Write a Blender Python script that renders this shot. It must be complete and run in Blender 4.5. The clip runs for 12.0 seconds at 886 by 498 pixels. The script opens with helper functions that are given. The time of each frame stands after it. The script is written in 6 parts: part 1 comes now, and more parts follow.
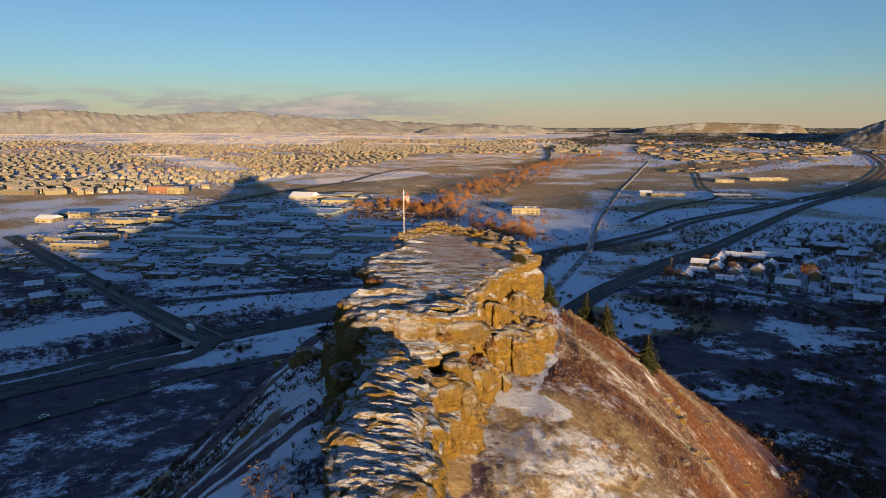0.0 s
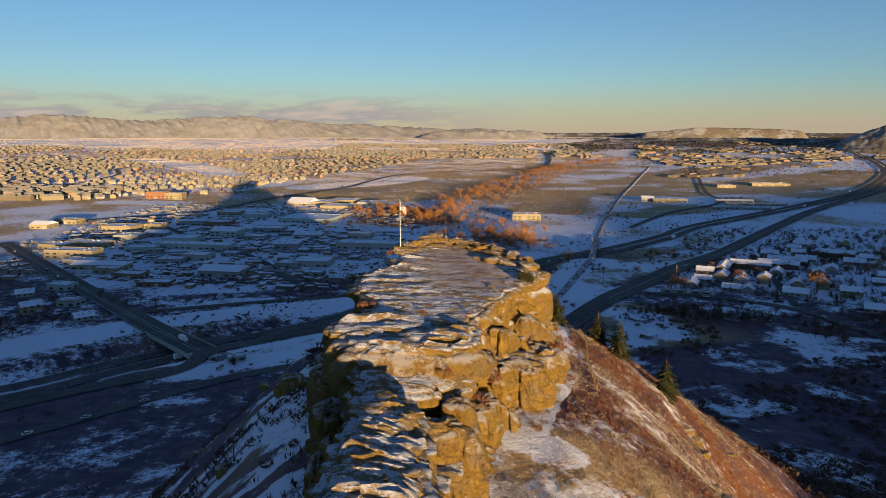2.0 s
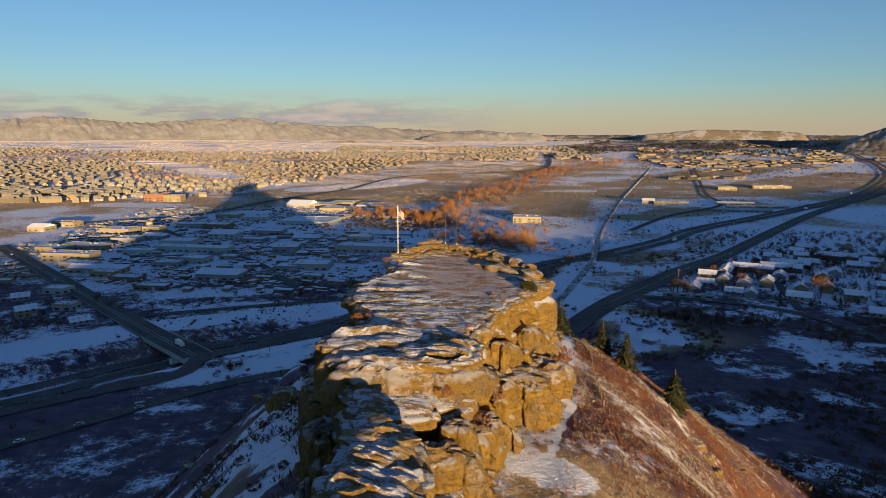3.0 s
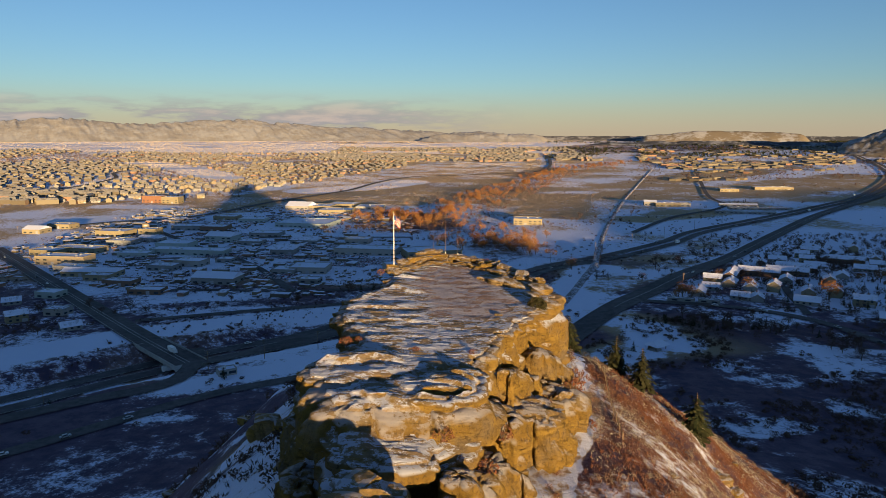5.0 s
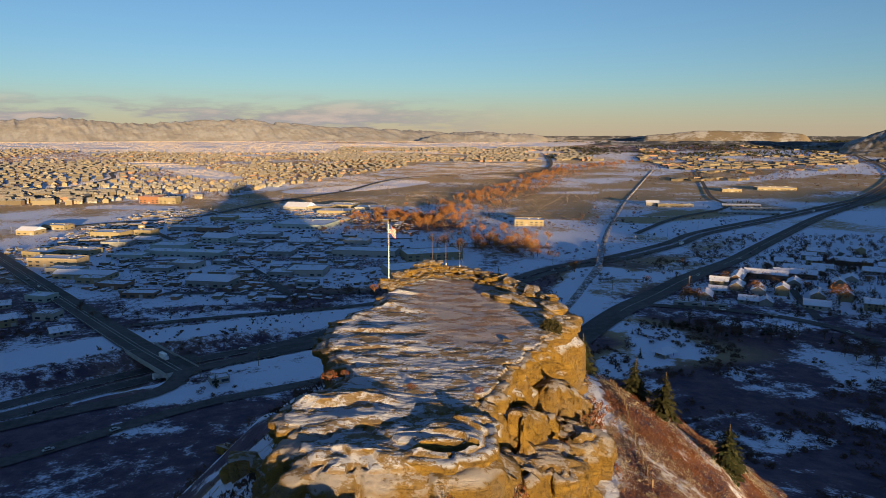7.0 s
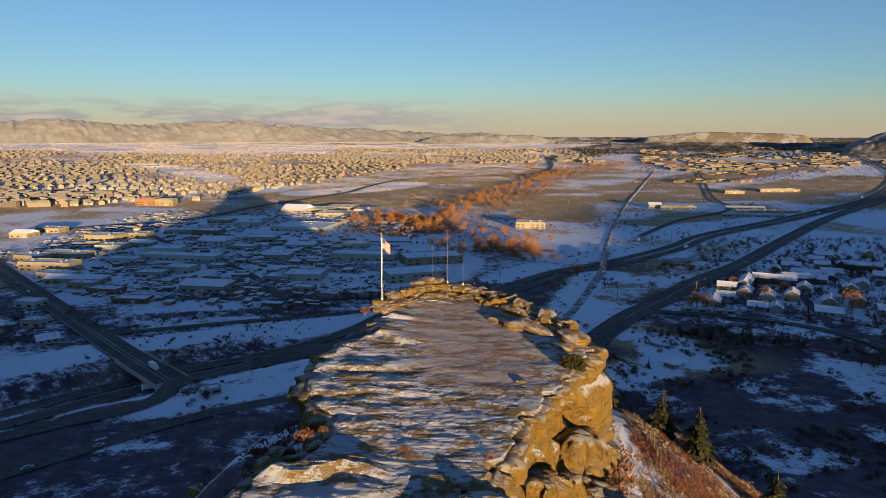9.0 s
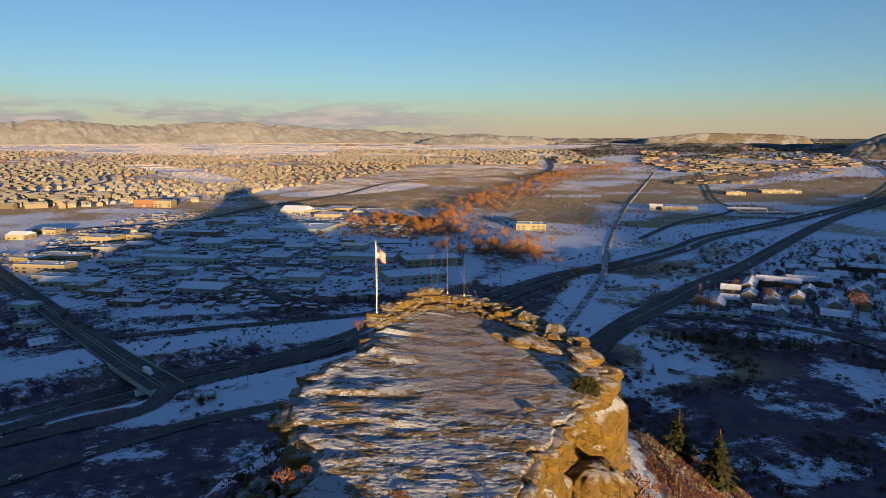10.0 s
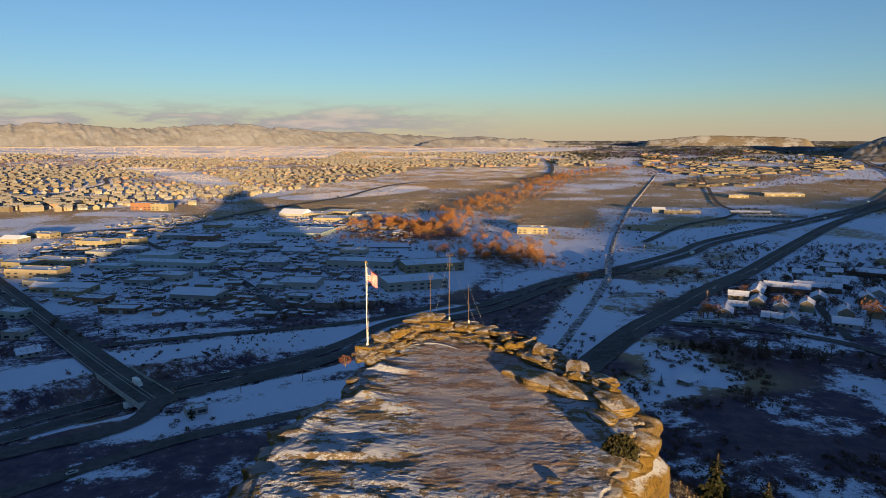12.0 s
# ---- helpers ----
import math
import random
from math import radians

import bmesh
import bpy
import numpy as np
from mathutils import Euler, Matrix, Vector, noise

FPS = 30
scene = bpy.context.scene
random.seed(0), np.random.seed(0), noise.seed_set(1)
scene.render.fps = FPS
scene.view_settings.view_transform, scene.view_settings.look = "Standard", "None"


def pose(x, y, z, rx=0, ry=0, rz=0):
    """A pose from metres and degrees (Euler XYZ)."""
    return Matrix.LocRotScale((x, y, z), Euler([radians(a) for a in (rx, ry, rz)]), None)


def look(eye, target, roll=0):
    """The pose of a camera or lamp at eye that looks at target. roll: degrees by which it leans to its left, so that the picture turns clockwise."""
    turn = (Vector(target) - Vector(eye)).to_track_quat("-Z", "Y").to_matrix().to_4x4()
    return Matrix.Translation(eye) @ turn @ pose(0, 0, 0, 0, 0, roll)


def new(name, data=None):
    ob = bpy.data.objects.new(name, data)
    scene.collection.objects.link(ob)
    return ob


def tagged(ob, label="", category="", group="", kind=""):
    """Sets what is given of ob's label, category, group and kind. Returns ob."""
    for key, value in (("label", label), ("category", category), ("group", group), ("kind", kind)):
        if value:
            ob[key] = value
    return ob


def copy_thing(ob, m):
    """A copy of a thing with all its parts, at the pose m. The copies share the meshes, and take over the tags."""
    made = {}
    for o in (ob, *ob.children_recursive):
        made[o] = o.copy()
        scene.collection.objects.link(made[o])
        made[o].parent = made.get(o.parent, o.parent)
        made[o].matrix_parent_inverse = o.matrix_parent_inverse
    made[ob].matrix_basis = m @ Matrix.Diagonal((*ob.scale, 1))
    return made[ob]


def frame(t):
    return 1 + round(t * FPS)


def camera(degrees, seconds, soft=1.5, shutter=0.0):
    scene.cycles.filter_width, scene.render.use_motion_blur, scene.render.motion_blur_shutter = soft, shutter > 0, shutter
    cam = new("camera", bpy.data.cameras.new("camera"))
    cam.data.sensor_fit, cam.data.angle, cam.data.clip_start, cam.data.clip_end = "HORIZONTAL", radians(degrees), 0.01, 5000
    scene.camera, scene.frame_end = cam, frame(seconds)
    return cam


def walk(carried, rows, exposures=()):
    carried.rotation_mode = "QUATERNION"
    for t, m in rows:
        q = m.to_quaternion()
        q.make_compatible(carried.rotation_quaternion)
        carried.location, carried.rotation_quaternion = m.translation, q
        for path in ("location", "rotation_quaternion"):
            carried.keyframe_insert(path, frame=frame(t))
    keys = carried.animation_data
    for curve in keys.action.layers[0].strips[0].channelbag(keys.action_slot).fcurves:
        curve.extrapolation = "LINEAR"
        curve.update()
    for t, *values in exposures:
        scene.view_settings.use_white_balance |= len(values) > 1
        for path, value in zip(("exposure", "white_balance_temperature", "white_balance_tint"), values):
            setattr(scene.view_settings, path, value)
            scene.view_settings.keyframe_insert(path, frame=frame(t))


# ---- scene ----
cam = camera(66.7, 12.0, soft=0.75)
PATH = [
    (0.0, 8.66, -150.94, 133.75, -10.43),
    (0.5, 8.72, -147.86, 133.73, -10.28),
    (1.0, 8.72, -144.80, 133.74, -10.19),
    (1.5, 8.73, -141.76, 133.77, -10.11),
    (2.0, 8.74, -138.83, 133.80, -10.02),
    (2.5, 8.81, -136.05, 133.81, -9.91),
    (3.0, 8.88, -133.32, 133.80, -9.84),
    (5.0, 8.92, -122.05, 133.77, -9.75),
    (5.5, 8.88, -119.05, 133.76, -9.76),
    (6.0, 8.86, -115.88, 133.72, -9.76),
    (6.5, 8.86, -112.40, 133.69, -9.79),
    (7.0, 8.85, -108.82, 133.61, -9.76),
    (9.0, 8.67, -94.08, 133.49, -9.65),
    (9.5, 8.71, -90.34, 133.45, -9.61),
    (10.0, 8.74, -86.73, 133.38, -9.56),
    (10.5, 8.73, -83.15, 133.34, -9.50),
    (11.0, 8.68, -79.69, 133.35, -9.44),
    (11.5, 8.61, -76.44, 133.36, -9.38),
    (12.0, 8.56, -73.37, 133.41, -9.35),
]
walk(cam, [(t, pose(x, y, z, 90 + p, 0, 0)) for t, x, y, z, p in PATH], exposures=[(0.0, 1.17, 6500, 16), (6.0, 1.19, 6500, 16), (12.0, 1.26, 6500, 16)])
# ---- light ----
SUN_AZ = (0.300, -0.954)
SUN_ELEV = 3.5
world = bpy.data.worlds.new("world")
scene.world = world
world.use_nodes = True
wn, wl = world.node_tree.nodes, world.node_tree.links
sky = wn.new("ShaderNodeTexSky")
sky.sky_type = "NISHITA"
sky.sun_disc = False
sky.sun_elevation = radians(SUN_ELEV)
sky.sun_rotation = math.atan2(SUN_AZ[0], SUN_AZ[1])
sky.altitude = 1900.0
sky.air_density, sky.dust_density, sky.ozone_density = 1.0, 0.3, 2.7
# a thin bank of cloud low over the mountains
way = wn.new("ShaderNodeTexCoord")
sep = wn.new("ShaderNodeSeparateXYZ")
wl.new(way.outputs["Generated"], sep.inputs[0])
stretch = wn.new("ShaderNodeMapping")
stretch.inputs["Scale"].default_value = (5.0, 5.0, 30.0)
wl.new(way.outputs["Generated"], stretch.inputs["Vector"])
puff = wn.new("ShaderNodeTexNoise")
puff.inputs["Scale"].default_value, puff.inputs["Detail"].default_value, puff.inputs["Roughness"].default_value = 1.7, 6.0, 0.6
wl.new(stretch.outputs["Vector"], puff.inputs["Vector"])


def sky_ramp(value, a, b, lo=0.0, hi=1.0):
    n = wn.new("ShaderNodeMapRange")
    n.interpolation_type = "SMOOTHSTEP"
    wl.new(value, n.inputs["Value"])
    for k, v in zip(("From Min", "From Max", "To Min", "To Max"), (a, b, lo, hi)):
        n.inputs[k].default_value = v
    return n.outputs["Result"]


def sky_times(a, b):
    n = wn.new("ShaderNodeMath")
    n.operation = "MULTIPLY"
    wl.new(a, n.inputs[0])
    wl.new(b, n.inputs[1])
    return n.outputs[0]


bank = sky_times(sky_ramp(sep.outputs["Z"], 0.062, 0.018), sky_ramp(puff.outputs["Fac"], 0.40, 0.56))
bank = sky_times(bank, sky_ramp(sep.outputs["X"], 0.16, -0.14, 0.0, 0.92))
tone = wn.new("ShaderNodeMix")
tone.data_type = "RGBA"
wl.new(sky_ramp(puff.outputs["Fac"], 0.50, 0.68), tone.inputs[0])
tone.inputs[6].default_value, tone.inputs[7].default_value = (1.62, 1.62, 1.66, 1), (2.75, 2.3, 1.95, 1)
# dusty air along the horizon
dust = wn.new("ShaderNodeMix")
dust.data_type = "RGBA"
wl.new(sky_ramp(sep.outputs["Z"], 0.075, 0.0, 0.0, 0.55), dust.inputs[0])
wl.new(sky.outputs["Color"], dust.inputs[6])
dust.inputs[7].default_value = (2.25, 1.95, 1.7, 1)
veil = wn.new("ShaderNodeMix")
veil.data_type = "RGBA"
wl.new(bank, veil.inputs[0])
wl.new(dust.outputs[2], veil.inputs[6])
wl.new(tone.outputs[2], veil.inputs[7])
wl.new(veil.outputs[2], wn["Background"].inputs["Color"])
wn["Background"].inputs["Strength"].default_value = 0.090
sun = new("sun", bpy.data.lights.new("sun", "SUN"))
sun.data.energy, sun.data.angle, sun.data.color = 5.0, radians(0.6), (1.0, 0.72, 0.335)
ce = math.cos(radians(SUN_ELEV))
sun.matrix_world = look((SUN_AZ[0] * ce * 300, SUN_AZ[1] * ce * 300, 300 * math.sin(radians(SUN_ELEV)) + 200), (0, 0, 200))


# ---- noise and shapes ----
def lattice(ix, iy, iz, s):
    n = (ix.astype(np.int64) * 374761393 + iy.astype(np.int64) * 668265263 + iz.astype(np.int64) * 2147483647 + s * 974711) & 0xFFFFFFFF
    n = ((n ^ (n >> 13)) * 1274126177) & 0xFFFFFFFF
    n = ((n ^ (n >> 16)) * 2246822519) & 0xFFFFFFFF
    return ((n ^ (n >> 15)) & 0xFFFFFF) / float(0xFFFFFF)


def vnoise(x, y, z=0.0, s=0):
    """Smooth value noise, 0 to 1, on arrays."""
    x, y, z = np.broadcast_arrays(np.asarray(x, float), np.asarray(y, float), np.asarray(z, float))
    ix, iy, iz = np.floor(x), np.floor(y), np.floor(z)
    f = [v - i for v, i in ((x, ix), (y, iy), (z, iz))]
    f = [v * v * (3 - 2 * v) for v in f]
    flat = bool(np.all(f[2] == 0))
    out = 0
    for dx in (0, 1):
        for dy in (0, 1):
            for dz in ((0,) if flat else (0, 1)):
                w = (f[0] if dx else 1 - f[0]) * (f[1] if dy else 1 - f[1])
                if not flat:
                    w = w * (f[2] if dz else 1 - f[2])
                out = out + w * lattice(ix + dx, iy + dy, iz + dz, s)
    return out


def fbm(x, y, z=0.0, s=0, octaves=4):
    total, amp, norm, k = 0, 1.0, 0, 1.0
    for o in range(octaves):
        total = total + amp * vnoise(np.asarray(x) * k + 17.3 * o, np.asarray(y) * k - 9.1 * o, np.asarray(z) * k, s + o)
        norm += amp
        amp *= 0.5
        k *= 2.03
    return total / norm


def step(a, b, x):
    t = np.clip((np.asarray(x, float) - a) / (b - a), 0, 1)
    return t * t * (3 - 2 * t)


def seg_dist(x, y, a, b):
    """Distance to a segment, and the share of the way along it."""
    dx, dy = b[0] - a[0], b[1] - a[1]
    t = np.clip(((x - a[0]) * dx + (y - a[1]) * dy) / (dx * dx + dy * dy), 0, 1)
    return np.hypot(x - a[0] - t * dx, y - a[1] - t * dy), t


def curve_points(pts, gap, closed=False):
    """A smooth line through a few points, cut every gap metres."""
    p = np.array(pts, float)
    n = len(p)
    dense = []
    for i in range(n if closed else n - 1):
        q = [p[(i + k) % n] if closed else p[min(max(i + k, 0), n - 1)] for k in (-1, 0, 1, 2)]
        for t in np.linspace(0, 1, 16, endpoint=False):
            dense.append(0.5 * (2 * q[1] + (q[2] - q[0]) * t + (2 * q[0] - 5 * q[1] + 4 * q[2] - q[3]) * t * t + (3 * q[1] - q[0] - 3 * q[2] + q[3]) * t ** 3))
    dense.append(p[0] if closed else p[-1])
    dense = np.array(dense)
    run = np.concatenate([[0], np.cumsum(np.hypot(*np.diff(dense[:, :2], axis=0).T))])
    m = max(int(run[-1] / gap), 3)
    at = np.linspace(0, run[-1], m + 1)
    out = np.stack([np.interp(at, run, dense[:, k]) for k in range(dense.shape[1])], 1)
    return out[:-1] if closed else out


def mesh_object(name, verts, faces, material, parent=None, label="", smooth=False):
    me = bpy.data.meshes.new(name)
    me.from_pydata([tuple(v) for v in verts], [], faces)
    if smooth:
        me.polygons.foreach_set("use_smooth", [True] * len(me.polygons))
    if material:
        me.materials.append(material)
    ob = new(name, me)
    if parent:
        ob.parent = parent
    if label:
        ob["label"] = label
    return ob


def grid_object(name, xyz, material, wrap=False, smooth=True):
    """A sheet from an array of rows and columns of points."""
    rows, cols = xyz.shape[:2]
    me = bpy.data.meshes.new(name)
    idx = np.arange(rows * cols).reshape(rows, cols)
    if wrap:
        idx = np.concatenate([idx, idx[:, :1]], 1)
    quads = np.stack([idx[:-1, :-1], idx[:-1, 1:], idx[1:, 1:], idx[1:, :-1]], -1).reshape(-1, 4)
    me.vertices.add(rows * cols)
    me.vertices.foreach_set("co", xyz.reshape(-1).astype(np.float32))
    me.loops.add(quads.size)
    me.loops.foreach_set("vertex_index", quads.reshape(-1).astype(np.int32))
    me.polygons.add(len(quads))
    me.polygons.foreach_set("loop_start", np.arange(0, quads.size, 4, dtype=np.int32))
    if smooth:
        me.polygons.foreach_set("use_smooth", np.ones(len(quads), bool))
    me.update(calc_edges=True)
    me.materials.append(material)
    return new(name, me)


# ---- materials ----
class Nodes:
    """Short ways to wire a material."""

    def __init__(self, name):
        self.mat = bpy.data.materials.new(name)
        self.mat.use_nodes = True
        self.n, self.l = self.mat.node_tree.nodes, self.mat.node_tree.links
        self.bsdf = self.n["Principled BSDF"]
        self.coord = self.n.new("ShaderNodeTexCoord").outputs["Object"]

    def put(self, sock, v):
        if isinstance(v, bpy.types.NodeSocket):
            self.l.new(v, sock)
        elif isinstance(v, (tuple, list)) and len(v) == 3 and sock.type == "RGBA":
            sock.default_value = (*v, 1)
        else:
            sock.default_value = v

    def noise(self, scale, detail=4, rough=0.55, stretch=None, coord=None, distortion=0.0):
        c = coord or self.coord
        if stretch:
            m = self.n.new("ShaderNodeMapping")
            self.l.new(c, m.inputs["Vector"])
            m.inputs["Scale"].default_value = stretch
            c = m.outputs["Vector"]
        t = self.n.new("ShaderNodeTexNoise")
        self.l.new(c, t.inputs["Vector"])
        t.inputs["Scale"].default_value, t.inputs["Detail"].default_value, t.inputs["Roughness"].default_value = scale, detail, rough
        t.inputs["Distortion"].default_value = distortion
        return t.outputs["Fac"]

    def ramp(self, v, a, b, lo=0.0, hi=1.0):
        m = self.n.new("ShaderNodeMapRange")
        m.interpolation_type = "SMOOTHSTEP"
        for k, q in zip(("Value", "From Min", "From Max", "To Min", "To Max"), (v, a, b, lo, hi)):
            self.put(m.inputs[k], q)
        return m.outputs["Result"]

    def math(self, op, a, b=0.0):
        m = self.n.new("ShaderNodeMath")
        m.operation = op
        self.put(m.inputs[0], a)
        self.put(m.inputs[1], b)
        return m.outputs[0]

    def mix(self, f, a, b):
        m = self.n.new("ShaderNodeMix")
        m.data_type = "RGBA"
        self.put(m.inputs[0], f)
        self.put(m.inputs[6], a)
        self.put(m.inputs[7], b)
        return m.outputs[2]

    def attr(self, name):
        a = self.n.new("ShaderNodeAttribute")
        a.attribute_name = name
        s = self.n.new("ShaderNodeSeparateColor")
        self.l.new(a.outputs["Color"], s.inputs["Color"])
        return s.outputs

    def normal_z(self):
        g = self.n.new("ShaderNodeNewGeometry")
        s = self.n.new("ShaderNodeSeparateXYZ")
        self.l.new(g.outputs["Normal"], s.inputs[0])
        return s.outputs["Z"]

    def rand(self):
        return self.n.new("ShaderNodeObjectInfo").outputs["Random"]

    def island(self):
        return self.n.new("ShaderNodeNewGeometry").outputs["Random Per Island"]

    def bump(self, h, strength=0.5, dist=0.1):
        b = self.n.new("ShaderNodeBump")
        b.inputs["Strength"].default_value, b.inputs["Distance"].default_value = strength, dist
        self.l.new(h, b.inputs["Height"])
        self.l.new(b.outputs["Normal"], self.bsdf.inputs["Normal"])

    def done(self, color, rough=0.8, metal=0.0, spec=0.3):
        self.put(self.bsdf.inputs["Base Color"], color)
        self.put(self.bsdf.inputs["Roughness"], rough)
        self.put(self.bsdf.inputs["Metallic"], metal)
        self.put(self.bsdf.inputs["Specular IOR Level"], spec)
        return self.mat


SNOW = (0.80, 0.83, 0.99)


def ground_material():
    m = Nodes("snowy_ground")
    cover = m.attr("cover")
    big, mid, fine = m.noise(0.02, 5), m.noise(0.11, 6, 0.65), m.noise(0.9, 7, 0.75)
    speck = m.noise(0.34, 6, 0.7)
    patch = m.math("ADD", m.math("MULTIPLY", mid, 0.4), m.math("ADD", m.math("MULTIPLY", fine, 0.3), m.math("MULTIPLY", speck, 0.3)))
    edge = m.math("SUBTRACT", 1.0, cover[0])
    edge = m.ramp(edge, 0.0, 1.0, 0.345, 0.635)
    snow = m.ramp(m.math("SUBTRACT", patch, edge), -0.05, 0.05)
    grass = m.mix(big, (0.41, 0.285, 0.16), (0.31, 0.205, 0.115))
    grass = m.mix(m.ramp(fine, 0.35, 0.7), grass, (0.50, 0.37, 0.23))
    # brush base pushed to purple, carrying the valley's blue shade in its colour
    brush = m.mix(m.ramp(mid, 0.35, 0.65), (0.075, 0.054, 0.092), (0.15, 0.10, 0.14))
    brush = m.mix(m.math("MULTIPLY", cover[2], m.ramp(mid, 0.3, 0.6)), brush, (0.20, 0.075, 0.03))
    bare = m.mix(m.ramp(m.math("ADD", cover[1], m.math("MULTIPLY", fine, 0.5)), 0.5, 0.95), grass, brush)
    snowc = m.mix(mid, SNOW, (0.74, 0.77, 0.95))
    roll = m.noise(0.035, 5, 0.6)
    m.bump(m.math("ADD", m.math("MULTIPLY", roll, 2.2), m.math("ADD", mid, m.math("MULTIPLY", fine, 0.6))), 1.0, 0.85)
    return m.done(m.mix(snow, bare, snowc), 0.85, spec=0.15)


def rock_material(name, dust):
    m = Nodes(name)
    nz = m.normal_z()
    strata = m.noise(0.35, 5, 0.6, (0.25, 0.25, 3.0))
    blotch, fine, grit = m.noise(0.22, 5, 0.6), m.noise(1.8, 8, 0.8), m.noise(7.0, 5, 0.8)
    c = m.mix(m.ramp(strata, 0.3, 0.7), (0.46, 0.285, 0.060), (0.33, 0.195, 0.045))
    c = m.mix(m.ramp(blotch, 0.45, 0.75), c, (0.30, 0.225, 0.145))
    c = m.mix(m.ramp(fine, 0.36, 0.50, 0.75, 0.0), c, (0.12, 0.078, 0.045))
    streak = m.noise(2.6, 8, 0.78, (0.42, 0.95, 1.0), distortion=0.4)
    hold = m.math("ADD", m.math("MULTIPLY", m.noise(0.5, 7, 0.66, (0.6, 1.0, 1.0)), 0.5), m.math("ADD", m.math("MULTIPLY", streak, 0.24), m.math("MULTIPLY", fine, 0.26)))
    lie = m.ramp(nz, 0.45, 0.85)
    snow = m.math("MULTIPLY", lie, m.ramp(hold, 0.478, 0.502, 0.02, 0.95 * dust))
    c = m.mix(m.math("MULTIPLY", lie, 0.6 * dust), c, m.mix(fine, (0.26, 0.175, 0.12), (0.47, 0.37, 0.27)))
    bare = m.attr("worn")[0]
    gravel = m.mix(m.ramp(grit, 0.35, 0.65), (0.35, 0.195, 0.14), (0.60, 0.43, 0.35))
    bare = m.ramp(m.math("ADD", bare, m.math("MULTIPLY", m.math("SUBTRACT", fine, 0.5), 0.9)), 0.35, 0.65)
    c = m.mix(bare, c, gravel)
    snow = m.math("MULTIPLY", snow, m.math("SUBTRACT", 1.0, m.math("MULTIPLY", bare, 0.45)))
    h = m.math("ADD", m.math("MULTIPLY", fine, 1.0), m.math("ADD", m.math("MULTIPLY", strata, 0.8), m.math("MULTIPLY", grit, 0.85)))
    vor = m.n.new("ShaderNodeTexVoronoi")
    vor.feature = "DISTANCE_TO_EDGE"
    vor.inputs["Scale"].default_value = 0.17
    bent = m.n.new("ShaderNodeVectorMath")
    bent.operation = "MULTIPLY_ADD"
    m.l.new(m.coord, bent.inputs[0])
    bent.inputs[1].default_value = (1.0, 1.0, 0.55)
    warp = m.n.new("ShaderNodeTexNoise")
    warp.inputs["Scale"].default_value = 0.5
    m.l.new(m.coord, warp.inputs["Vector"])
    far = m.n.new("ShaderNodeVectorMath")
    far.operation = "SCALE"
    far.inputs["Scale"].default_value = 5.0
    m.l.new(warp.outputs["Color"], far.inputs[0])
    m.l.new(far.outputs[0], bent.inputs[2])
    m.l.new(bent.outputs[0], vor.inputs["Vector"])
    upright = m.noise(0.8, 6, 0.66, (1.0, 1.0, 0.2), distortion=0.3)
    cleft = m.ramp(m.math("ABSOLUTE", m.math("SUBTRACT", upright, 0.5)), 0.0, 0.016)
    bed = m.ramp(m.math("ABSOLUTE", m.math("SUBTRACT", strata, 0.47)), 0.0, 0.018)
    seam = m.math("MULTIPLY", m.math("SUBTRACT", 1.0, m.math("MULTIPLY", cleft, bed)), m.math("SUBTRACT", 1.0, lie))
    c = m.mix(m.math("MULTIPLY", seam, 0.28), c, (0.09, 0.055, 0.03))
    h = m.math("SUBTRACT", h, m.math("MULTIPLY", seam, 0.5))
    crack = m.ramp(vor.outputs["Distance"], 0.0, 0.02)
    c = m.mix(m.math("MULTIPLY", m.math("SUBTRACT", 1.0, crack), 0.22), c, (0.05, 0.035, 0.025))
    h = m.math("ADD", h, m.math("MULTIPLY", crack, 0.25))
    m.bump(h, 1.0, 0.6)
    return m.done(m.mix(snow, c, SNOW), 0.88, spec=0.15)


def plain(name, color, rough=0.8, vary=0.25, scale=1.5, metal=0.0, rand=0.0, bump=0.0):
    m = Nodes(name)
    a, b = m.noise(scale, 5, 0.6), m.noise(scale * 0.11, 3)
    dark = tuple(v * (1 - vary) for v in color)
    light = tuple(min(v * (1 + vary), 0.95) for v in color)
    c = m.mix(m.ramp(m.math("ADD", m.math("MULTIPLY", a, 0.6), m.math("MULTIPLY", b, 0.4)), 0.3, 0.7), dark, light)
    if rand:
        c = m.mix(m.math("MULTIPLY", m.rand(), rand), c, tuple(v * 0.45 for v in color))
    if bump:
        m.bump(a, 0.5, bump)
    return m.done(c, rough, metal)


GROUND, ROCK, BARE_ROCK = ground_material(), rock_material("snow_dusted_sandstone", 1.0), rock_material("windswept_sandstone", 0.5)
ASPHALT = plain("worn_asphalt", (0.095, 0.082, 0.082), 0.9, 0.45, 0.25)


# ---- the lie of the land ----
# a broad shoulder of the hill behind the viewer, added unseen to widen the hill's shadow westward
SHADE_SHOULDER = [(12.0, -110.0, 88.0), (-8.0, -190.0, 80.0), (-45.0, -270.0, 70.0), (-120.0, -420.0, 40.0)]
SPINE = [(10.0, -8.0, 94.0), (9.0, -60.0, 93.0), (12.0, -110.0, 88.0), (40.0, -330.0, 62.0), (80.0, -480.0, 34.0)]


HIGHWAY = [(-330, 80), (-203, 231), (-141, 287), (-84, 328), (-46, 364), (-21, 400), (51, 456), (123, 535), (278, 689), (372, 805), (612, 1021), (960, 1372), (1330, 1880), (1700, 2700)]
CROSSING = (-156.0, 273.0)


def line_dist(x, y, pts):
    best = None
    for a, b in zip(pts, pts[1:]):
        d, _ = seg_dist(x, y, a, b)
        best = d if best is None else np.minimum(best, d)
    return best


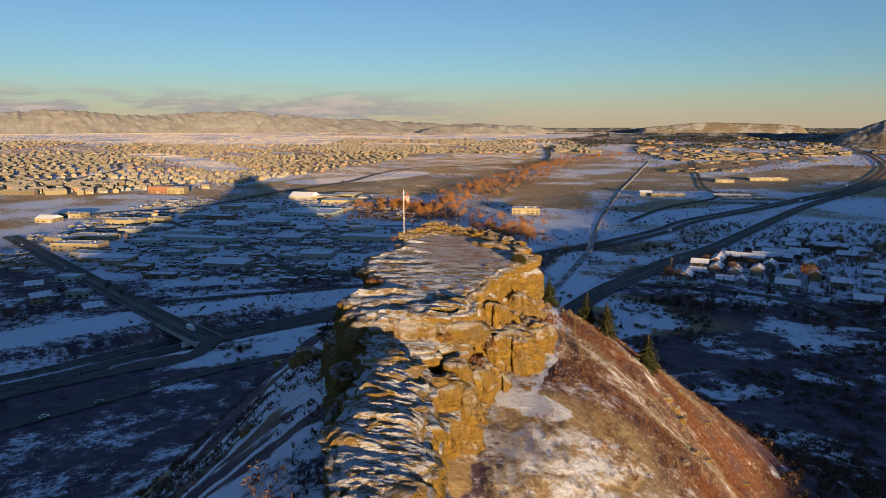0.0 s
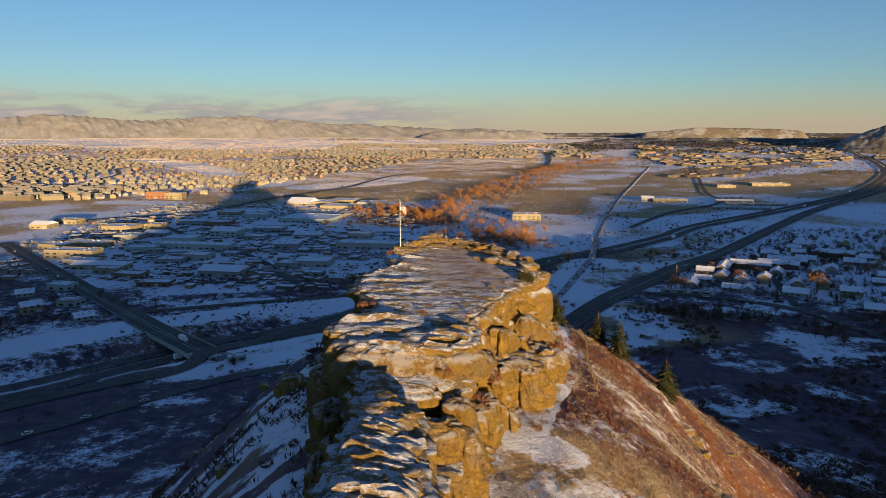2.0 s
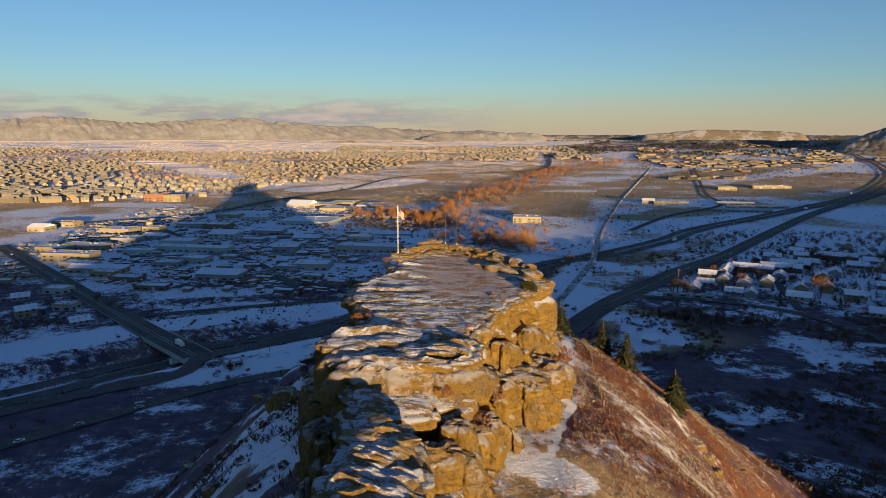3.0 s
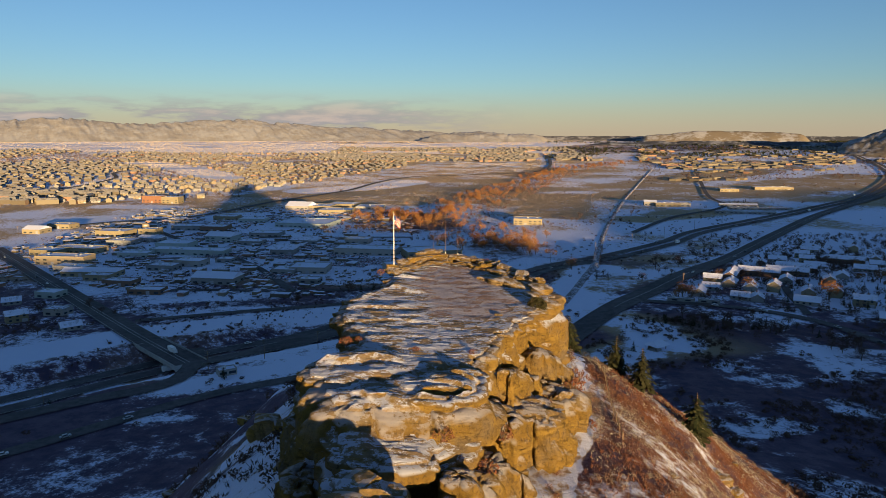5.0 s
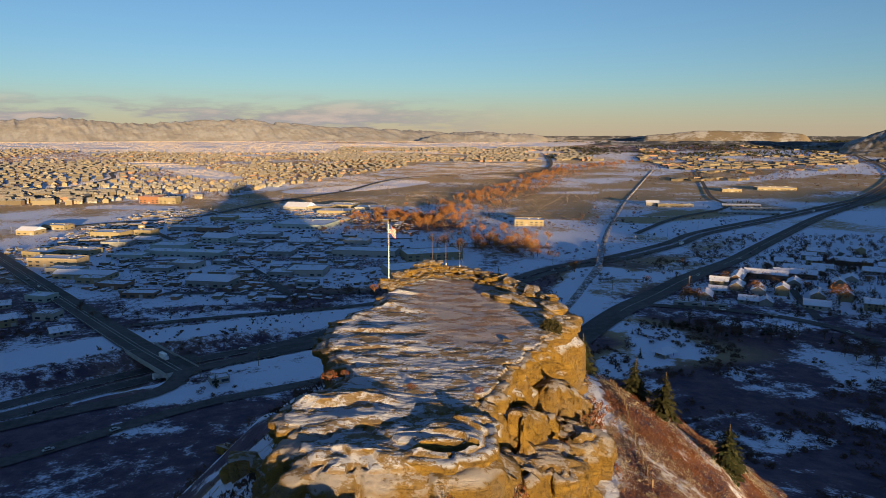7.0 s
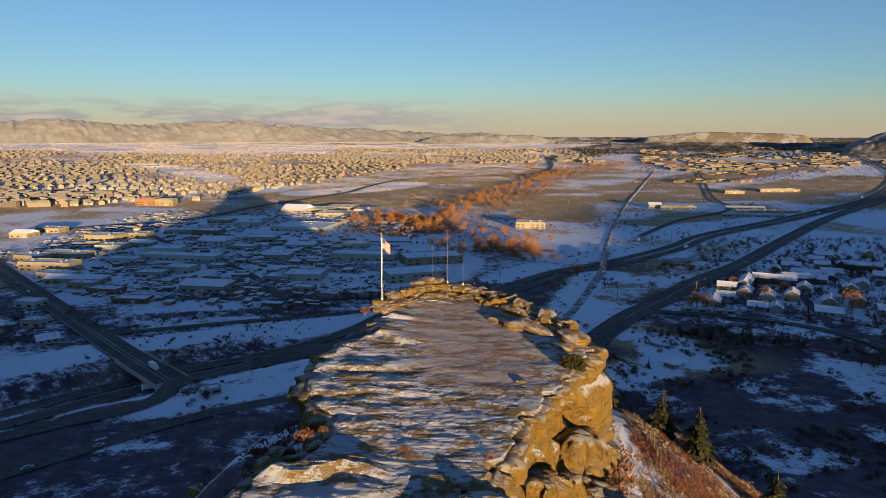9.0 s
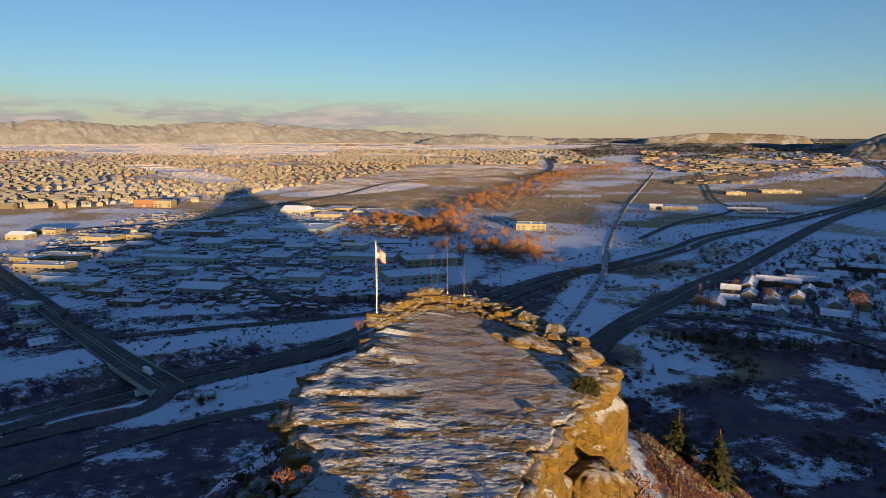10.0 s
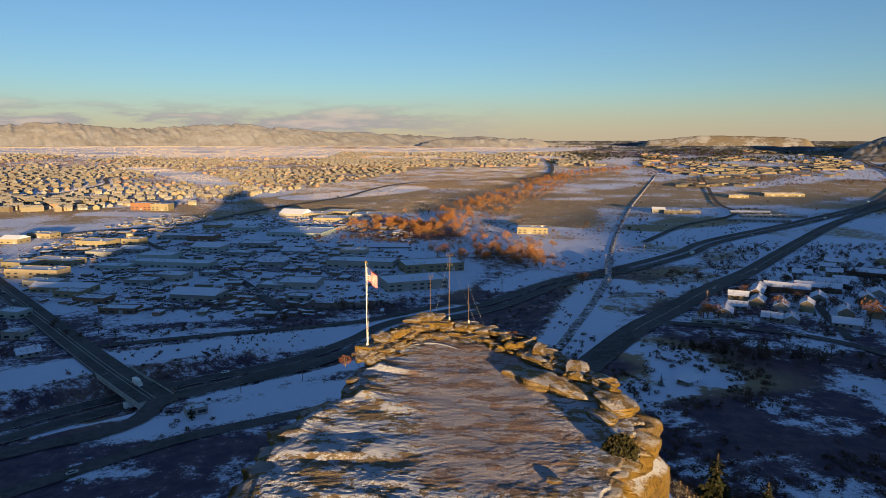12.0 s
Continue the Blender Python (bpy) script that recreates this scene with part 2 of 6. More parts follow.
def road_cut(x, y):
    """The hollow in which the highway runs under the overpass."""
    far = np.hypot(x - CROSSING[0], y - CROSSING[1])
    return 6.5 * step(34, 19, line_dist(x, y, HIGHWAY[:6])) * step(190, 70, far)


def ground_z(x, y, cut=True):
    x, y = np.asarray(x, float), np.asarray(y, float)
    hill = 0
    for a, b in list(zip(SPINE, SPINE[1:])) + list(zip(SHADE_SHOULDER, SHADE_SHOULDER[1:])):
        d, t = seg_dist(x, y, a, b)
        d = d * (1 + 0.22 * step(0, -25, x - a[0]) + 0.30 * step(5, -45, y) * step(35, 75, x))
        crest = a[2] + (b[2] - a[2]) * t
        hill = np.maximum(hill, crest * np.exp(-(np.maximum(d - 15, 0) / 90.0) ** 1.7))
    # the crest falls away towards the south
    hill = hill - 3.0 * step(-50, -92, y) * step(-150, -105, y) * step(5, 14, x) * step(40, 80, hill)
    gully = fbm(x * 0.035, y * 0.035, 0, 5, 5) - 0.5
    z = hill + gully * 9.0 * step(2, 40, hill) * step(95, 80, hill)
    # the shelf under the houses to the east
    z = z + 10.0 * step(40, 150, x) * step(620, 420, y) * step(-500, -100, y)
    # rolling valley floor, and the far plain
    r = np.hypot(x, y)
    z = z + (fbm(x * 0.0025, y * 0.0025, 0, 21, 3) - 0.5) * (2.0 + 10.0 * step(1100, 3500, r))
    # the plain climbs towards the mountains
    z = z + 84.0 * np.clip((r - 1500) / 2500, 0, 1) ** 1.25 * step(-400, 900, y)
    # a suburb's low hill to the west
    z = z + 14.0 * np.exp(-((x + 900) / 420.0) ** 2 - ((y - 1750) / 500.0) ** 2)
    # high ground to the south, between the valley and the low sun; unseen, its crest shaped to set the shadow's edge
    s = -(x * SUN_AZ[0] + y * SUN_AZ[1])
    lat = x * 0.954 + y * 0.300
    # dips let sun reach houses and yards, rises hold it off the fields
    dip = np.interp(lat, [-400, -150, -100, 270, 295, 380, 430, 480, 540, 640, 900, 1150], [5, 5, 0, 0, 14, 14, 10, 0, -6, -11, -14, -20])
    z = z + (104.0 - dip + 6.0 * np.exp(-((lat - 120) / 120.0) ** 2) + 10 * (fbm(x * 0.004, y * 0.004, 0, 31, 3) - 0.5)) * step(-520, -900, s)
    if cut:
        z = z - road_cut(x, y)
    return z


TRAIL = [(20.5, -60), (22.5, -54), (24.2, -48.7), (28.2, -38), (30.8, -22), (33, -11), (33.9, -3.8), (36, 8)]
# strips and fields: line, width, snow, brush, rust
FIELDS = [
    ([(-179, 328), (-127, 355), (-49, 384), (20, 440)], 26, 0.98, 0.1, 0),
    ([(-400, 420), (-320, 390), (-250, 355)], 90, 0.38, 0.85, 0.1),
    ([(-265, 262), (-225, 297), (-200, 318)], 34, 0.95, 0.1, 0),
    ([(-180, 230), (-150, 240)], 14, 0.95, 0.1, 0),
    ([(-117, 263), (-88, 287), (-45, 315), (0, 345)], 16, 0.9, 0.1, 0),
    ([(-150, 205), (-113, 234), (-79, 252), (-30, 285)], 18, 0.85, 0.2, 0),
    ([(18, -68), (24, -98)], 40, 0.2, 0.15, 0.1),
    ([(235, 395), (300, 400), (400, 520)], 110, 0.42, 0.7, 0.1),
    ([(125, 629), (180, 648)], 40, 0.98, 0.1, 0),
    ([(60, 520), (110, 580)], 30, 0.9, 0.1, 0),
    ([(95, 345), (125, 431), (160, 520)], 46, 0.85, 0.15, 0),
    ([(140, 420), (260, 560), (400, 720)], 40, 0.6, 0.4, 0),
    ([(190, 1000), (240, 1200)], 130, 0.24, 0.05, 0.2),
    ([(470, 1340), (800, 1480), (1150, 1720)], 260, 0.26, 0.05, 0.2),
    ([(640, 1750), (900, 1950)], 200, 0.24, 0.05, 0.2),
    ([(320, 930), (450, 1040)], 90, 0.28, 0.1, 0.1),
    ([(340, 860), (520, 960)], 60, 0.9, 0.0, 0),
    ([(-1500, 2700), (-950, 1950), (-760, 1580)], 800, 0.62, 0.3, 0.1),
    ([(-610, 1110), (-500, 1100)], 50, 0.97, 0.0, 0),
    ([(-1039, 2229), (-773, 1939), (-597, 1714)], 110, 1.0, 0.0, 0),
    ([(-300, 1440), (-170, 1560), (-87, 1700)], 110, 0.95, 0.0, 0),
    ([(-268, 1939), (0, 2150), (249, 2407)], 420, 0.45, 0.15, 0.4),
    ([(-100, 1262), (40, 1500)], 160, 0.28, 0.25, 0.8),
    ([(-60, 836), (5, 836), (-31, 980)], 70, 0.25, 0.75, 0.8),
    ([(20, 690), (110, 680)], 70, 0.5, 0.6, 0.4),
    ([(-155, 790), (-99, 812), (-38, 786)], 34, 0.35, 0.6, 0.2),
    ([(-320, 620), (-150, 660), (-70, 590)], 230, 0.80, 0.3, 0),
    ([(-360, 880), (-200, 1000)], 170, 0.85, 0.1, 0),
    ([(330, 400), (420, 620), (520, 760)], 130, 0.85, 0.2, 0),
    ([(-260, 860), (-130, 720), (-60, 640)], 190, 0.9, 0.1, 0),
    ([(-250, 380), (-80, 420), (0, 470)], 26, 0.4, 0.7, 0.1),
    ([(160, 365), (236, 330), (300, 280)], 60, 0.55, 0.75, 0.1),
    ([(90, 250), (150, 270), (120, 330)], 40, 0.75, 0.3, 0),
    ([(140, 180), (230, 230), (330, 210)], 60, 0.55, 0.65, 0),
    ([(-270, 50), (-150, 110), (-60, 150)], 150, 0.29, 0.85, 0.05),
    ([(110, 120), (200, 130), (300, 90)], 190, 0.42, 0.95, 0.1),
    ([(-340, 60), (-230, 130), (-160, 150)], 120, 0.28, 0.9, 0.0),
    ([(130, 70), (230, 20), (330, 50)], 170, 0.34, 0.95, 0.0),
    ([(15, -100), (22, -80), (26, -66)], 18, 0.38, 0.0, 0.0),
    ([(13, -62), (17, -52), (23, -42), (28, -30)], 8, 0.5, 0.05, 0.2),
    ([(-2300, 3200), (-1500, 3400), (-300, 3300), (500, 3600)], 900, 0.75, 0.0, 0.1),
    ([(900, 3300), (1700, 3600), (2600, 3300)], 700, 0.35, 0.9, 0.0),
    # path snow thinned and narrowed to paint in the shade it lies in
    (TRAIL, 1.4, 0.72, 0.2, 0),
    ([(19.5, -55), (22.5, -56.5), (24.5, -59)], 5.5, 1.0, 0.0, 0),
    # scrub strip that also paints the purple shadow along the cliff foot
    ([(15.5, -64), (15.0, -71), (12.5, -80)], 3.4, 0.38, 0.8, 0),
    ([(-8, -50), (-17, -56), (-27, -61), (-46, -68)], 3.4, 0.85, 0.1, 0),
    ([(-10, -62), (-18, -68), (-32, -76)], 2.8, 0.8, 0.1, 0),
    ([(-13, -30), (-25, -41), (-40, -50)], 3.2, 0.8, 0.1, 0),
    ([(-18, -12), (-28, -20), (-38, -30)], 3.6, 0.85, 0.1, 0),
]


def brush_cover(x, y, z):
    """Snow, brush and rust of the ground cover."""
    n1, n2 = fbm(x * 0.012, y * 0.012, 0, 41, 4), fbm(x * 0.0018, y * 0.0022, 0, 51, 4)
    n3 = fbm(x * 0.03, y * 0.05, 0, 43, 4)
    snow = 0.47 + (n2 - 0.5) * 0.9 + (n1 - 0.5) * 0.9
    near = step(1000, 500, np.hypot(x, y))
    brush = 0.3 + (n1 - 0.5) * 0.9 + 0.4 * near
    rust = 0.25 + 0 * n1
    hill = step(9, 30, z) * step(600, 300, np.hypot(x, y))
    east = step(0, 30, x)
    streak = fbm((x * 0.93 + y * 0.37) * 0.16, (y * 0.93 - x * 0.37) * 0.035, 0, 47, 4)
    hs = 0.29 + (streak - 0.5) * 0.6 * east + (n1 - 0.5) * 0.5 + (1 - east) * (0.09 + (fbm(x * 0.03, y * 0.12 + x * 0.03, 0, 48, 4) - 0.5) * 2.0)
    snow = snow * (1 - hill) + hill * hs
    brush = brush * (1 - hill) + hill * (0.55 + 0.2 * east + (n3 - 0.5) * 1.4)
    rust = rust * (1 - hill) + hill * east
    for pts, w, s, b, r in FIELDS:
        soft = min(w * 0.25, 14)
        m = 14 * (n1 - 0.5) * min(w / 60, 3)
        if w < 5:
            m = 3.2 * (fbm(x * 0.4, y * 0.4, 0, 45, 3) - 0.5)
        f = step(w / 2 + soft, w / 2 - soft, line_dist(x, y, pts) + m)
        snow, brush, rust = snow + (s + (n3 - 0.5) * (0.3 if s > 0.8 or w < 10 else 0.8) - snow) * f, brush + (b - brush) * f, rust + (r - rust) * f
    # bare brush and open snow on the valley side to the east
    side = step(55, 110, x) * step(380, 300, y) * (1 - hill)
    snow = snow + side * ((fbm(x * 0.036, y * 0.036, 0, 49, 4) - 0.5) * 1.5 - 0.17)
    return snow, brush, rust


def build_ground():
    ang = np.concatenate([np.arange(-40, 40, 0.2), np.arange(40, 320, 2.0)])
    ang = np.radians(ang)
    r = [1.0]
    while r[-1] < 5800:
        r.append(r[-1] + max(0.8, r[-1] * 0.0145))
    r = np.array(r)
    x = 8.6 + r[:, None] * np.sin(ang)[None]
    y = -100 + r[:, None] * np.cos(ang)[None]
    z = ground_z(x, y)
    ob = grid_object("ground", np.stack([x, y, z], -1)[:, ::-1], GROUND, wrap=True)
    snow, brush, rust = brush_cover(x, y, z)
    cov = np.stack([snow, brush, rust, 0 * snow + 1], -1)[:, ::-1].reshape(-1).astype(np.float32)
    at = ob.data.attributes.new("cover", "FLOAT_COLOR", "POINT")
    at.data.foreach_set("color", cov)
    tagged(ob, "valley floor and hill slopes with thin snow and brown brush", "ground", kind="structure")


build_ground()


def ribbon(name, pts, width, material, lift=0.3, gap=9.0, shift=0.0, cut=True, rise=None):
    """A strip of road that follows the ground along a line, shifted to its right."""
    c = curve_points(pts, gap)
    d = np.gradient(c, axis=0)
    d /= np.hypot(d[:, 0], d[:, 1])[:, None]
    side = np.stack([d[:, 1], -d[:, 0]], 1)
    xy = np.stack([c + side * (width * k + shift) for k in (-0.5, -0.17, 0.17, 0.5)], 1)
    z = ground_z(xy[..., 0], xy[..., 1], cut)
    z = np.maximum(z, z.mean(1, keepdims=True)) + lift + 0.0008 * np.hypot(xy[..., 0], xy[..., 1])
    return grid_object(name, np.concatenate([xy, z[..., None]], -1)[:, ::-1], material)


ROADS = [
    ("highway", HIGHWAY, 11.5, 8.0),
    ("highway", HIGHWAY, 11.5, -8.0),
    ("highway", [(20, 195), (75, 272), (134, 352), (183, 412), (292, 560), (480, 800), (650, 1005), (907, 1275), (1120, 1480)], 19, 0.0),
    ("overpass_road", [(-520, 660), (-394, 525), (-276, 399), (-190, 307), (-141, 257)], 18, 0.0),
    ("frontage_road", [(-214, 349), (-141, 375), (-51, 407), (20, 470)], 8, 0.0),
    ("frontage_road", [(-190, 130), (-158, 162), (-113, 207), (-74, 231), (-20, 262)], 9, 0.0),
    ("frontage_road", [(-141, 263), (-130, 260), (-121, 267), (-106, 283), (-76, 312), (-49, 330), (10, 366)], 8.5, 0.0),
    ("country_road", [(1088, 2860), (707, 1714), (571, 1297), (544, 1158), (496, 1069), (380, 956), (268, 786)], 9, 0.0),
    ("town_road", [(-570, 796), (-504, 881), (-392, 970), (-325, 1188), (-223, 1427), (-93, 1820), (325, 2075), (464, 2860)], 12, 0.0),
    ("hill_road", [(146, 372), (174, 364), (204, 356), (231, 343), (253, 323), (264, 303), (270, 276), (278, 248), (292, 200), (310, 150)], 8.5, 0.0),
    ("village_street", [(262, 330), (300, 440), (380, 540), (460, 640)], 6, 0.0),
    ("village_street", [(-905, 1330), (-840, 1420), (-830, 1600), (-900, 1760), (-860, 1950)], 10, 0.0),
    ("ramp_road", [(-147, 284), (-138, 256), (-137, 232), (-148, 216), (-165, 206), (-181, 194), (-215, 166)], 11, 0.0),
    ("works_street", [(-430, 860), (-300, 690), (-190, 560), (-120, 440)], 8, 0.0),
    ("works_street", [(-330, 585), (-250, 600), (-170, 600), (-60, 585)], 6, 0.0),
    ("works_street", [(-243, 742), (-190, 746), (-130, 740), (-30, 740)], 6, 0.0),
    ("works_street", [(-240, 446), (-180, 446), (-120, 440), (-50, 450)], 6, 0.0),
]
for nm, pts, wd, sh in ROADS:
    tagged(ribbon(nm, pts, wd, ASPHALT, shift=sh, cut=nm == "highway"), "dark wet asphalt road swept clear of snow", "road", kind="structure")


# ---- the sandstone caprock ----
def slab(name, outline, z0, z1, seed, parent, inset=6.0, rough=1.0, tilt=(0.0, 0.0), relief=0.0, spine=None, overhang=0.0, gap=0.32, blocks=(2.5, 7.0), lean=0.0, sheet=False, pivot=None, massive=False, stone=ROCK):
    """One thick bed of rock: a jointed, broken edge and an uneven top."""
    rng = np.random.default_rng(seed)
    c = curve_points(outline, gap, closed=True)
    if np.sum(c[:, 0] * np.roll(c[:, 1], -1) - np.roll(c[:, 0], -1) * c[:, 1]) < 0:
        c = c[::-1]
    n = len(c)
    d = np.roll(c, -1, 0) - np.roll(c, 1, 0)
    d /= np.hypot(d[:, 0], d[:, 1])[:, None] + 1e-9
    out = np.stack([d[:, 1], -d[:, 0]], 1)
    arc = np.arange(n) * gap
    joints, s = [], 0.0
    while s < arc[-1]:
        joints.append(s)
        s += rng.uniform(*blocks)
    joints = np.array(joints)
    which = np.searchsorted(joints, arc, side="right") - 1
    near = np.min(np.abs(arc[:, None] - joints[None]), 1)
    push = rng.uniform(-0.9, 0.6, len(joints))[which] * rough
    push = np.convolve(np.concatenate([push[-2:], push, push[:2]]), np.ones(3) / 3, "same")[2:-2]
    groove = (1.5 if massive else 0.9) * np.exp(-(near / 0.3) ** 2) * rough
    calm = 0.8 if massive else 1.0
    wob = (fbm(c[:, 0] * 0.13, c[:, 1] * 0.13, z1 * 0.08, seed, 3) - 0.5) * 3.0 * rough + push - groove
    rows = []
    nz = max(4, int((z1 - z0) / 0.4))
    top_cut = rng.uniform(0.0, 0.5, len(joints))[which]
    for k in range(nz + 1):
        f = k / nz
        z = z0 + (z1 - z0) * f
        bulge = -0.25 * abs(2 * f - 1) ** 10 + overhang * f + lean * (1 - f)
        band = (vnoise(np.full(n, z * (0.3 if massive else 0.9)), which * 3.7, 0, seed + 5) - 0.5) * 1.1 * rough
        fine = (fbm(c[:, 0] * 0.55, c[:, 1] * 0.55, z * 0.8, seed + 9, 4) - 0.5) * 1.7 * rough * calm
        o = wob + bulge + band + fine
        if massive:
            o = o - 1.3 * step(0.56, 0.66, fbm(c[:, 0] * 0.34, c[:, 1] * 0.34, z * 0.5, seed + 21, 3)) * step(0.97, 0.8, f)
            o = o + 0.9 * step(0.50, 0.56, fbm(c[:, 0] * 0.22, c[:, 1] * 0.22, z * 0.16, seed + 27, 3)) * step(1.0, 0.9, f) - 0.45
        facet = np.round(o / 0.55 + 0.6 * (fbm(c[:, 0] * 0.25, c[:, 1] * 0.25, z * 0.3, seed + 13, 2) - 0.5)) * 0.55
        o = 0.35 * o + 0.65 * facet
        rows.append(np.concatenate([c + out * o[:, None], (z - top_cut * f ** 4 * min(1.0, (z1 - z0) / 3))[:, None]], 1))
    rim = rows[-1].copy()
    cen = rim[:, :2].mean(0) if pivot is None else np.array(pivot)
    goal = np.repeat(rim[:, :2].mean(0)[None], n, 0)
    if spine is not None:
        a, b = spine
        _, t = seg_dist(rim[:, 0], rim[:, 1], a, b)
        goal = np.stack([a[0] + (b[0] - a[0]) * t, a[1] + (b[1] - a[1]) * t], 1)
    reach = np.hypot(*(goal - rim[:, :2]).T)
    steps = [(0.35, 0), (0.8, 0), (1.2, -0.1), (1.7, -0.6), (2.6, -1.0)] if sheet else [(q, 0) for q in (0.4, 0.9, 1.6, 2.6, 4.2, 6.5, 9.0) if q <= inset]
    for q, drop in steps:
        f = np.minimum(q / np.maximum(reach, 0.01), 1.0)
        p = rim[:, :2] + (goal - rim[:, :2]) * f[:, None]
        z = rim[:, 2] * max(0, 1 - q / 1.2) + z1 * min(1, q / 1.2) + (fbm(p[:, 0] * 0.8, p[:, 1] * 0.8, 0, seed + 3, 4) - 0.5) * 0.5 * min(1, q) + drop
        rows.append(np.concatenate([p, z[:, None]], 1))
    xyz = np.stack(rows, 0)
    xyz[..., 2] += (xyz[..., 0] - cen[0]) * tilt[0] + (xyz[..., 1] - cen[1]) * tilt[1]
    ob = grid_object(name, xyz, BARE_ROCK if sheet and massive else stone, wrap=True, smooth=False)
    ob.parent = parent
    if sheet:
        rock_sheet(rim[:, :2], z1, tilt, cen, relief, seed, parent, stone)
    return ob


def largest(ok):
    """The largest connected field of a grid of cells."""
    tag = np.where(ok, np.arange(1, ok.size + 1).reshape(ok.shape), 0)
    while True:
        p = np.pad(tag, 1)
        q = np.where(ok, np.maximum.reduce([tag, p[:-2, 1:-1], p[2:, 1:-1], p[1:-1, :-2], p[1:-1, 2:]]), 0)
        if np.array_equal(q, tag):
            break
        tag = q
    ids, count = np.unique(tag[ok], return_counts=True)
    return tag == ids[np.argmax(count)]


def rock_sheet(edge, z1, tilt, cen, relief, seed, parent, stone, cell=0.135):
    """The broken upper surface of a bed, fitted inside its edge."""
    xs = np.arange(edge[:, 0].min(), edge[:, 0].max(), cell)
    ys = np.arange(edge[:, 1].min(), edge[:, 1].max(), cell)
    x, y = np.meshgrid(xs, ys)
    fx, fy = x.ravel(), y.ravel()
    inside = np.zeros(len(fx), bool)
    e2 = np.roll(edge, -1, 0)
    for (ax, ay), (bx, by) in zip(edge, e2):
        hit = ((ay > fy) != (by > fy)) & (fx < (bx - ax) * (fy - ay) / (by - ay + 1e-12) + ax)
        inside ^= hit
    d = np.full(len(fx), 99.0)
    for ax, ay in edge[::2]:
        d = np.minimum(d, (fx - ax) ** 2 + (fy - ay) ** 2)
    d = np.sqrt(d)
    z = z1 + (fx - cen[0]) * tilt[0] + (fy - cen[1]) * tilt[1] + relief(fx, fy) * step(0.5, 2.2, d) - 0.45 * step(1.1, 0.55, d) + 0.12
    z += (fbm(fx * 0.35, fy * 0.5, 0, seed + 3, 5) - 0.5) * 0.16
    keep = (inside & (d > 0.55)).reshape(x.shape)
    idx = np.arange(x.size).reshape(x.shape)
    ok = keep[:-1, :-1] & keep[1:, :-1] & keep[:-1, 1:] & keep[1:, 1:]
    ok = largest(ok)
    quads = np.stack([idx[:-1, :-1], idx[:-1, 1:], idx[1:, 1:], idx[1:, :-1]], -1)[ok]
    live = np.unique(quads)
    back = np.full(x.size, -1)
    back[live] = np.arange(len(live))
    pts = np.stack([fx, fy, z], 1)[live]
    me = bpy.data.meshes.new("upper_surface")
    me.from_pydata(pts.tolist(), [], back[quads].tolist())
    me.materials.append(stone)
    ob = new("upper_surface", me)
    ob.parent = parent
    w = worn(pts[:, 0], pts[:, 1])
    at = me.attributes.new("worn", "FLOAT_COLOR", "POINT")
    at.data.foreach_set("color", np.stack([w, w, w, w * 0 + 1], 1).reshape(-1).astype(np.float32))


def worn(x, y):
    """Where feet have bared the table to gravel."""
    w = np.exp(-((x - 11) / 9.0) ** 2 - ((y + 1) / 11.0) ** 2) + 0.9 * np.exp(-((x - 14) / 7.0) ** 2 - ((y + 18) / 10.0) ** 2)
    return np.clip(w * 1.15 + (fbm(x * 0.25, y * 0.25, 0, 71, 4) - 0.5) * 0.9, 0, 1)


def ledges(a, face=0.13):
    """Sharp sunward faces with a long slope behind."""
    f = a - np.floor(a)
    return np.where(f < face, f / face, (1 - f) / (1 - face))


SLITS = [((6.4, -47.4), (11.2, -45.6))]


def table_relief(x, y):
    """Broken ledges along the western edge and fine ripples over the worn middle."""
    warp = fbm(x * 0.11, y * 0.11, 0, 61, 4) - 0.5
    big = ledges((y - 0.12 * x + 9 * warp) / 8.5 + 0.35)
    mid = ledges((y + 0.08 * x + 9 * (fbm(x * 0.08, y * 0.17, 0, 62, 4) - 0.5)) / 2.3)
    small = ledges((y + 0.1 * x + 3.5 * (fbm(x * 0.13, y * 0.35, 0, 64, 4) - 0.5)) / 0.85)
    cut1, cut2 = step(0.35, 0.6, fbm(x * 0.22, y * 0.6, 0, 73, 3)), step(0.4, 0.6, fbm(x * 0.4, y * 1.1, 0, 74, 3))
    mid, small = mid * cut1, small * cut2 + 1.2 * (0.5 - np.abs(fbm(x * 0.5, y * 1.6, 0, 75, 4) - 0.5))
    left = step(9, -3, x) * (0.35 + 0.9 * step(0.4, 0.6, fbm(x * 0.13, y * 0.13, 0, 66, 2)))
    bare = np.clip(worn(x, y), 0, 1)
    front = step(-26, -38, y)
    slit = 0
    for a, b in SLITS:
        d, t = seg_dist(x, y + 0.5 * (fbm(x * 0.9, y * 0.2, 0, 63, 2) - 0.5), a, b)
        slit = slit + 2.2 * np.exp(-(d / (0.15 + 0.42 * np.sin(np.pi * np.clip(t, 0.04, 0.96)))) ** 4)
    wx, wy = x + 4 * (fbm(x * 0.12, y * 0.12, 0, 91, 3) - 0.5), y + 6 * (fbm(x * 0.10, y * 0.14, 0, 92, 3) - 0.5)
    crest = 1 - 2 * np.abs(fbm(wx * 0.20, wy * 0.34, 0, 67, 5) - 0.5)
    crisp = 1 - 2 * np.abs(fbm(wx * 0.75, wy * 1.25, 0, 65, 4) - 0.5)
    rugged = 0.24 * (crest - 0.7) + 0.12 * (crisp - 0.7)
    grain = 0.075 * (fbm(x * 2.3, y * 3.4, 0, 82, 4) - 0.5) * (1 - 0.6 * bare)
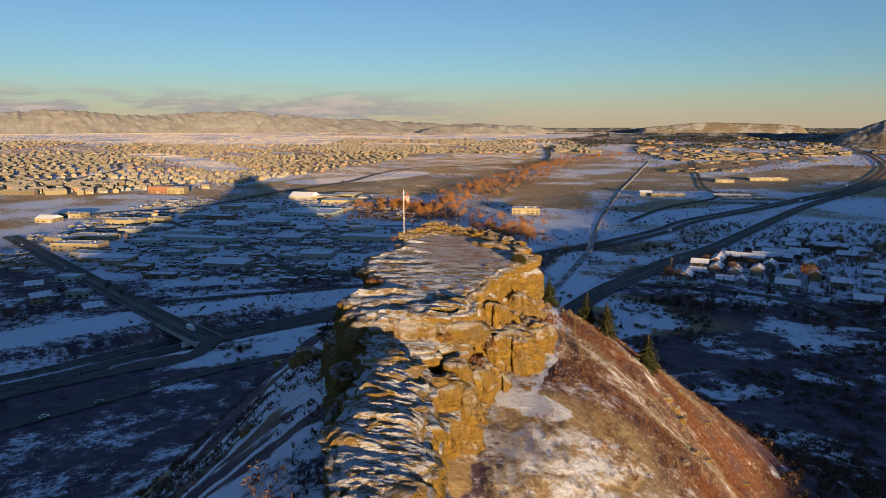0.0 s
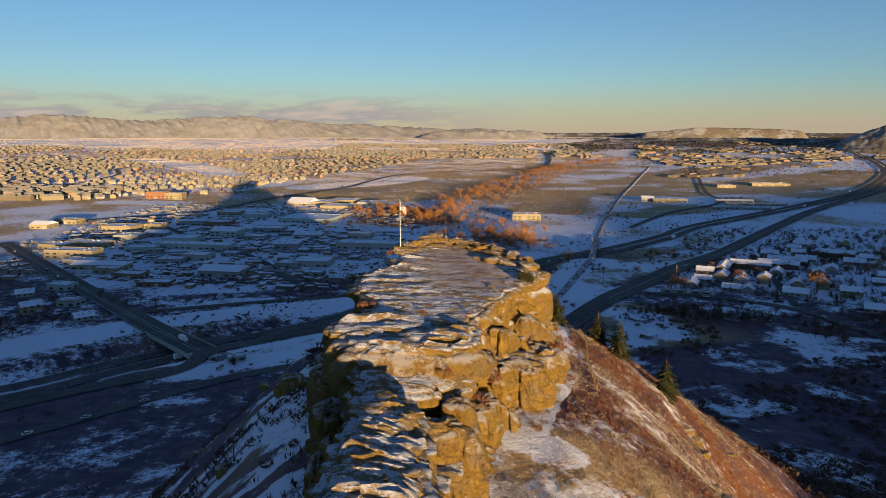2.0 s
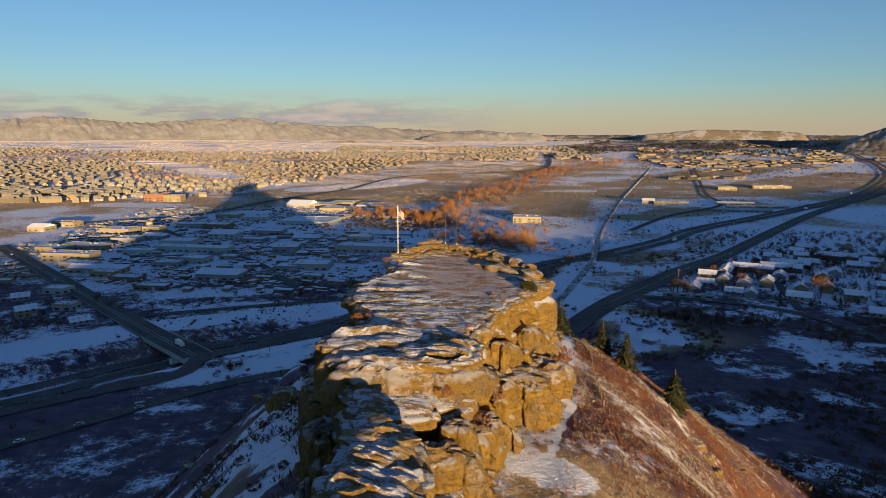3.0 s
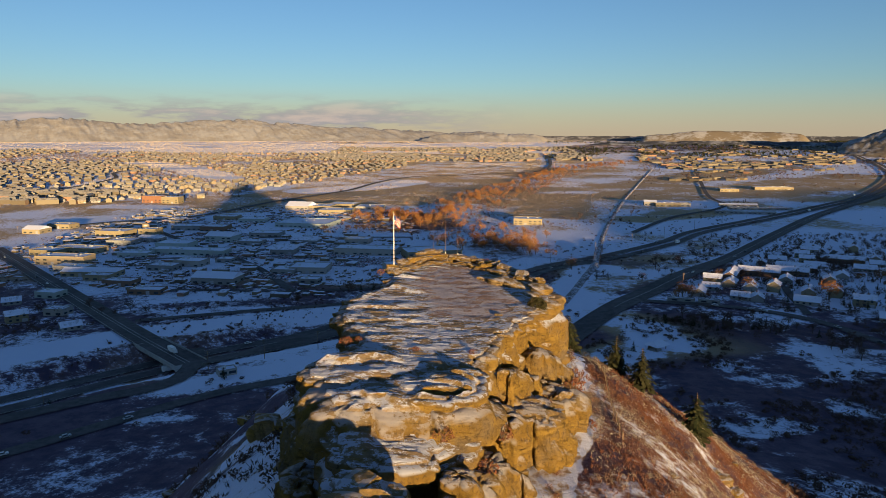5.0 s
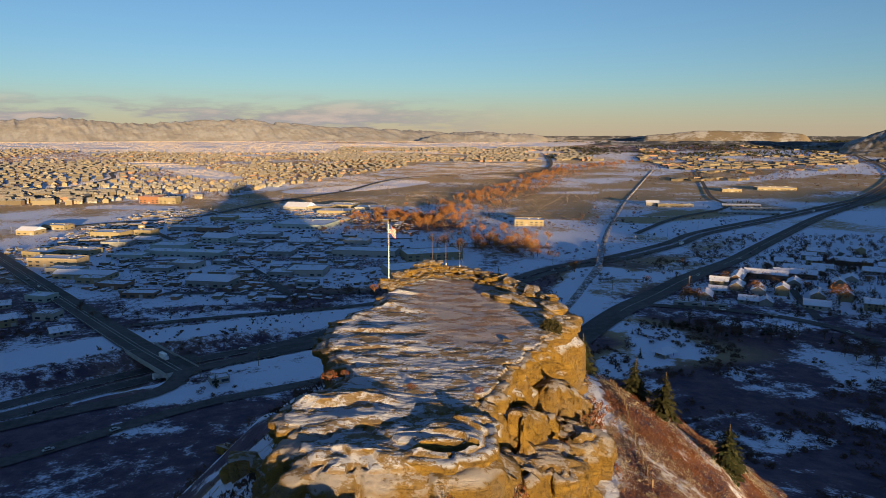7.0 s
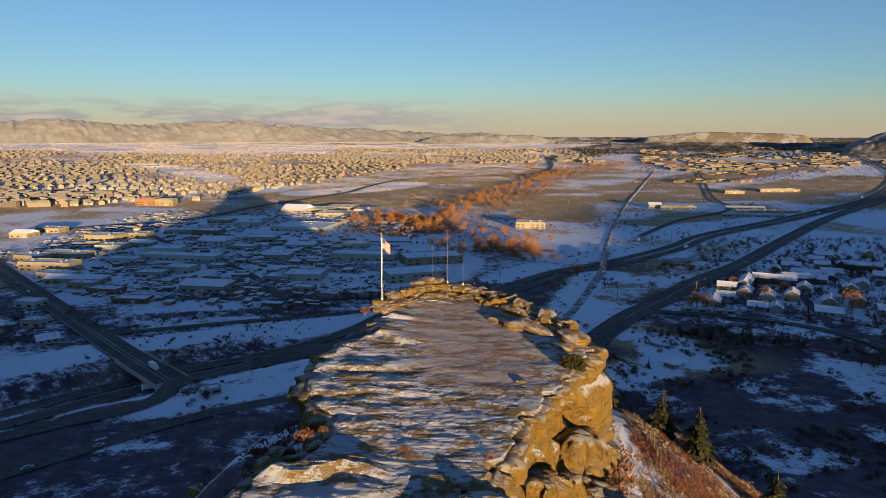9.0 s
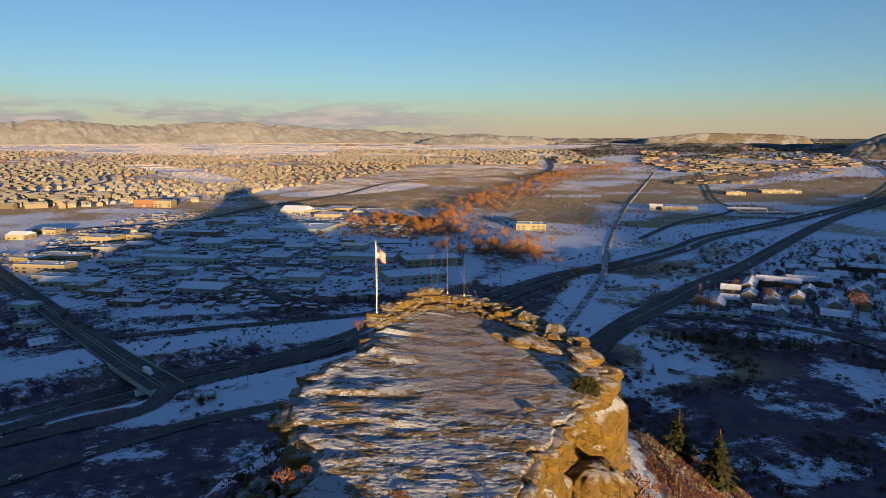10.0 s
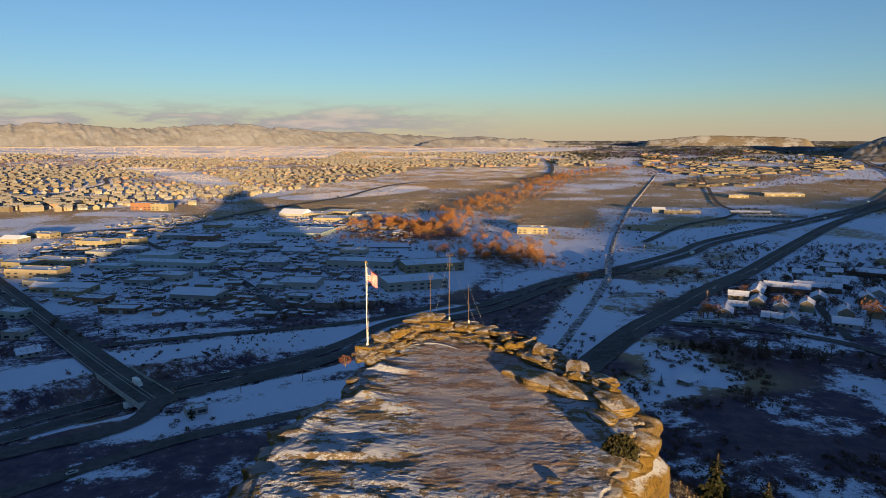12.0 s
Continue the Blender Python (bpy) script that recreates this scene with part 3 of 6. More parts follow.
    return -slit + 0.65 * big * left + 0.09 * mid * (1 - bare) * (0.2 + 0.6 * left + 0.4 * front) + 0.02 * small * (1 - 0.8 * bare) + rugged * (1 - 0.88 * bare) * (0.65 + 0.6 * left) + grain


def face_relief(x, y):
    warp = fbm(x * 0.12, y * 0.12, 0, 78, 4) - 0.5
    d, t = seg_dist(x, y, (6.0, -53.6), (11.8, -53.0))
    slit = 1.8 * np.exp(-(d / (0.15 + 0.6 * np.sin(np.pi * np.clip(t, 0.04, 0.96)))) ** 4)
    return -slit + 0.5 * ledges((y + 0.5 * x + 12 * warp) / 4.5, 0.08) * step(0.4, 0.6, fbm(x * 0.2, y * 0.2, 0, 79, 2)) + 0.5 * (0.5 - np.abs(fbm(x * 0.35, y * 0.9, 0, 80, 4) - 0.5))


def ridge_relief(x, y):
    warp = fbm(x * 0.12, y * 0.12, 0, 68, 4) - 0.5
    big = ledges((y + 0.06 * x + 6 * warp) / 5.6, 0.07)
    mid = ledges((y + 0.05 * x + 4 * (fbm(x * 0.2, y * 0.2, 0, 69, 3) - 0.5)) / 1.7, 0.08)
    mid = mid * step(0.35, 0.6, fbm(x * 0.45, y * 0.6, 0, 76, 3)) + 1.0 * (0.5 - np.abs(fbm(x * 0.8, y * 1.2, 0, 77, 4) - 0.5))
    some = step(0.35, 0.65, fbm(x * 0.16, y * 0.16, 0, 70, 3))
    fine = 0.34 * (1 - 2 * np.abs(fbm(x * 0.5, y * 1.0, 0, 93, 5) - 0.5))
    return fine + (0.6 * big * some + 0.2 * mid) * (0.4 + 0.8 * fbm(x * 0.07, y * 0.07, 0, 72, 2))


MAIN = [(-2.5, -7), (-1.5, 1), (1, 8), (5, 14), (10, 15), (15, 12), (20, 6), (24, -2), (27.5, -9), (28.4, -15), (25.4, -24), (20.2, -34), (16.6, -43), (12.5, -48), (4, -50), (-3, -52), (-7, -49), (-7.5, -43), (-2.8, -36.5), (-5.6, -32), (-7.5, -25), (-6.5, -17), (-4.5, -11)]
TABLE = [(-2.5, -7), (-1.5, 1), (1, 8), (5, 14), (10, 15), (15, 12), (20, 6), (24, -2), (27.5, -9), (28.2, -15), (25.6, -19), (22.6, -25), (20.2, -30.6), (17.4, -35), (14.8, -40.5), (12.5, -46), (4, -50), (-3, -52), (-7, -49), (-7.5, -43), (-2.8, -36.5), (-5.6, -32), (-7.5, -25), (-7.4, -18), (-5.4, -11)]
MID = [(-5, -49), (6, -47), (13.5, -49), (13, -57), (9, -62), (2, -64), (-2.5, -62), (-5, -56)]
BROW = [(-4.5, -50), (2, -48), (8, -47), (13.0, -48.5), (13.0, -53), (11, -56.8), (6, -57.8), (1, -58.6), (-3, -58), (-5, -54.5)]
SHELF = [(2, -48.5), (6, -47.5), (12.4, -46.5), (13.4, -50.5), (12.6, -54.2), (8, -55.4), (3.5, -53.4)]
FRONT = [(-1, -63), (4, -62), (9.6, -66), (9.2, -80), (8.8, -95), (7.2, -110), (2.5, -112), (-1.6, -100), (-2, -85), (-1.5, -72)]
CREST = [(0, -69), (3, -68), (6.2, -71), (7.6, -80), (7.6, -92), (6.4, -106), (3.5, -109), (0, -104), (-1.2, -92), (-1.4, -80), (-1, -74)]


def offset_outline(pts, k):
    c = np.mean(pts, 0)
    return [(p[0] + (p[0] - c[0]) / max(np.hypot(p[0] - c[0], p[1] - c[1]), 1) * k, p[1] + (p[1] - c[1]) / max(np.hypot(p[0] - c[0], p[1] - c[1]), 1) * k) for p in pts]


def ring(cx, cy, rx, ry, turn=0.0):
    a = [2 * math.pi * k / 9 for k in range(9)]
    ct, st = math.cos(turn), math.sin(turn)
    return [(cx + rx * math.cos(q) * ct - ry * math.sin(q) * st, cy + rx * math.cos(q) * st + ry * math.sin(q) * ct) for q in a]


caprock = tagged(new("sandstone_caprock"), "golden layered sandstone caprock dusted with snow on the hilltop", "rock outcrop")
slab("rock_bed", offset_outline(MAIN, 1.0), 83.0, 93.6, 100, caprock, blocks=(4.0, 11.0), massive=True)
slab("rock_bed", offset_outline(TABLE, -0.3), 93.2, 105.3, 101, caprock, lean=1.8, blocks=(4.0, 11.0), massive=True)
slab("rock_bed", TABLE, 104.9, 107.0, 120, caprock, tilt=(0.0, 0.026), relief=table_relief, spine=((10, -2), (8, -30)), overhang=0.3, sheet=True, pivot=(9, -18), blocks=(3.0, 9.0), massive=True, rough=0.65)
for i, (a, b, o, ov) in enumerate([(82.0, 93.5, 1.4, 0), (93.3, 98.0, 0.3, 0.4), (97.8, 101.6, -0.5, 0.2)]):
    slab("rock_bed", offset_outline(MID, o), a, b, 130 + i, caprock, inset=6, overhang=ov, spine=((2, -55), (6, -55)))
slab("rock_bed", MID, 101.3, 103.3, 134, caprock, tilt=(-0.08, 0.08), relief=face_relief, sheet=True, pivot=(4, -58), overhang=0.4, spine=((2, -55), (6, -55)), blocks=(3.0, 8.0))
slab("rock_bed", BROW, 102.4, 105.75, 136, caprock, tilt=(-0.04, 0.05), relief=face_relief, sheet=True, pivot=(3, -54), lean=2.0, spine=((0, -53), (9, -52)), blocks=(4.0, 9.0), massive=True, rough=0.7)
slab("rock_bed", SHELF, 104.6, 106.25, 135, caprock, overhang=0.5, blocks=(4.0, 9.0), sheet=True, relief=face_relief, tilt=(-0.01, 0.02), pivot=(8, -51), rough=0.8)
for i, (a, b, o, ov) in enumerate([(80.0, 92.0, 1.5, 0), (91.8, 98.0, 0.0, 0.5), (97.8, 102.4, -0.8, 0.3), (101.8, 105.5, 0.0, 0.5)]):
    slab("rock_bed", offset_outline(FRONT if i < 2 else CREST, o), a, b, 140 + i, caprock, inset=6, relief=ridge_relief, sheet=i == 3, pivot=(1, -86), tilt=(-0.14 if i == 3 else 0.0, -0.01), spine=((2, -72), (1.5, -102)), overhang=ov)
# broken buttresses along the sunny side
for i, (cx, cy, rx, ry, z1, tn) in enumerate([(20.5, -42, 4.2, 5.0, 99.8, 0.4), (16.3, -47.5, 2.6, 3.4, 101.6, 0.2), (14.0, -53.5, 2.8, 3.4, 98.2, 0.1), (17.8, -51.5, 2.0, 2.4, 96.0, 0.5), (12.6, -60.5, 2.4, 3.2, 99.6, 0.0), (7.6, -67.5, 4.0, 3.0, 101.2, -0.15), (11.8, -66.8, 1.7, 2.6, 100.2, 0.0), (0.6, -66.6, 1.6, 1.3, 101.9, 0.3), (24.5, -33, 2.8, 4.6, 98.4, 0.5), (-6.0, -57, 2.6, 4.0, 98.5, 0.1), (-5.2, -70, 2.0, 4.5, 96.5, 0.0), (-9.4, -27.5, 2.6, 5.0, 98.5, 0.15), (-10.2, -36.5, 2.8, 4.4, 97.0, -0.1), (-8.6, -45.0, 2.4, 3.6, 98.0, 0.2), (-11.8, -22.0, 2.2, 3.4, 93.5, 0.3), (25.4, -23.5, 2.0, 2.6, 100.6, 0.4), (23.2, -28.0, 1.9, 2.3, 102.6, 0.3), (21.4, -32.6, 2.0, 2.2, 100.4, 0.5), (18.6, -37.2, 1.8, 2.3, 103.0, 0.4), (17.4, -41.0, 1.6, 2.0, 104.2, 0.2), (27.0, -19.4, 1.7, 2.2, 97.8, 0.5), (10.6, -63.4, 2.2, 2.4, 102.2, 0.1)]):
    slab("buttress", ring(cx, cy, rx, ry, tn), 86.0, z1, 160 + i, caprock, inset=9, rough=0.7, blocks=(3.0, 6.0), lean=0.5, sheet=min(rx, ry) > 1.9, relief=face_relief, tilt=[(-0.14, 0.10), (-0.1, 0.22), (0.08, 0.16)][i % 3], massive=True, stone=BARE_ROCK)


def boulder_mesh(name, seed, flat=0.5, power=0.42):
    bm = bmesh.new()
    bmesh.ops.create_cube(bm, size=2.0)
    bmesh.ops.subdivide_edges(bm, edges=bm.edges[:], cuts=5, use_grid_fill=True)
    co = np.array([v.co[:] for v in bm.verts])
    rad = np.linalg.norm(co, axis=1)
    co = co / rad[:, None] ** power
    co = co / np.abs(co).max()
    co *= (0.80 + 0.55 * (fbm(co[:, 0] * 1.1 + 5, co[:, 1] * 1.1, co[:, 2] * 1.1 + seed, seed, 4) - 0.3))[:, None]
    for v, c in zip(bm.verts, co):
        v.co = (c[0], c[1], c[2] * flat)
    me = bpy.data.meshes.new(name)
    bm.to_mesh(me)
    bm.free()
    me.materials.append(BARE_ROCK)
    return me


SLABS = [boulder_mesh("rim_slab", 200 + k, f) for k, f in enumerate((0.42, 0.5, 0.58, 0.45, 0.62))]
rng = random.Random(4)


def top_z(x, y):
    return 107.0 + (y + 18.0) * 0.026


# piled slabs along the far rim
RIM = curve_points([(-1.0, 1.5), (1.0, 6.5), (4.5, 11.6), (10, 12.6), (15, 9.8), (19.2, 4.4), (22.8, -2.2), (25.6, -8.6)], 0.8)
def rim_band(a, b, outer, inner, seed):
    """The outline of a ledge along a stretch of the rim."""
    c = curve_points([(-2.2, -2), (-0.6, 3), (2, 8.5), (5.5, 13.2), (10, 14.2), (15, 11.4), (19.8, 5.4), (23.6, -1.6), (26.9, -8.6), (27.6, -14)], 1.1)
    c = c[int(a * len(c)):int(b * len(c))]
    d = np.array((9.0, -8.0)) - c
    d /= np.hypot(d[:, 0], d[:, 1])[:, None]
    jog = vnoise(np.arange(len(c)) * 0.55, 0 * c[:, 0], 0, seed)[:, None]
    return [tuple(p) for p in c - d * outer] + [tuple(p) for p in (c + d * (inner * (0.35 + 1.1 * jog)))[::-1]]


for i, (a, b, outer, inner, z0, z1) in enumerate([(0.10, 0.93, 0.1, 3.4, 106.2, 107.75), (0.17, 0.62, 0.3, 2.7, 107.4, 108.5), (0.5, 0.86, 0.2, 2.6, 107.4, 108.4), (0.2, 0.47, 0.3, 2.0, 108.3, 109.3), (0.27, 0.38, 0.2, 1.5, 109.0, 109.7), (0.55, 0.8, 0.0, 1.9, 108.2, 108.95)]):
    slab("rock_bed", rim_band(a, b, outer, inner, 220 + i), z0, z1, 230 + i, caprock, inset=0.9, rough=0.8, tilt=(0.02 * (i % 3 - 1), 0.03), pivot=(12, 4), gap=0.25, blocks=(1.6, 4.6), stone=BARE_ROCK)
for k, (x, y) in enumerate(RIM):
    for q in range(1 + k % 2):
        ob = new("rim_slab", rng.choice(SLABS))
        s = rng.uniform(0.7, 1.35) * (1.0, 0.7)[q]
        inx, iny = (10 - x) * 0.12 * q, (-4 - y) * 0.12 * q
        ob.matrix_world = pose(x + inx + rng.uniform(-0.4, 0.4), y + iny + rng.uniform(-0.4, 0.4), top_z(x, y) + rng.uniform(0.7, 1.4) - (0, 0.6)[q], rng.uniform(-16, 16) + 8, rng.uniform(-16, 16), rng.uniform(0, 360)) @ Matrix.Diagonal((s * 1.25, s * 1.0, s * 0.6, 1))
        ob.parent = caprock
for x, y, s, h in ((4.6, 12.0, 1.2, 2.2), (6.2, 13.0, 1.3, 2.3), (7.8, 13.2, 1.1, 2.2), (17.2, -24.5, 0.6, 0.22), (15.5, 5.5, 0.7, 0.3), (-1.2, -4.0, 0.7, 0.2)):
    ob = new("rim_slab", rng.choice(SLABS))
    ob.matrix_world = pose(x, y, top_z(x, y) + h, rng.uniform(-8, 8), rng.uniform(-8, 8), rng.uniform(-25, 25)) @ Matrix.Diagonal((s * 1.1, s * 0.8, s * 0.6, 1))
    ob.parent = caprock
# broad weathered mounds along the eastern rim
for k, (x, y, s, turn) in enumerate(((20.4, 1.6, 2.1, -50), (22.0, -1.4, 1.5, -60), (25.0, -5.4, 1.7, -70), (22.6, -7.6, 1.5, -55), (19.0, -4.8, 2.0, -50), (20.9, -6.6, 1.6, -60), (17.2, -2.0, 1.5, -40), (25.4, -11.0, 1.8, -75), (23.6, -13.2, 1.2, -70))):
    ob = new("rim_slab", SLABS[(k + 2) % 5])
    ob.matrix_world = pose(x, y, top_z(x, y) + 0.12 * s, 5 - 3 * (k % 3), 4 * (k % 2), turn) @ Matrix.Diagonal((s * 1.35, s, s * 0.95, 1))
    ob.parent = caprock
# loose blocks along the crest of the ridge
for k in range(16):
    x, y = rng.uniform(1.0, 7.0), rng.uniform(-104, -70)
    ob = new("rim_slab", rng.choice(SLABS))
    s = rng.uniform(0.6, 1.5)
    ob.matrix_world = pose(x, y, 105.7 - 0.14 * (x - 1), rng.uniform(-14, 14), rng.uniform(-14, 14), rng.uniform(0, 360)) @ Matrix.Diagonal((s * 1.4, s, s * 0.8, 1))
    ob.parent = caprock
random.seed(5)


# ---- more materials ----
def leaf_material(name, a, b, c):
    m = Nodes(name)
    col = m.mix(m.ramp(m.island(), 0.0, 1.0), a, b)
    col = m.mix(m.math("MULTIPLY", m.rand(), 0.7), col, c)
    return m.done(col, 0.85, spec=0.1)


def paint_material(name, color, wear=0.25):
    m = Nodes(name)
    n, f = m.noise(0.25, 5, 0.6), m.noise(2.5, 4, 0.6, (1, 1, 0.25))
    tint = m.mix(m.math("MULTIPLY", m.rand(), 0.6), color, tuple(v * 0.72 for v in color))
    c = m.mix(m.ramp(m.math("ADD", m.math("MULTIPLY", n, 0.5), m.math("MULTIPLY", f, 0.5)), 0.35, 0.7, 0, wear), tint, tuple(v * 0.5 for v in color))
    return m.done(c, 0.75, spec=0.25)


def roof_material(name, bare, amount, frost=SNOW):
    m = Nodes(name)
    n, f, l = m.noise(0.3, 5, 0.6), m.noise(2.0, 5, 0.65), m.noise(0.12, 2)
    k = m.math("ADD", m.math("MULTIPLY", n, 0.55), m.math("MULTIPLY", f, 0.45))
    snow = m.ramp(k, 0.56 - 0.3 * amount, 0.66 - 0.3 * amount)
    m.bump(f, 0.4, 0.15)
    return m.done(m.mix(snow, bare, m.mix(l, frost, tuple(v * 0.86 for v in frost))), 0.85, spec=0.2)


def glass_material():
    m = Nodes("dark_window_glass")
    return m.done(m.mix(m.noise(0.4, 2), (0.025, 0.03, 0.04), (0.05, 0.06, 0.07)), 0.12, spec=0.6)


ROOF_SNOW = roof_material("snowy_roof", (0.16, 0.13, 0.11), 0.85)
ROOF_THIN = roof_material("thinly_snowed_roof", (0.14, 0.11, 0.10), 0.62)
PAINTS = [paint_material(n, c) for n, c in (("cream_stucco", (0.29, 0.24, 0.15)), ("red_brick", (0.26, 0.115, 0.075)), ("white_siding", (0.36, 0.34, 0.31)), ("grey_siding", (0.27, 0.27, 0.265)), ("green_grey_metal", (0.38, 0.44, 0.42)), ("brown_siding", (0.20, 0.12, 0.08)), ("pale_tan_siding", (0.32, 0.26, 0.18)), ("orange_brick", (0.25, 0.12, 0.07)))]
GLASS = glass_material()
DOOR = plain("painted_metal_door", (0.30, 0.31, 0.33), 0.5, 0.15)
BARK = plain("grey_brown_bark", (0.13, 0.09, 0.065), 0.9, 0.4, 3.0)
CONIFER = leaf_material("dark_conifer_needles", (0.018, 0.026, 0.012), (0.046, 0.046, 0.020), (0.034, 0.030, 0.014))
AUTUMN = leaf_material("rusty_autumn_leaves", (0.34, 0.135, 0.035), (0.20, 0.082, 0.03), (0.26, 0.14, 0.055))
TWIGS = leaf_material("bare_brown_twigs", (0.12, 0.072, 0.055), (0.06, 0.040, 0.036), (0.14, 0.085, 0.06))
OAK = leaf_material("red_brown_oak_brush", (0.20, 0.062, 0.028), (0.10, 0.04, 0.024), (0.145, 0.065, 0.038))
STRAW = leaf_material("frosted_straw_grass", (0.32, 0.27, 0.19), (0.44, 0.40, 0.34), (0.28, 0.21, 0.145))
FROSTED = leaf_material("frosted_scrub_twigs", (0.17, 0.125, 0.09), (0.29, 0.26, 0.22), (0.14, 0.09, 0.06))
STEEL = plain("galvanised_steel", (0.55, 0.56, 0.57), 0.45, 0.1, 3.0, metal=0.6)
WHITE = plain("white_enamel", (0.78, 0.78, 0.76), 0.4, 0.06)
RUST = plain("rusted_steel", (0.12, 0.075, 0.055), 0.7, 0.3, 4.0)
WOOD = plain("weathered_wood", (0.20, 0.14, 0.09), 0.85, 0.3, 4.0)
CONCRETE = plain("grey_concrete", (0.34, 0.33, 0.31), 0.85, 0.2, 0.6)
LINE = plain("white_road_paint", (0.6, 0.6, 0.58), 0.7, 0.15)
TYRE = plain("black_rubber", (0.03, 0.03, 0.03), 0.85, 0.2)


# ---- shapes ----
def part(name, bm, material, parent=None, label=""):
    me = bpy.data.meshes.new(name)
    bm.to_mesh(me)
    bm.free()
    me.materials.append(material)
    ob = new(name, me)
    if parent:
        ob.parent = parent
    if label:
        ob["label"] = label
    return ob


def box_bm(x0, y0, z0, x1, y1, z1, bevel=0.0):
    bm = bmesh.new()
    bmesh.ops.create_cube(bm, size=1.0)
    for v in bm.verts:
        v.co = ((x0 + x1) / 2 + v.co.x * (x1 - x0), (y0 + y1) / 2 + v.co.y * (y1 - y0), (z0 + z1) / 2 + v.co.z * (z1 - z0))
    if bevel:
        bmesh.ops.bevel(bm, geom=bm.edges[:], offset=bevel, segments=1, affect="EDGES")
    return bm


def tube(points, sides=6):
    """Verts and faces of a tapering tube through (x, y, z, radius) points."""
    vs, fs = [], []
    for i, (x, y, z, r) in enumerate(points):
        a, b = points[max(i - 1, 0)], points[min(i + 1, len(points) - 1)]
        d = Vector((b[0] - a[0], b[1] - a[1], b[2] - a[2])).normalized()
        u = d.cross(Vector((0.3, 0.9, 0.2))).normalized()
        w = d.cross(u)
        for k in range(sides):
            q = 2 * math.pi * k / sides
            vs.append(Vector((x, y, z)) + (u * math.cos(q) + w * math.sin(q)) * r)
    for i in range(len(points) - 1):
        for k in range(sides):
            fs.append((i * sides + k, i * sides + (k + 1) % sides, (i + 1) * sides + (k + 1) % sides, (i + 1) * sides + k))
    fs.append(tuple(range(sides))[::-1])
    fs.append(tuple((len(points) - 1) * sides + k for k in range(sides)))
    return vs, fs


def join_tubes(tubes):
    vs, fs = [], []
    for v, f in tubes:
        o = len(vs)
        vs += v
        fs += [tuple(i + o for i in q) for q in f]
    return vs, fs


def flat_faces(name, corners, material, parent=None, per=4):
    """Many loose small faces, given as an array (n, per, 3)."""
    n = len(corners)
    me = bpy.data.meshes.new(name)
    me.vertices.add(n * per)
    me.vertices.foreach_set("co", corners.reshape(-1).astype(np.float32))
    me.loops.add(n * per)
    me.loops.foreach_set("vertex_index", np.arange(n * per, dtype=np.int32))
    me.polygons.add(n)
    me.polygons.foreach_set("loop_start", np.arange(0, n * per, per, dtype=np.int32))
    me.update(calc_edges=True)
    me.materials.append(material)
    ob = new(name, me)
    if parent:
        ob.parent = parent
    return ob


def leaf_quads(g, centers, size, droop=0.0):
    n = len(centers)
    a = g.normal(size=(n, 3))
    a /= np.linalg.norm(a, axis=1)[:, None]
    b = np.cross(a, g.normal(size=(n, 3)))
    b /= np.linalg.norm(b, axis=1)[:, None]
    s = (size * g.uniform(0.6, 1.3, n))[:, None]
    a, b = a * s, b * s * 0.7
    return np.stack([centers - a, centers - b * 0.6, centers + a, centers + b * 0.6], 1)


def deciduous(name, seed, height, spread, leaf, label, count=420, size=0.42):
    """A broad tree: tapered trunk, limbs and a ragged crown of small clumps."""
    g = np.random.default_rng(seed)
    tree = tagged(new(name), label, "tree")
    tubes = [tube([(0, 0, -0.5, 0.035 * height), (0.1, 0, height * 0.2, 0.028 * height), (0.2, 0.1, height * 0.45, 0.018 * height)])]
    tips = []
    for k in range(8):
        a = k * 2.4 + g.uniform(-0.4, 0.4)
        r, h = spread * g.uniform(0.45, 0.95), height * g.uniform(0.55, 0.95)
        z0 = height * g.uniform(0.2, 0.45)
        tip = (math.cos(a) * r, math.sin(a) * r, h)
        tips.append(tip)
        tubes.append(tube([(0.1, 0, z0, 0.014 * height), (tip[0] * 0.5, tip[1] * 0.5, (z0 + h) * 0.52, 0.009 * height), (*tip, 0.003 * height)], 4))
    v, f = join_tubes(tubes)
    mesh_object("trunk", v, f, BARK, tree)
    cs = []
    for t in tips + [(0, 0, height * 0.95), (0, 0, height * 0.75)]:
        for q in range(2):
            c = np.array(t) * g.uniform(0.75, 1.0) + g.normal(size=3) * spread * 0.2
            cs.append(c + g.normal(size=(count // 20, 3)) * np.array([spread * 0.24, spread * 0.24, height * 0.09]))
    cs = np.concatenate(cs)
    cs[:, 2] = np.clip(cs[:, 2], height * 0.18, height * 1.06)
    flat_faces("crown", leaf_quads(g, cs, size), leaf, tree)
    return tree


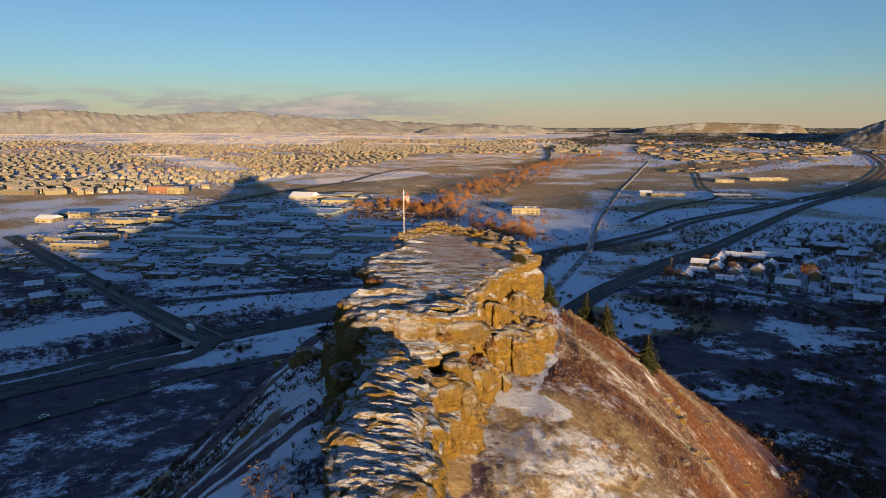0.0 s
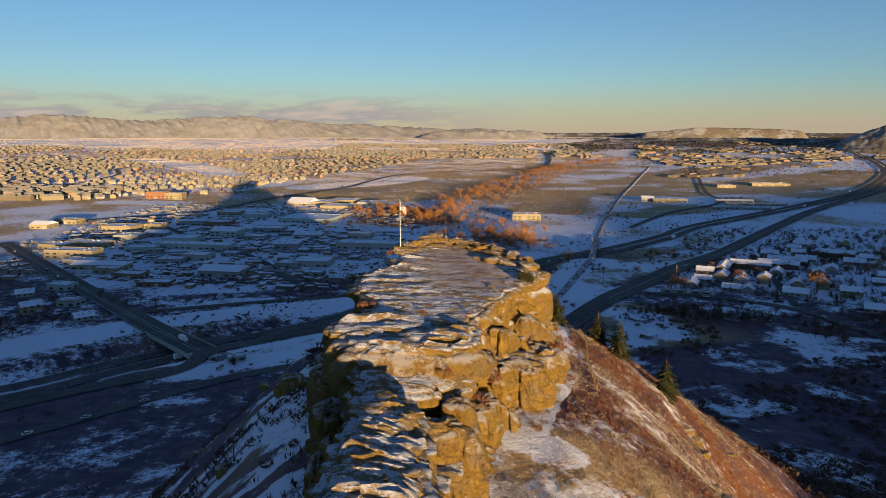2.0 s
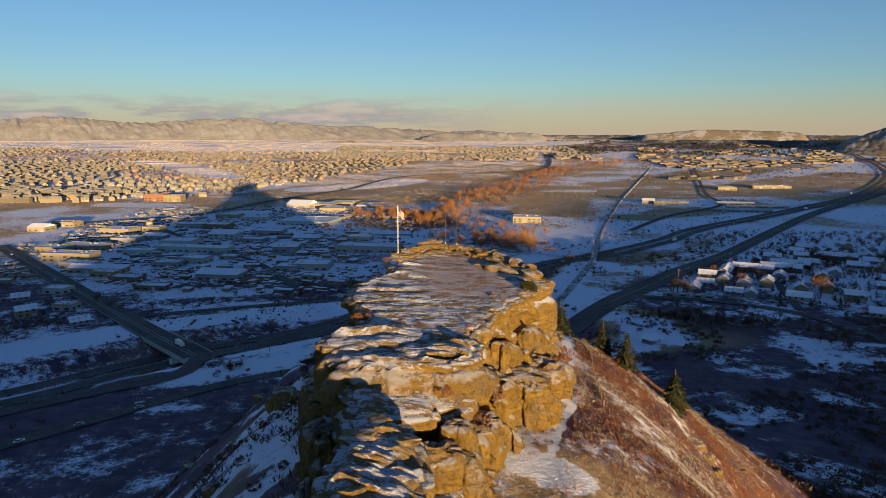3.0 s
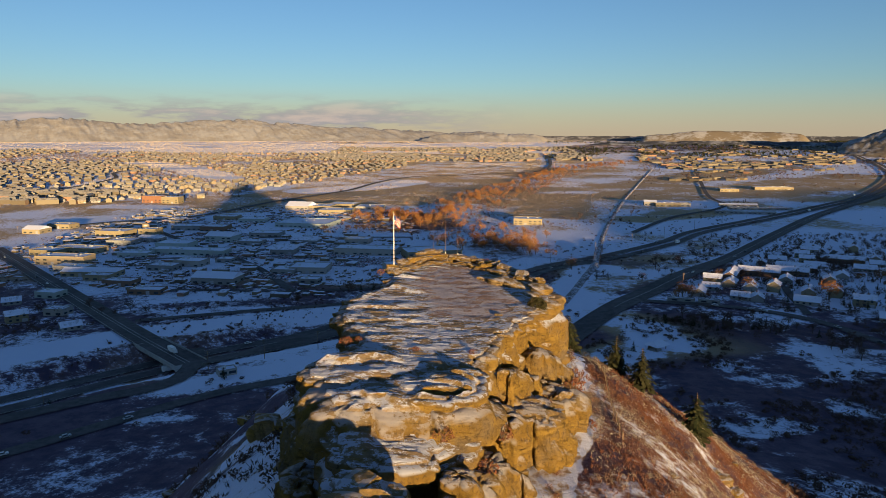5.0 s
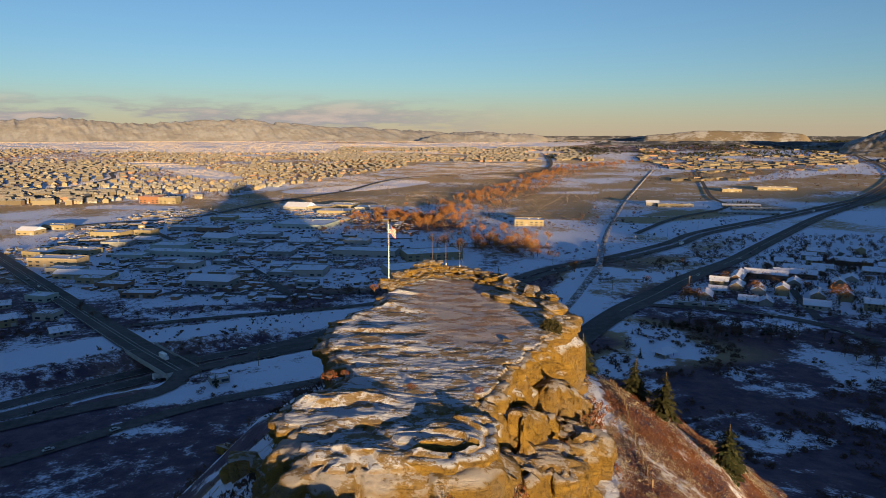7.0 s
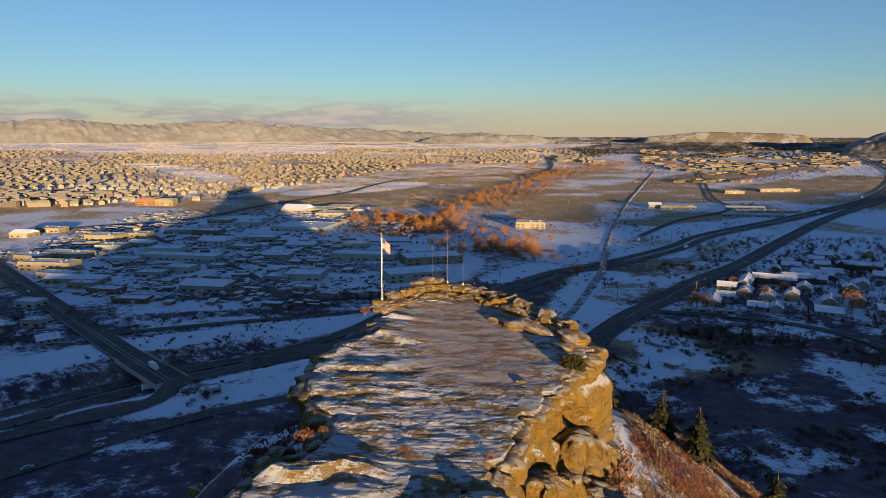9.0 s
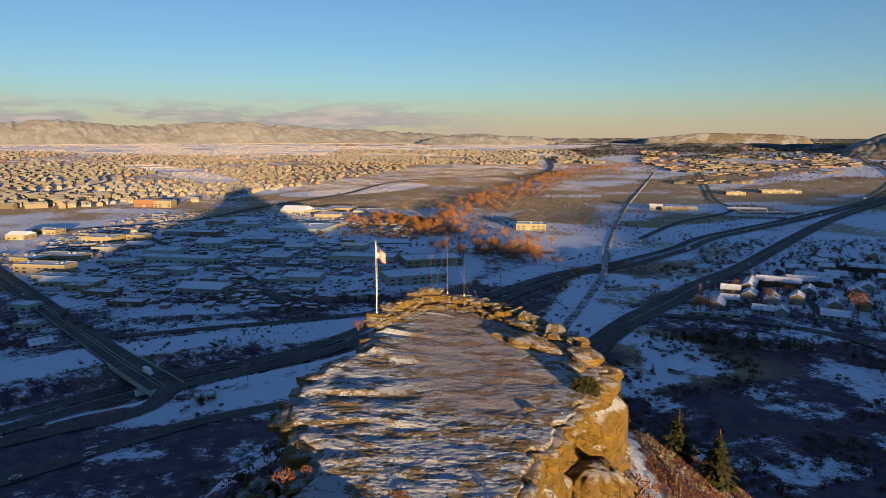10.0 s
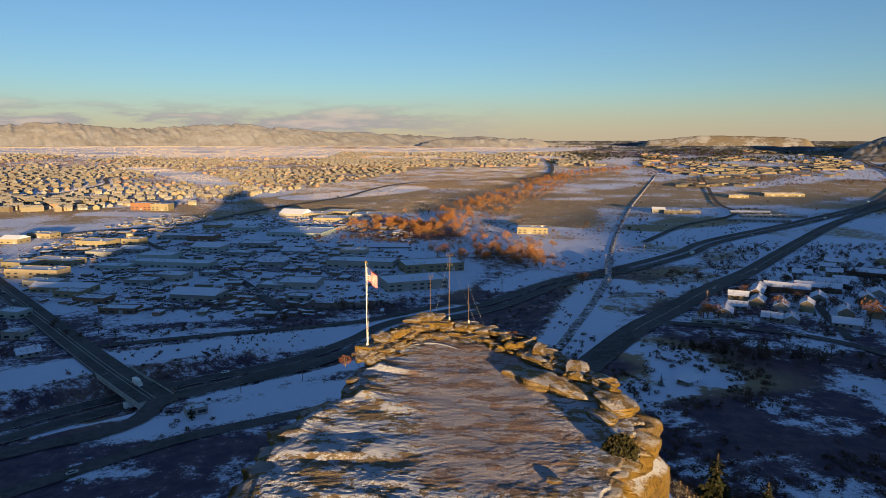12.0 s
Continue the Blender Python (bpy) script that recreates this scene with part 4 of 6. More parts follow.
def conifer(name, seed, height, radius, label, levels=15, per=11):
    """A spruce or pine: trunk and drooping, ragged whorls."""
    g = np.random.default_rng(seed)
    tree = tagged(new(name), label, "tree")
    v, f = tube([(0, 0, -0.6, 0.03 * height), (0, 0, height * 0.5, 0.017 * height), (0, 0, height * 0.98, 0.004 * height)])
    mesh_object("trunk", v, f, BARK, tree)
    quads = []
    for l in range(levels):
        fz = (l + 0.5) / levels
        z0 = height * (0.10 + 0.88 * fz)
        for k in range(per):
            a = g.uniform(0, 2 * math.pi)
            r = radius * (1 - fz) ** 0.85 * g.uniform(0.65, 1.15) + 0.12
            d = np.array([math.cos(a), math.sin(a), 0])
            w = np.array([-d[1], d[0], 0]) * r * 0.22
            for q in range(4):
                p0, p1 = q * 0.23, q * 0.23 + 0.36
                jit = g.normal(size=3) * 0.07 * r
                a0 = d * r * p0 + np.array([0, 0, z0 - r * 0.32 * p0 ** 1.3])
                a1 = d * r * p1 + np.array([0, 0, z0 - r * 0.38 * p1 ** 1.3]) + jit
                tw = np.array([0, 0, g.uniform(-0.5, 0.5) * r * 0.2])
                quads.append([a0, (a0 + a1) / 2 + w * (1 - p0 * 0.5) + tw, a1, (a0 + a1) / 2 - w * (1 - p0 * 0.5) - tw])
    flat_faces("crown", np.array(quads), CONIFER, tree)
    return tree


def shrub(name, seed, radius, height, leaf, label, count=500, size=0.16):
    g = np.random.default_rng(seed)
    ob = tagged(new(name), label, "shrub")
    tubes = []
    for k in range(9):
        a = g.uniform(0, 2 * math.pi)
        r = radius * g.uniform(0.3, 0.8)
        tubes.append(tube([(0, 0, -0.3, 0.06), (math.cos(a) * r * 0.4, math.sin(a) * r * 0.4, height * 0.45, 0.04), (math.cos(a) * r, math.sin(a) * r, height * g.uniform(0.6, 0.9), 0.015)], 4))
    v, f = join_tubes(tubes)
    mesh_object("stem", v, f, BARK, ob)
    c = g.normal(size=(count, 3))
    c /= np.linalg.norm(c, axis=1)[:, None]
    c *= (g.uniform(0.45, 1.0, count) ** 0.5)[:, None]
    lump = 0.75 + 0.5 * fbm(c[:, 0] * 2 + seed, c[:, 1] * 2, c[:, 2] * 2, seed, 3)
    c = c * lump[:, None] * np.array([radius, radius, height * 0.5]) + np.array([0, 0, height * 0.52])
    c[:, 2] = np.maximum(c[:, 2], 0.05)
    flat_faces("foliage", leaf_quads(g, c, size), leaf, ob)
    return ob


def at_ground(x, y):
    return float(ground_z(np.array([x]), np.array([y]))[0])


def gable_house(seed, length, depth, eaves, paint, roof, label, windows=3, garage=True):
    """A timber house: walls with gables, an overhanging snowy roof, windows, door, chimney."""
    house = tagged(new("house"), label, "house")
    L, D, rise = length / 2, depth / 2, depth * 0.30
    bm = bmesh.new()
    pts = [(-L, -D, -1), (L, -D, -1), (L, D, -1), (-L, D, -1), (-L, -D, eaves), (L, -D, eaves), (L, D, eaves), (-L, D, eaves), (-L, 0, eaves + rise), (L, 0, eaves + rise)]
    v = [bm.verts.new(p) for p in pts]
    for q in ((0, 1, 5, 4), (2, 3, 7, 6), (1, 2, 6, 9, 5), (3, 0, 4, 8, 7), (4, 5, 9, 8), (6, 7, 8, 9), (3, 2, 1, 0)):
        bm.faces.new([v[i] for i in q])
    part("wall", bm, paint, house)
    bm = bmesh.new()
    o, th = 0.6, 0.35
    slope = rise / D
    prof = [(-D - o, eaves - o * slope), (0, eaves + rise), (D + o, eaves - o * slope)]
    prof = prof + [(y, z + th) for y, z in prof[::-1]]
    a = [bm.verts.new((-L - o, y, z + 0.05)) for y, z in prof]
    b = [bm.verts.new((L + o, y, z + 0.05)) for y, z in prof]
    for i in range(6):
        bm.faces.new((a[i], a[(i + 1) % 6], b[(i + 1) % 6], b[i]))
    for e in (a[::-1], b):
        bm.faces.new((e[0], e[1], e[4], e[5]))
        bm.faces.new((e[1], e[2], e[3], e[4]))
    part("roof", bm, roof, house)
    rows = (1.0,) if eaves < 4.5 else (1.0, 3.8)
    for z in rows:
        for k in range(windows):
            x = -L + (k + 0.6) * length / (windows + 0.2)
            if garage and z == 1.0 and k == windows - 1:
                continue
            for side in (-1, 1):
                part("window", box_bm(x - 0.8, side * D - 0.06, z, x + 0.8, side * D + 0.06, z + 1.3), GLASS, house)
    if garage:
        part("garage_door", box_bm(L - 4.2, -D - 0.08, -0.2, L - 0.8, -D + 0.05, 2.3), DOOR, house)
    part("chimney", box_bm(L * 0.3, 0.3, eaves, L * 0.3 + 1.0, 1.2, eaves + rise + 1.1, 0.05), PAINTS[1], house)
    return house


def flat_building(x, y, length, depth, height, paint, turn=0.0, roof=None, label="low flat-roofed commercial building with snow on its roof", name="commercial_building", gable=False):
    """A yard or shop building: walls with a parapet, a snowy roof, glazing and doors."""
    b = tagged(new(name), label, "building")
    L, D = length / 2, depth / 2
    bm = box_bm(-L, -D, -2, L, D, height)
    part("wall", bm, paint, b)
    if gable:
        bm = bmesh.new()
        prof = [(-D - 0.5, height - 0.1), (D + 0.5, height - 0.1), (0, height + depth * 0.16)]
        a = [bm.verts.new((-L - 0.5, py, pz)) for py, pz in prof]
        c = [bm.verts.new((L + 0.5, py, pz)) for py, pz in prof]
        for i in range(3):
            bm.faces.new((a[i], a[(i + 1) % 3], c[(i + 1) % 3], c[i]))
        bm.faces.new(a[::-1])
        bm.faces.new(c)
        part("roof", bm, roof or ROOF_SNOW, b)
    else:
        part("roof", box_bm(-L + 0.4, -D + 0.4, height - 0.3, L - 0.4, D - 0.4, height + 0.02), roof or ROOF_SNOW, b)
        for px0, py0, px1, py1 in ((-L - 0.1, -D - 0.1, L + 0.1, -D + 0.35), (-L - 0.1, D - 0.35, L + 0.1, D + 0.1), (-L - 0.1, -D + 0.35, -L + 0.35, D - 0.35), (L - 0.35, -D + 0.35, L + 0.1, D - 0.35)):
            part("parapet", box_bm(px0, py0, height - 0.5, px1, py1, height + 0.5), paint, b)
        k = 0
        while k < length / 22:
            ux, uy = random.uniform(-L * 0.7, L * 0.7), random.uniform(-D * 0.5, D * 0.5)
            part("rooftop_unit", box_bm(ux - 1.1, uy - 0.9, height, ux + 1.1, uy + 0.9, height + 1.3, 0.08), STEEL, b)
            k += 1
    n = max(2, int(length / 7))
    for k in range(n):
        wx = -L + (k + 0.5) * length / n
        if k % 4 == 2:
            part("door", box_bm(wx - 1.6, -D - 0.07, -0.5, wx + 1.6, -D + 0.05, min(3.4, height - 0.8)), DOOR, b)
        else:
            part("window", box_bm(wx - 1.9, -D - 0.06, 1.0, wx + 1.9, -D + 0.06, 2.5), GLASS, b)
            if height > 7.5:
                part("window", box_bm(wx - 1.9, -D - 0.06, 4.6, wx + 1.9, -D + 0.06, 6.1), GLASS, b)
    for k in range(2):
        wy = -D + (k + 0.5) * depth / 2
        part("window", box_bm(L - 0.06, wy - 1.8, 1.2, L + 0.06, wy + 1.8, 2.6), GLASS, b)
    b.matrix_world = pose(x, y, at_ground(x, y), 0, 0, turn)
    return b


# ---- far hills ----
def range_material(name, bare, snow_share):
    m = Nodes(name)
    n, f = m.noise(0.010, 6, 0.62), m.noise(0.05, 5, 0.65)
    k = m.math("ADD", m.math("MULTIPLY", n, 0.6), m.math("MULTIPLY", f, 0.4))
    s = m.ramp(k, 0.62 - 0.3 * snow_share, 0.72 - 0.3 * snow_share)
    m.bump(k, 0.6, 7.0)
    # snow dimmed towards the rock tone, standing in for distant haze
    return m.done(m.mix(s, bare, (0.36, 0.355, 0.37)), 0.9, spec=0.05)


# rock lightened towards the snow: haze painted as low contrast
PEAK_SNOW = range_material("hazy_snowy_mountainside", (0.31, 0.29, 0.28), 0.55)
# dark bluish base puts haze and hill shade into the woods' colour
FOREST = range_material("hazy_wooded_hillside", (0.085, 0.085, 0.095), 0.42)
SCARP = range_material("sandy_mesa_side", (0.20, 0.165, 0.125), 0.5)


def far_ridge(name, label, a0, a1, r0, r1, heights, rough, material, seed, cols=420, rows=40, cat="mountain", soft=0.08, jag=0.0):
    """A ridge between two bearings, rising to the given crest heights and falling behind."""
    ang = np.radians(np.linspace(a0, a1, cols))
    f = np.linspace(0, 1, rows)
    crest = np.interp(np.linspace(0, 1, cols), np.linspace(0, 1, len(heights)), heights)
    crest = crest + jag * (fbm(ang * 18, 0 * ang, 0, seed + 2, 4) - 0.5)
    r = r0 + (r1 - r0) * f
    x, y = 8.6 + r[:, None] * np.sin(ang), -100 + r[:, None] * np.cos(ang)
    up = (0.55 * step(0, 0.8, f) + 0.45 * np.clip(f / 0.8, 0, 1) ** 2)[:, None] * step(1.25, 0.8, f)[:, None]
    spur = 1 - np.abs(2 * fbm(x * 0.016 + y * 0.007, y * 0.005, 0, seed, 4) - 1) * 1.8
    z = crest[None] * up * (1 + rough * (spur - 0.6) * (1 - 0.35 * up)) + rough * 40 * (fbm(x * 0.004, y * 0.004, 0, seed + 7, 4) - 0.5) * up
    ends = step(0, soft, np.linspace(0, 1, cols)) * step(1, 1 - soft, np.linspace(0, 1, cols))
    z = z * (0.02 + 0.98 * ends[None]) - 6
    ob = grid_object(name, np.stack([x, y, z], -1)[::-1], material)
    tagged(ob, label, cat, kind="structure")


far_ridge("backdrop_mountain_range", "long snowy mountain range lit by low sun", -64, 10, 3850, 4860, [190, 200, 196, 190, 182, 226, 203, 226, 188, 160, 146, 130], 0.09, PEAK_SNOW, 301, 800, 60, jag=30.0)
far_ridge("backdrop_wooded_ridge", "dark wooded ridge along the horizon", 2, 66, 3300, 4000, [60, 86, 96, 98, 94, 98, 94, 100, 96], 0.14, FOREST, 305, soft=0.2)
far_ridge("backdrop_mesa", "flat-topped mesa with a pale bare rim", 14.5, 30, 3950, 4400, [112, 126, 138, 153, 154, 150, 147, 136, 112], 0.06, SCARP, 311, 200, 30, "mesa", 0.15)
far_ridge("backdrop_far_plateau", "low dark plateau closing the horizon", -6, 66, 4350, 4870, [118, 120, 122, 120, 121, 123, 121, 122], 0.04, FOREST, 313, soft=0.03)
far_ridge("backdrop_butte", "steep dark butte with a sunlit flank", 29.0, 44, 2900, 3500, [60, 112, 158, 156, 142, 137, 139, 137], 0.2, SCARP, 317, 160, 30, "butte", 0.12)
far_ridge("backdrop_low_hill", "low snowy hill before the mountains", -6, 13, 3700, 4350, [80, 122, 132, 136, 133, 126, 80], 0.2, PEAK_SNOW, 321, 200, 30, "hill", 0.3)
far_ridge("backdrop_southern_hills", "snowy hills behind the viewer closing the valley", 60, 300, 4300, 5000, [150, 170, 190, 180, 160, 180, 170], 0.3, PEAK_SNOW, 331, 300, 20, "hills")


# ---- flagpole and masts on the table ----
def flagpole():
    fp = tagged(new("flagpole"), "tall white flagpole flying a striped flag on the rock", "flagpole")
    h = 11.6
    v, f = tube([(0, 0, -0.5, 0.06), (0, 0, 2.2, 0.055), (0, 0, h, 0.03)], 12)
    mesh_object("pole", v, f, WHITE, fp)
    v, f = tube([(0, 0, -0.4, 0.15), (0, 0, 0.5, 0.145), (0, 0, 1.9, 0.13), (0, 0, 2.0, 0.08)], 12)
    mesh_object("collar", v, f, WHITE, fp)
    bm = bmesh.new()
    bmesh.ops.create_uvsphere(bm, u_segments=12, v_segments=8, radius=0.16)
    bmesh.ops.translate(bm, verts=bm.verts[:], vec=(0, 0, h + 0.14))
    part("finial", bm, plain("gilded_ball", (0.6, 0.42, 0.12), 0.3, 0.1, metal=0.8), fp)
    v, f = tube([(0.16, 0, 1.3, 0.012), (0.15, 0, h, 0.012)], 4)
    mesh_object("halyard", v, f, WHITE, fp)
    red, blue, white = plain("red_cloth", (0.42, 0.015, 0.025), 0.9, 0.1), plain("blue_cloth", (0.03, 0.05, 0.16), 0.9, 0.1), plain("white_cloth", (0.55, 0.54, 0.52), 0.9, 0.05)
    n = 14
    # the cloth hangs half furled and bends in the breeze
    def cloth(u, w):
        x = 0.10 + 1.15 * u + 0.10 * math.sin(u * 7)
        return (x, 0.22 * math.sin(u * 6.0 + w) * u, h - 0.5 - w * 1.6 - 1.0 * u ** 1.3)
    vs = [p for j in range(9) for p in ((0.05, 0.0, cloth(0.0, j / 8)[2]), cloth(0.0, j / 8))]
    flag = mesh_object("flag", vs, [(2 * j, 2 * j + 1, 2 * j + 3, 2 * j + 2) for j in range(8)], white, fp, "red and white striped cloth flag with a blue canton")
    for s in range(13):
        w0, w1 = s / 13, (s + 1) / 13
        start = 0.4 if s < 7 else 0.0
        vs = []
        for k in range(n + 1):
            u = start + (1 - start) * k / n
            vs += [cloth(u, w0), cloth(u, w1)]
        fs = [(2 * k, 2 * k + 1, 2 * k + 3, 2 * k + 2) for k in range(n)]
        ob = mesh_object("flag_stripe", vs, fs, red if s % 2 == 0 else white, flag)
    vs = []
    for k in range(n + 1):
        for j in range(5):
            vs.append(cloth(0.4 * k / n, j / 4 * 7 / 13))
    fs = [(5 * k + j, 5 * k + j + 1, 5 * k + j + 6, 5 * k + j + 5) for k in range(n) for j in range(4)]
    mesh_object("flag_canton", vs, fs, blue, flag)
    fp.matrix_world = pose(-0.4, 3.4, 107.5, 0, 0, 8)


flagpole()


def mast(x, y, h, arms, guys):
    m = tagged(new("antenna_mast"), "thin rusty antenna mast held by guy wires", "antenna")
    v, f = tube([(0, 0, -1.0, 0.04), (0, 0, h * 0.6, 0.028), (0, 0, h, 0.016)], 8)
    mesh_object("pole", v, f, RUST, m)
    for z, w in arms:
        v, f = tube([(-w, 0, z, 0.03), (w, 0, z, 0.03)], 5)
        mesh_object("crossarm", v, f, RUST, m)
        for s in (-1, 1):
            v, f = tube([(s * w * 0.85, 0, z - 0.1, 0.022), (s * w * 0.85, 0, z + 0.45, 0.022)], 5)
            mesh_object("aerial", v, f, RUST, m)
    v, f = tube([(0.02, 0, 0.2, 0.16), (0.02, 0, 0.9, 0.12)], 8)
    mesh_object("cabinet", v, f, STEEL, m)
    for gx, gy in guys:
        v, f = tube([(0, 0, h * 0.92, 0.007), (gx, gy, -0.6, 0.007)], 4)
        mesh_object("guy_wire", v, f, STEEL, m)
    m.matrix_world = pose(x, y, top_z(x, y) + 1.2, 0, 0, 20)


mast(9.4, 13.6, 9.8, [(9.2, 0.5), (7.9, 0.35)], [(3.6, -1.2), (-3.4, -2.0), (1.0, 3.0)])
mast(11.9, 12.2, 5.8, [], [(2.0, -1.5)])
mast(6.9, 14.6, 6.4, [(6.0, 0.3)], [])

def conduit():
    """A pale cable run lying over the gravel between the pole and the masts."""
    c = tagged(new("cable_conduit"), "pale cable conduit lying across the gravel by the flagpole", "conduit")
    p = curve_points([(-0.2, 2.6), (2.2, 5.4), (4.6, 7.6), (7.2, 8.6), (9.6, 7.2), (12.0, 4.8)], 0.8)
    for k in range(0, len(p) - 4, 4):
        v, f = tube([(x, y, top_z(x, y) + 0.17 + 0.03 * math.sin(3 * x), 0.07) for x, y in p[k:k + 5]], 6)
        mesh_object("length_of_pipe", v, f, STEEL, c)


conduit()

# ---- plants on and round the rock ----
JUNIPER = leaf_material("olive_juniper", (0.022, 0.023, 0.010), (0.055, 0.045, 0.019), (0.034, 0.03, 0.013))
m0 = shrub("juniper_bush", 501, 1.6, 2.5, JUNIPER, "dense dark green juniper bush on the rock's edge", 2200, 0.19)
m0.matrix_world = pose(23.7, -19.4, 105.65) @ Matrix.Diagonal((0.95, 0.95, 1.1, 1))
red_bush = shrub("oak_brush_shrub", 503, 0.9, 1.2, OAK, "small rust-red leafless shrub on the rock", 220, 0.12)
red_bush.matrix_world = pose(-3.6, -38.0, 106.6)
red_bush["group"] = "small shrubs on the rock"
for x, y, z, s in ((-2.2, -36.6, 106.7, 0.8), (5.5, -40, 106.5, 0.7), (12.6, -41, 106.4, 0.8), (15.6, -50.5, 99.5, 1.5), (13.5, -57.5, 99.0, 1.3), (9.0, -58.5, 103.2, 1.2), (-2.6, 0.4, 107.9, 1.2), (-4.3, -12, 106.6, 0.8), (17.5, 8.2, 108.6, 1.0), (22.2, -38.5, 98.5, 1.0), (27.6, -27, 93.2, 2.2), (29, -22, 93.0, 2.4), (31, -16, 92.6, 2.2), (26, -32.5, 93.4, 1.8), (29.5, -33, 92.4, 1.4)):
    s *= 0.72 if z > 105 else 1.0
    copy_thing(red_bush, pose(x, y, z, 0, 0, x * 40) @ Matrix.Diagonal((s, s, s, 1)))

SPRUCE = [conifer("spruce_tree", 510 + k, 9.5, 3.4, "dark green spruce tree on the brushy slope", 17, 13) for k in range(2)]
GREEN = [conifer("spruce_tree", 520 + k, 9.0, 2.6, "dark green conifer standing in the valley", 11, 7) for k in range(2)]


def spread(things, spots, group, lo=0.8, hi=1.2, seed=1, sink=0.0):
    """Copies of a few things on the ground at the spots; the first ones take the first spots."""
    r = random.Random(seed)
    used = set()
    for k, (x, y) in enumerate(spots):
        src = things[k % len(things)]
        s = r.uniform(lo, hi)
        m = pose(x, y, at_ground(x, y) - sink, 0, 0, r.uniform(0, 360)) @ Matrix.Diagonal((s, s, s * r.uniform(0.9, 1.12), 1))
        if k < len(things):
            src.matrix_world = m
            src["group"] = group
        else:
            copy_thing(src, m)

spread(SPRUCE, [(46.5, -0.5), (53.2, -11.0), (43.4, 6.5), (35, 12)], "spruces on the slope", 0.92, 1.02, 3, 0.3)


def rock_thing(x, y, s, flat, seed, label, z=None, turn=0.0):
    ob = new("boulder", SLABS[seed % 5])
    tagged(ob, label, "boulder", "boulders on the slopes")
    ob.matrix_world = pose(x, y, (at_ground(x, y) if z is None else z) + s * 0.12, 6, -5, turn) @ Matrix.Diagonal((s, s * 0.8, s * flat, 1))


for k, (x, y, s, fl) in enumerate([(54, -22.3, 1.3, 1.5), (55.2, -24.0, 1.2, 1.8), (56, -26, 1.1, 1.5), (53, -21, 0.9, 1.6), (62, -8, 1.0, 1.0), (66, -14, 1.3, 0.9), (58, -34, 1.8, 0.8), (52, -40, 1.5, 0.8), (48, -52, 1.8, 0.6), (64, -44, 1.7, 0.7), (44, -60, 1.2, 0.8), (40, -38, 1.0, 0.9), (50, 4, 0.8, 0.9), (48.6, 2.4, 0.7, 0.9), (70, -25, 1.5, 0.7)]):
    rock_thing(x, y, s * (1 if k < 3 else 0.65), fl * (1 if k < 3 else 0.7), k, "half-buried sandstone boulder in the brown brush", None, k * 37)
for k, (x, y, s, fl) in enumerate([(-18.5, -22, 2.4, 2.0), (-20.5, -20, 2.0, 1.8), (-16, -25, 1.6, 1.4), (-32, 10, 2.0, 1.2), (-40, 30, 2.2, 1.0), (-26, -40, 1.6, 1.2), (-48, 8, 1.8, 1.0), (-60, 52, 2.2, 0.9)]):
    rock_thing(x, y, s, fl, k + 2, "grey sandstone boulder half in snow on the shaded slope", None, k * 53)


def trail_fence():
    f = tagged(new("trail_fence"), "low weathered rail fence beside the snowy hill path", "fence")
    c = curve_points([(34.0, -34), (35.6, -20), (38.0, -6), (39.4, 8)], 3.0)
    z = ground_z(c[:, 0], c[:, 1])
    for i, (x, y) in enumerate(c):
        part("post", box_bm(x - 0.09, y - 0.09, z[i] - 0.3, x + 0.09, y + 0.09, z[i] + 1.1, 0.02), WOOD, f)
        if i:
            for h in (0.45, 0.9):
                v, q = tube([(c[i - 1][0], c[i - 1][1], z[i - 1] + h, 0.06), (x, y, z[i] + h, 0.06)], 6)
                mesh_object("rail", v, q, WOOD, f)


trail_fence()


# ---- brush on the hill ----
def tufts(name, label, n, area, height, width, blades, material, seed, keep):
    """Many small brushy clumps of thin upright blades."""
    g = np.random.default_rng(seed)
    x, y = g.uniform(area[0], area[1], n), g.uniform(area[2], area[3], n)
    z = ground_z(x, y)
    ok = keep(x, y, z, g.uniform(0, 1, n))
    x, y, z = x[ok], y[ok], z[ok]
    m = len(x)
    base = np.stack([x, y, z - 0.1], 1)[:, None]
    s = g.uniform(0.6, 1.35, (m, 1))
    a = g.uniform(0, 2 * np.pi, (m, blades))
    lean = g.uniform(0.15, 1.0, (m, blades)) * height * s
    off = np.stack([np.cos(a) * lean * 0.25, np.sin(a) * lean * 0.25, 0 * a], -1)
    tip = np.stack([np.cos(a) * lean, np.sin(a) * lean, height * s * g.uniform(0.55, 1.1, (m, blades))], -1)
    side = np.stack([-np.sin(a), np.cos(a), 0 * a], -1) * (width * s * g.uniform(0.6, 1.4, (m, blades)))[..., None]
    mid = tip * 0.55
    tri = np.stack([base + off, base + mid + side, base + tip, base + mid - side], 2)
    ob = flat_faces(name, tri.reshape(-1, 4, 3), material)
    tagged(ob, label, "brush", kind="stuff")


def clear(x, y):
    """Away from the caprock and the snowy path."""
    return (line_dist(x, y, [(10, 10), (9, -50)]) > 13) & (line_dist(x, y, [(9, -50), (5, -108)]) > 6.5) & (line_dist(x, y, TRAIL) > 0.9)


def streaks(x, y, lo, hi):
    """Bands of brush that run down along the slope."""
    return step(lo, hi, fbm((x * 0.93 + y * 0.37) * 0.16, (y * 0.93 - x * 0.37) * 0.035, 0, 81, 4))


def patches(x, y, f, s):
    return fbm(x * f, y * f, 0, s, 3)


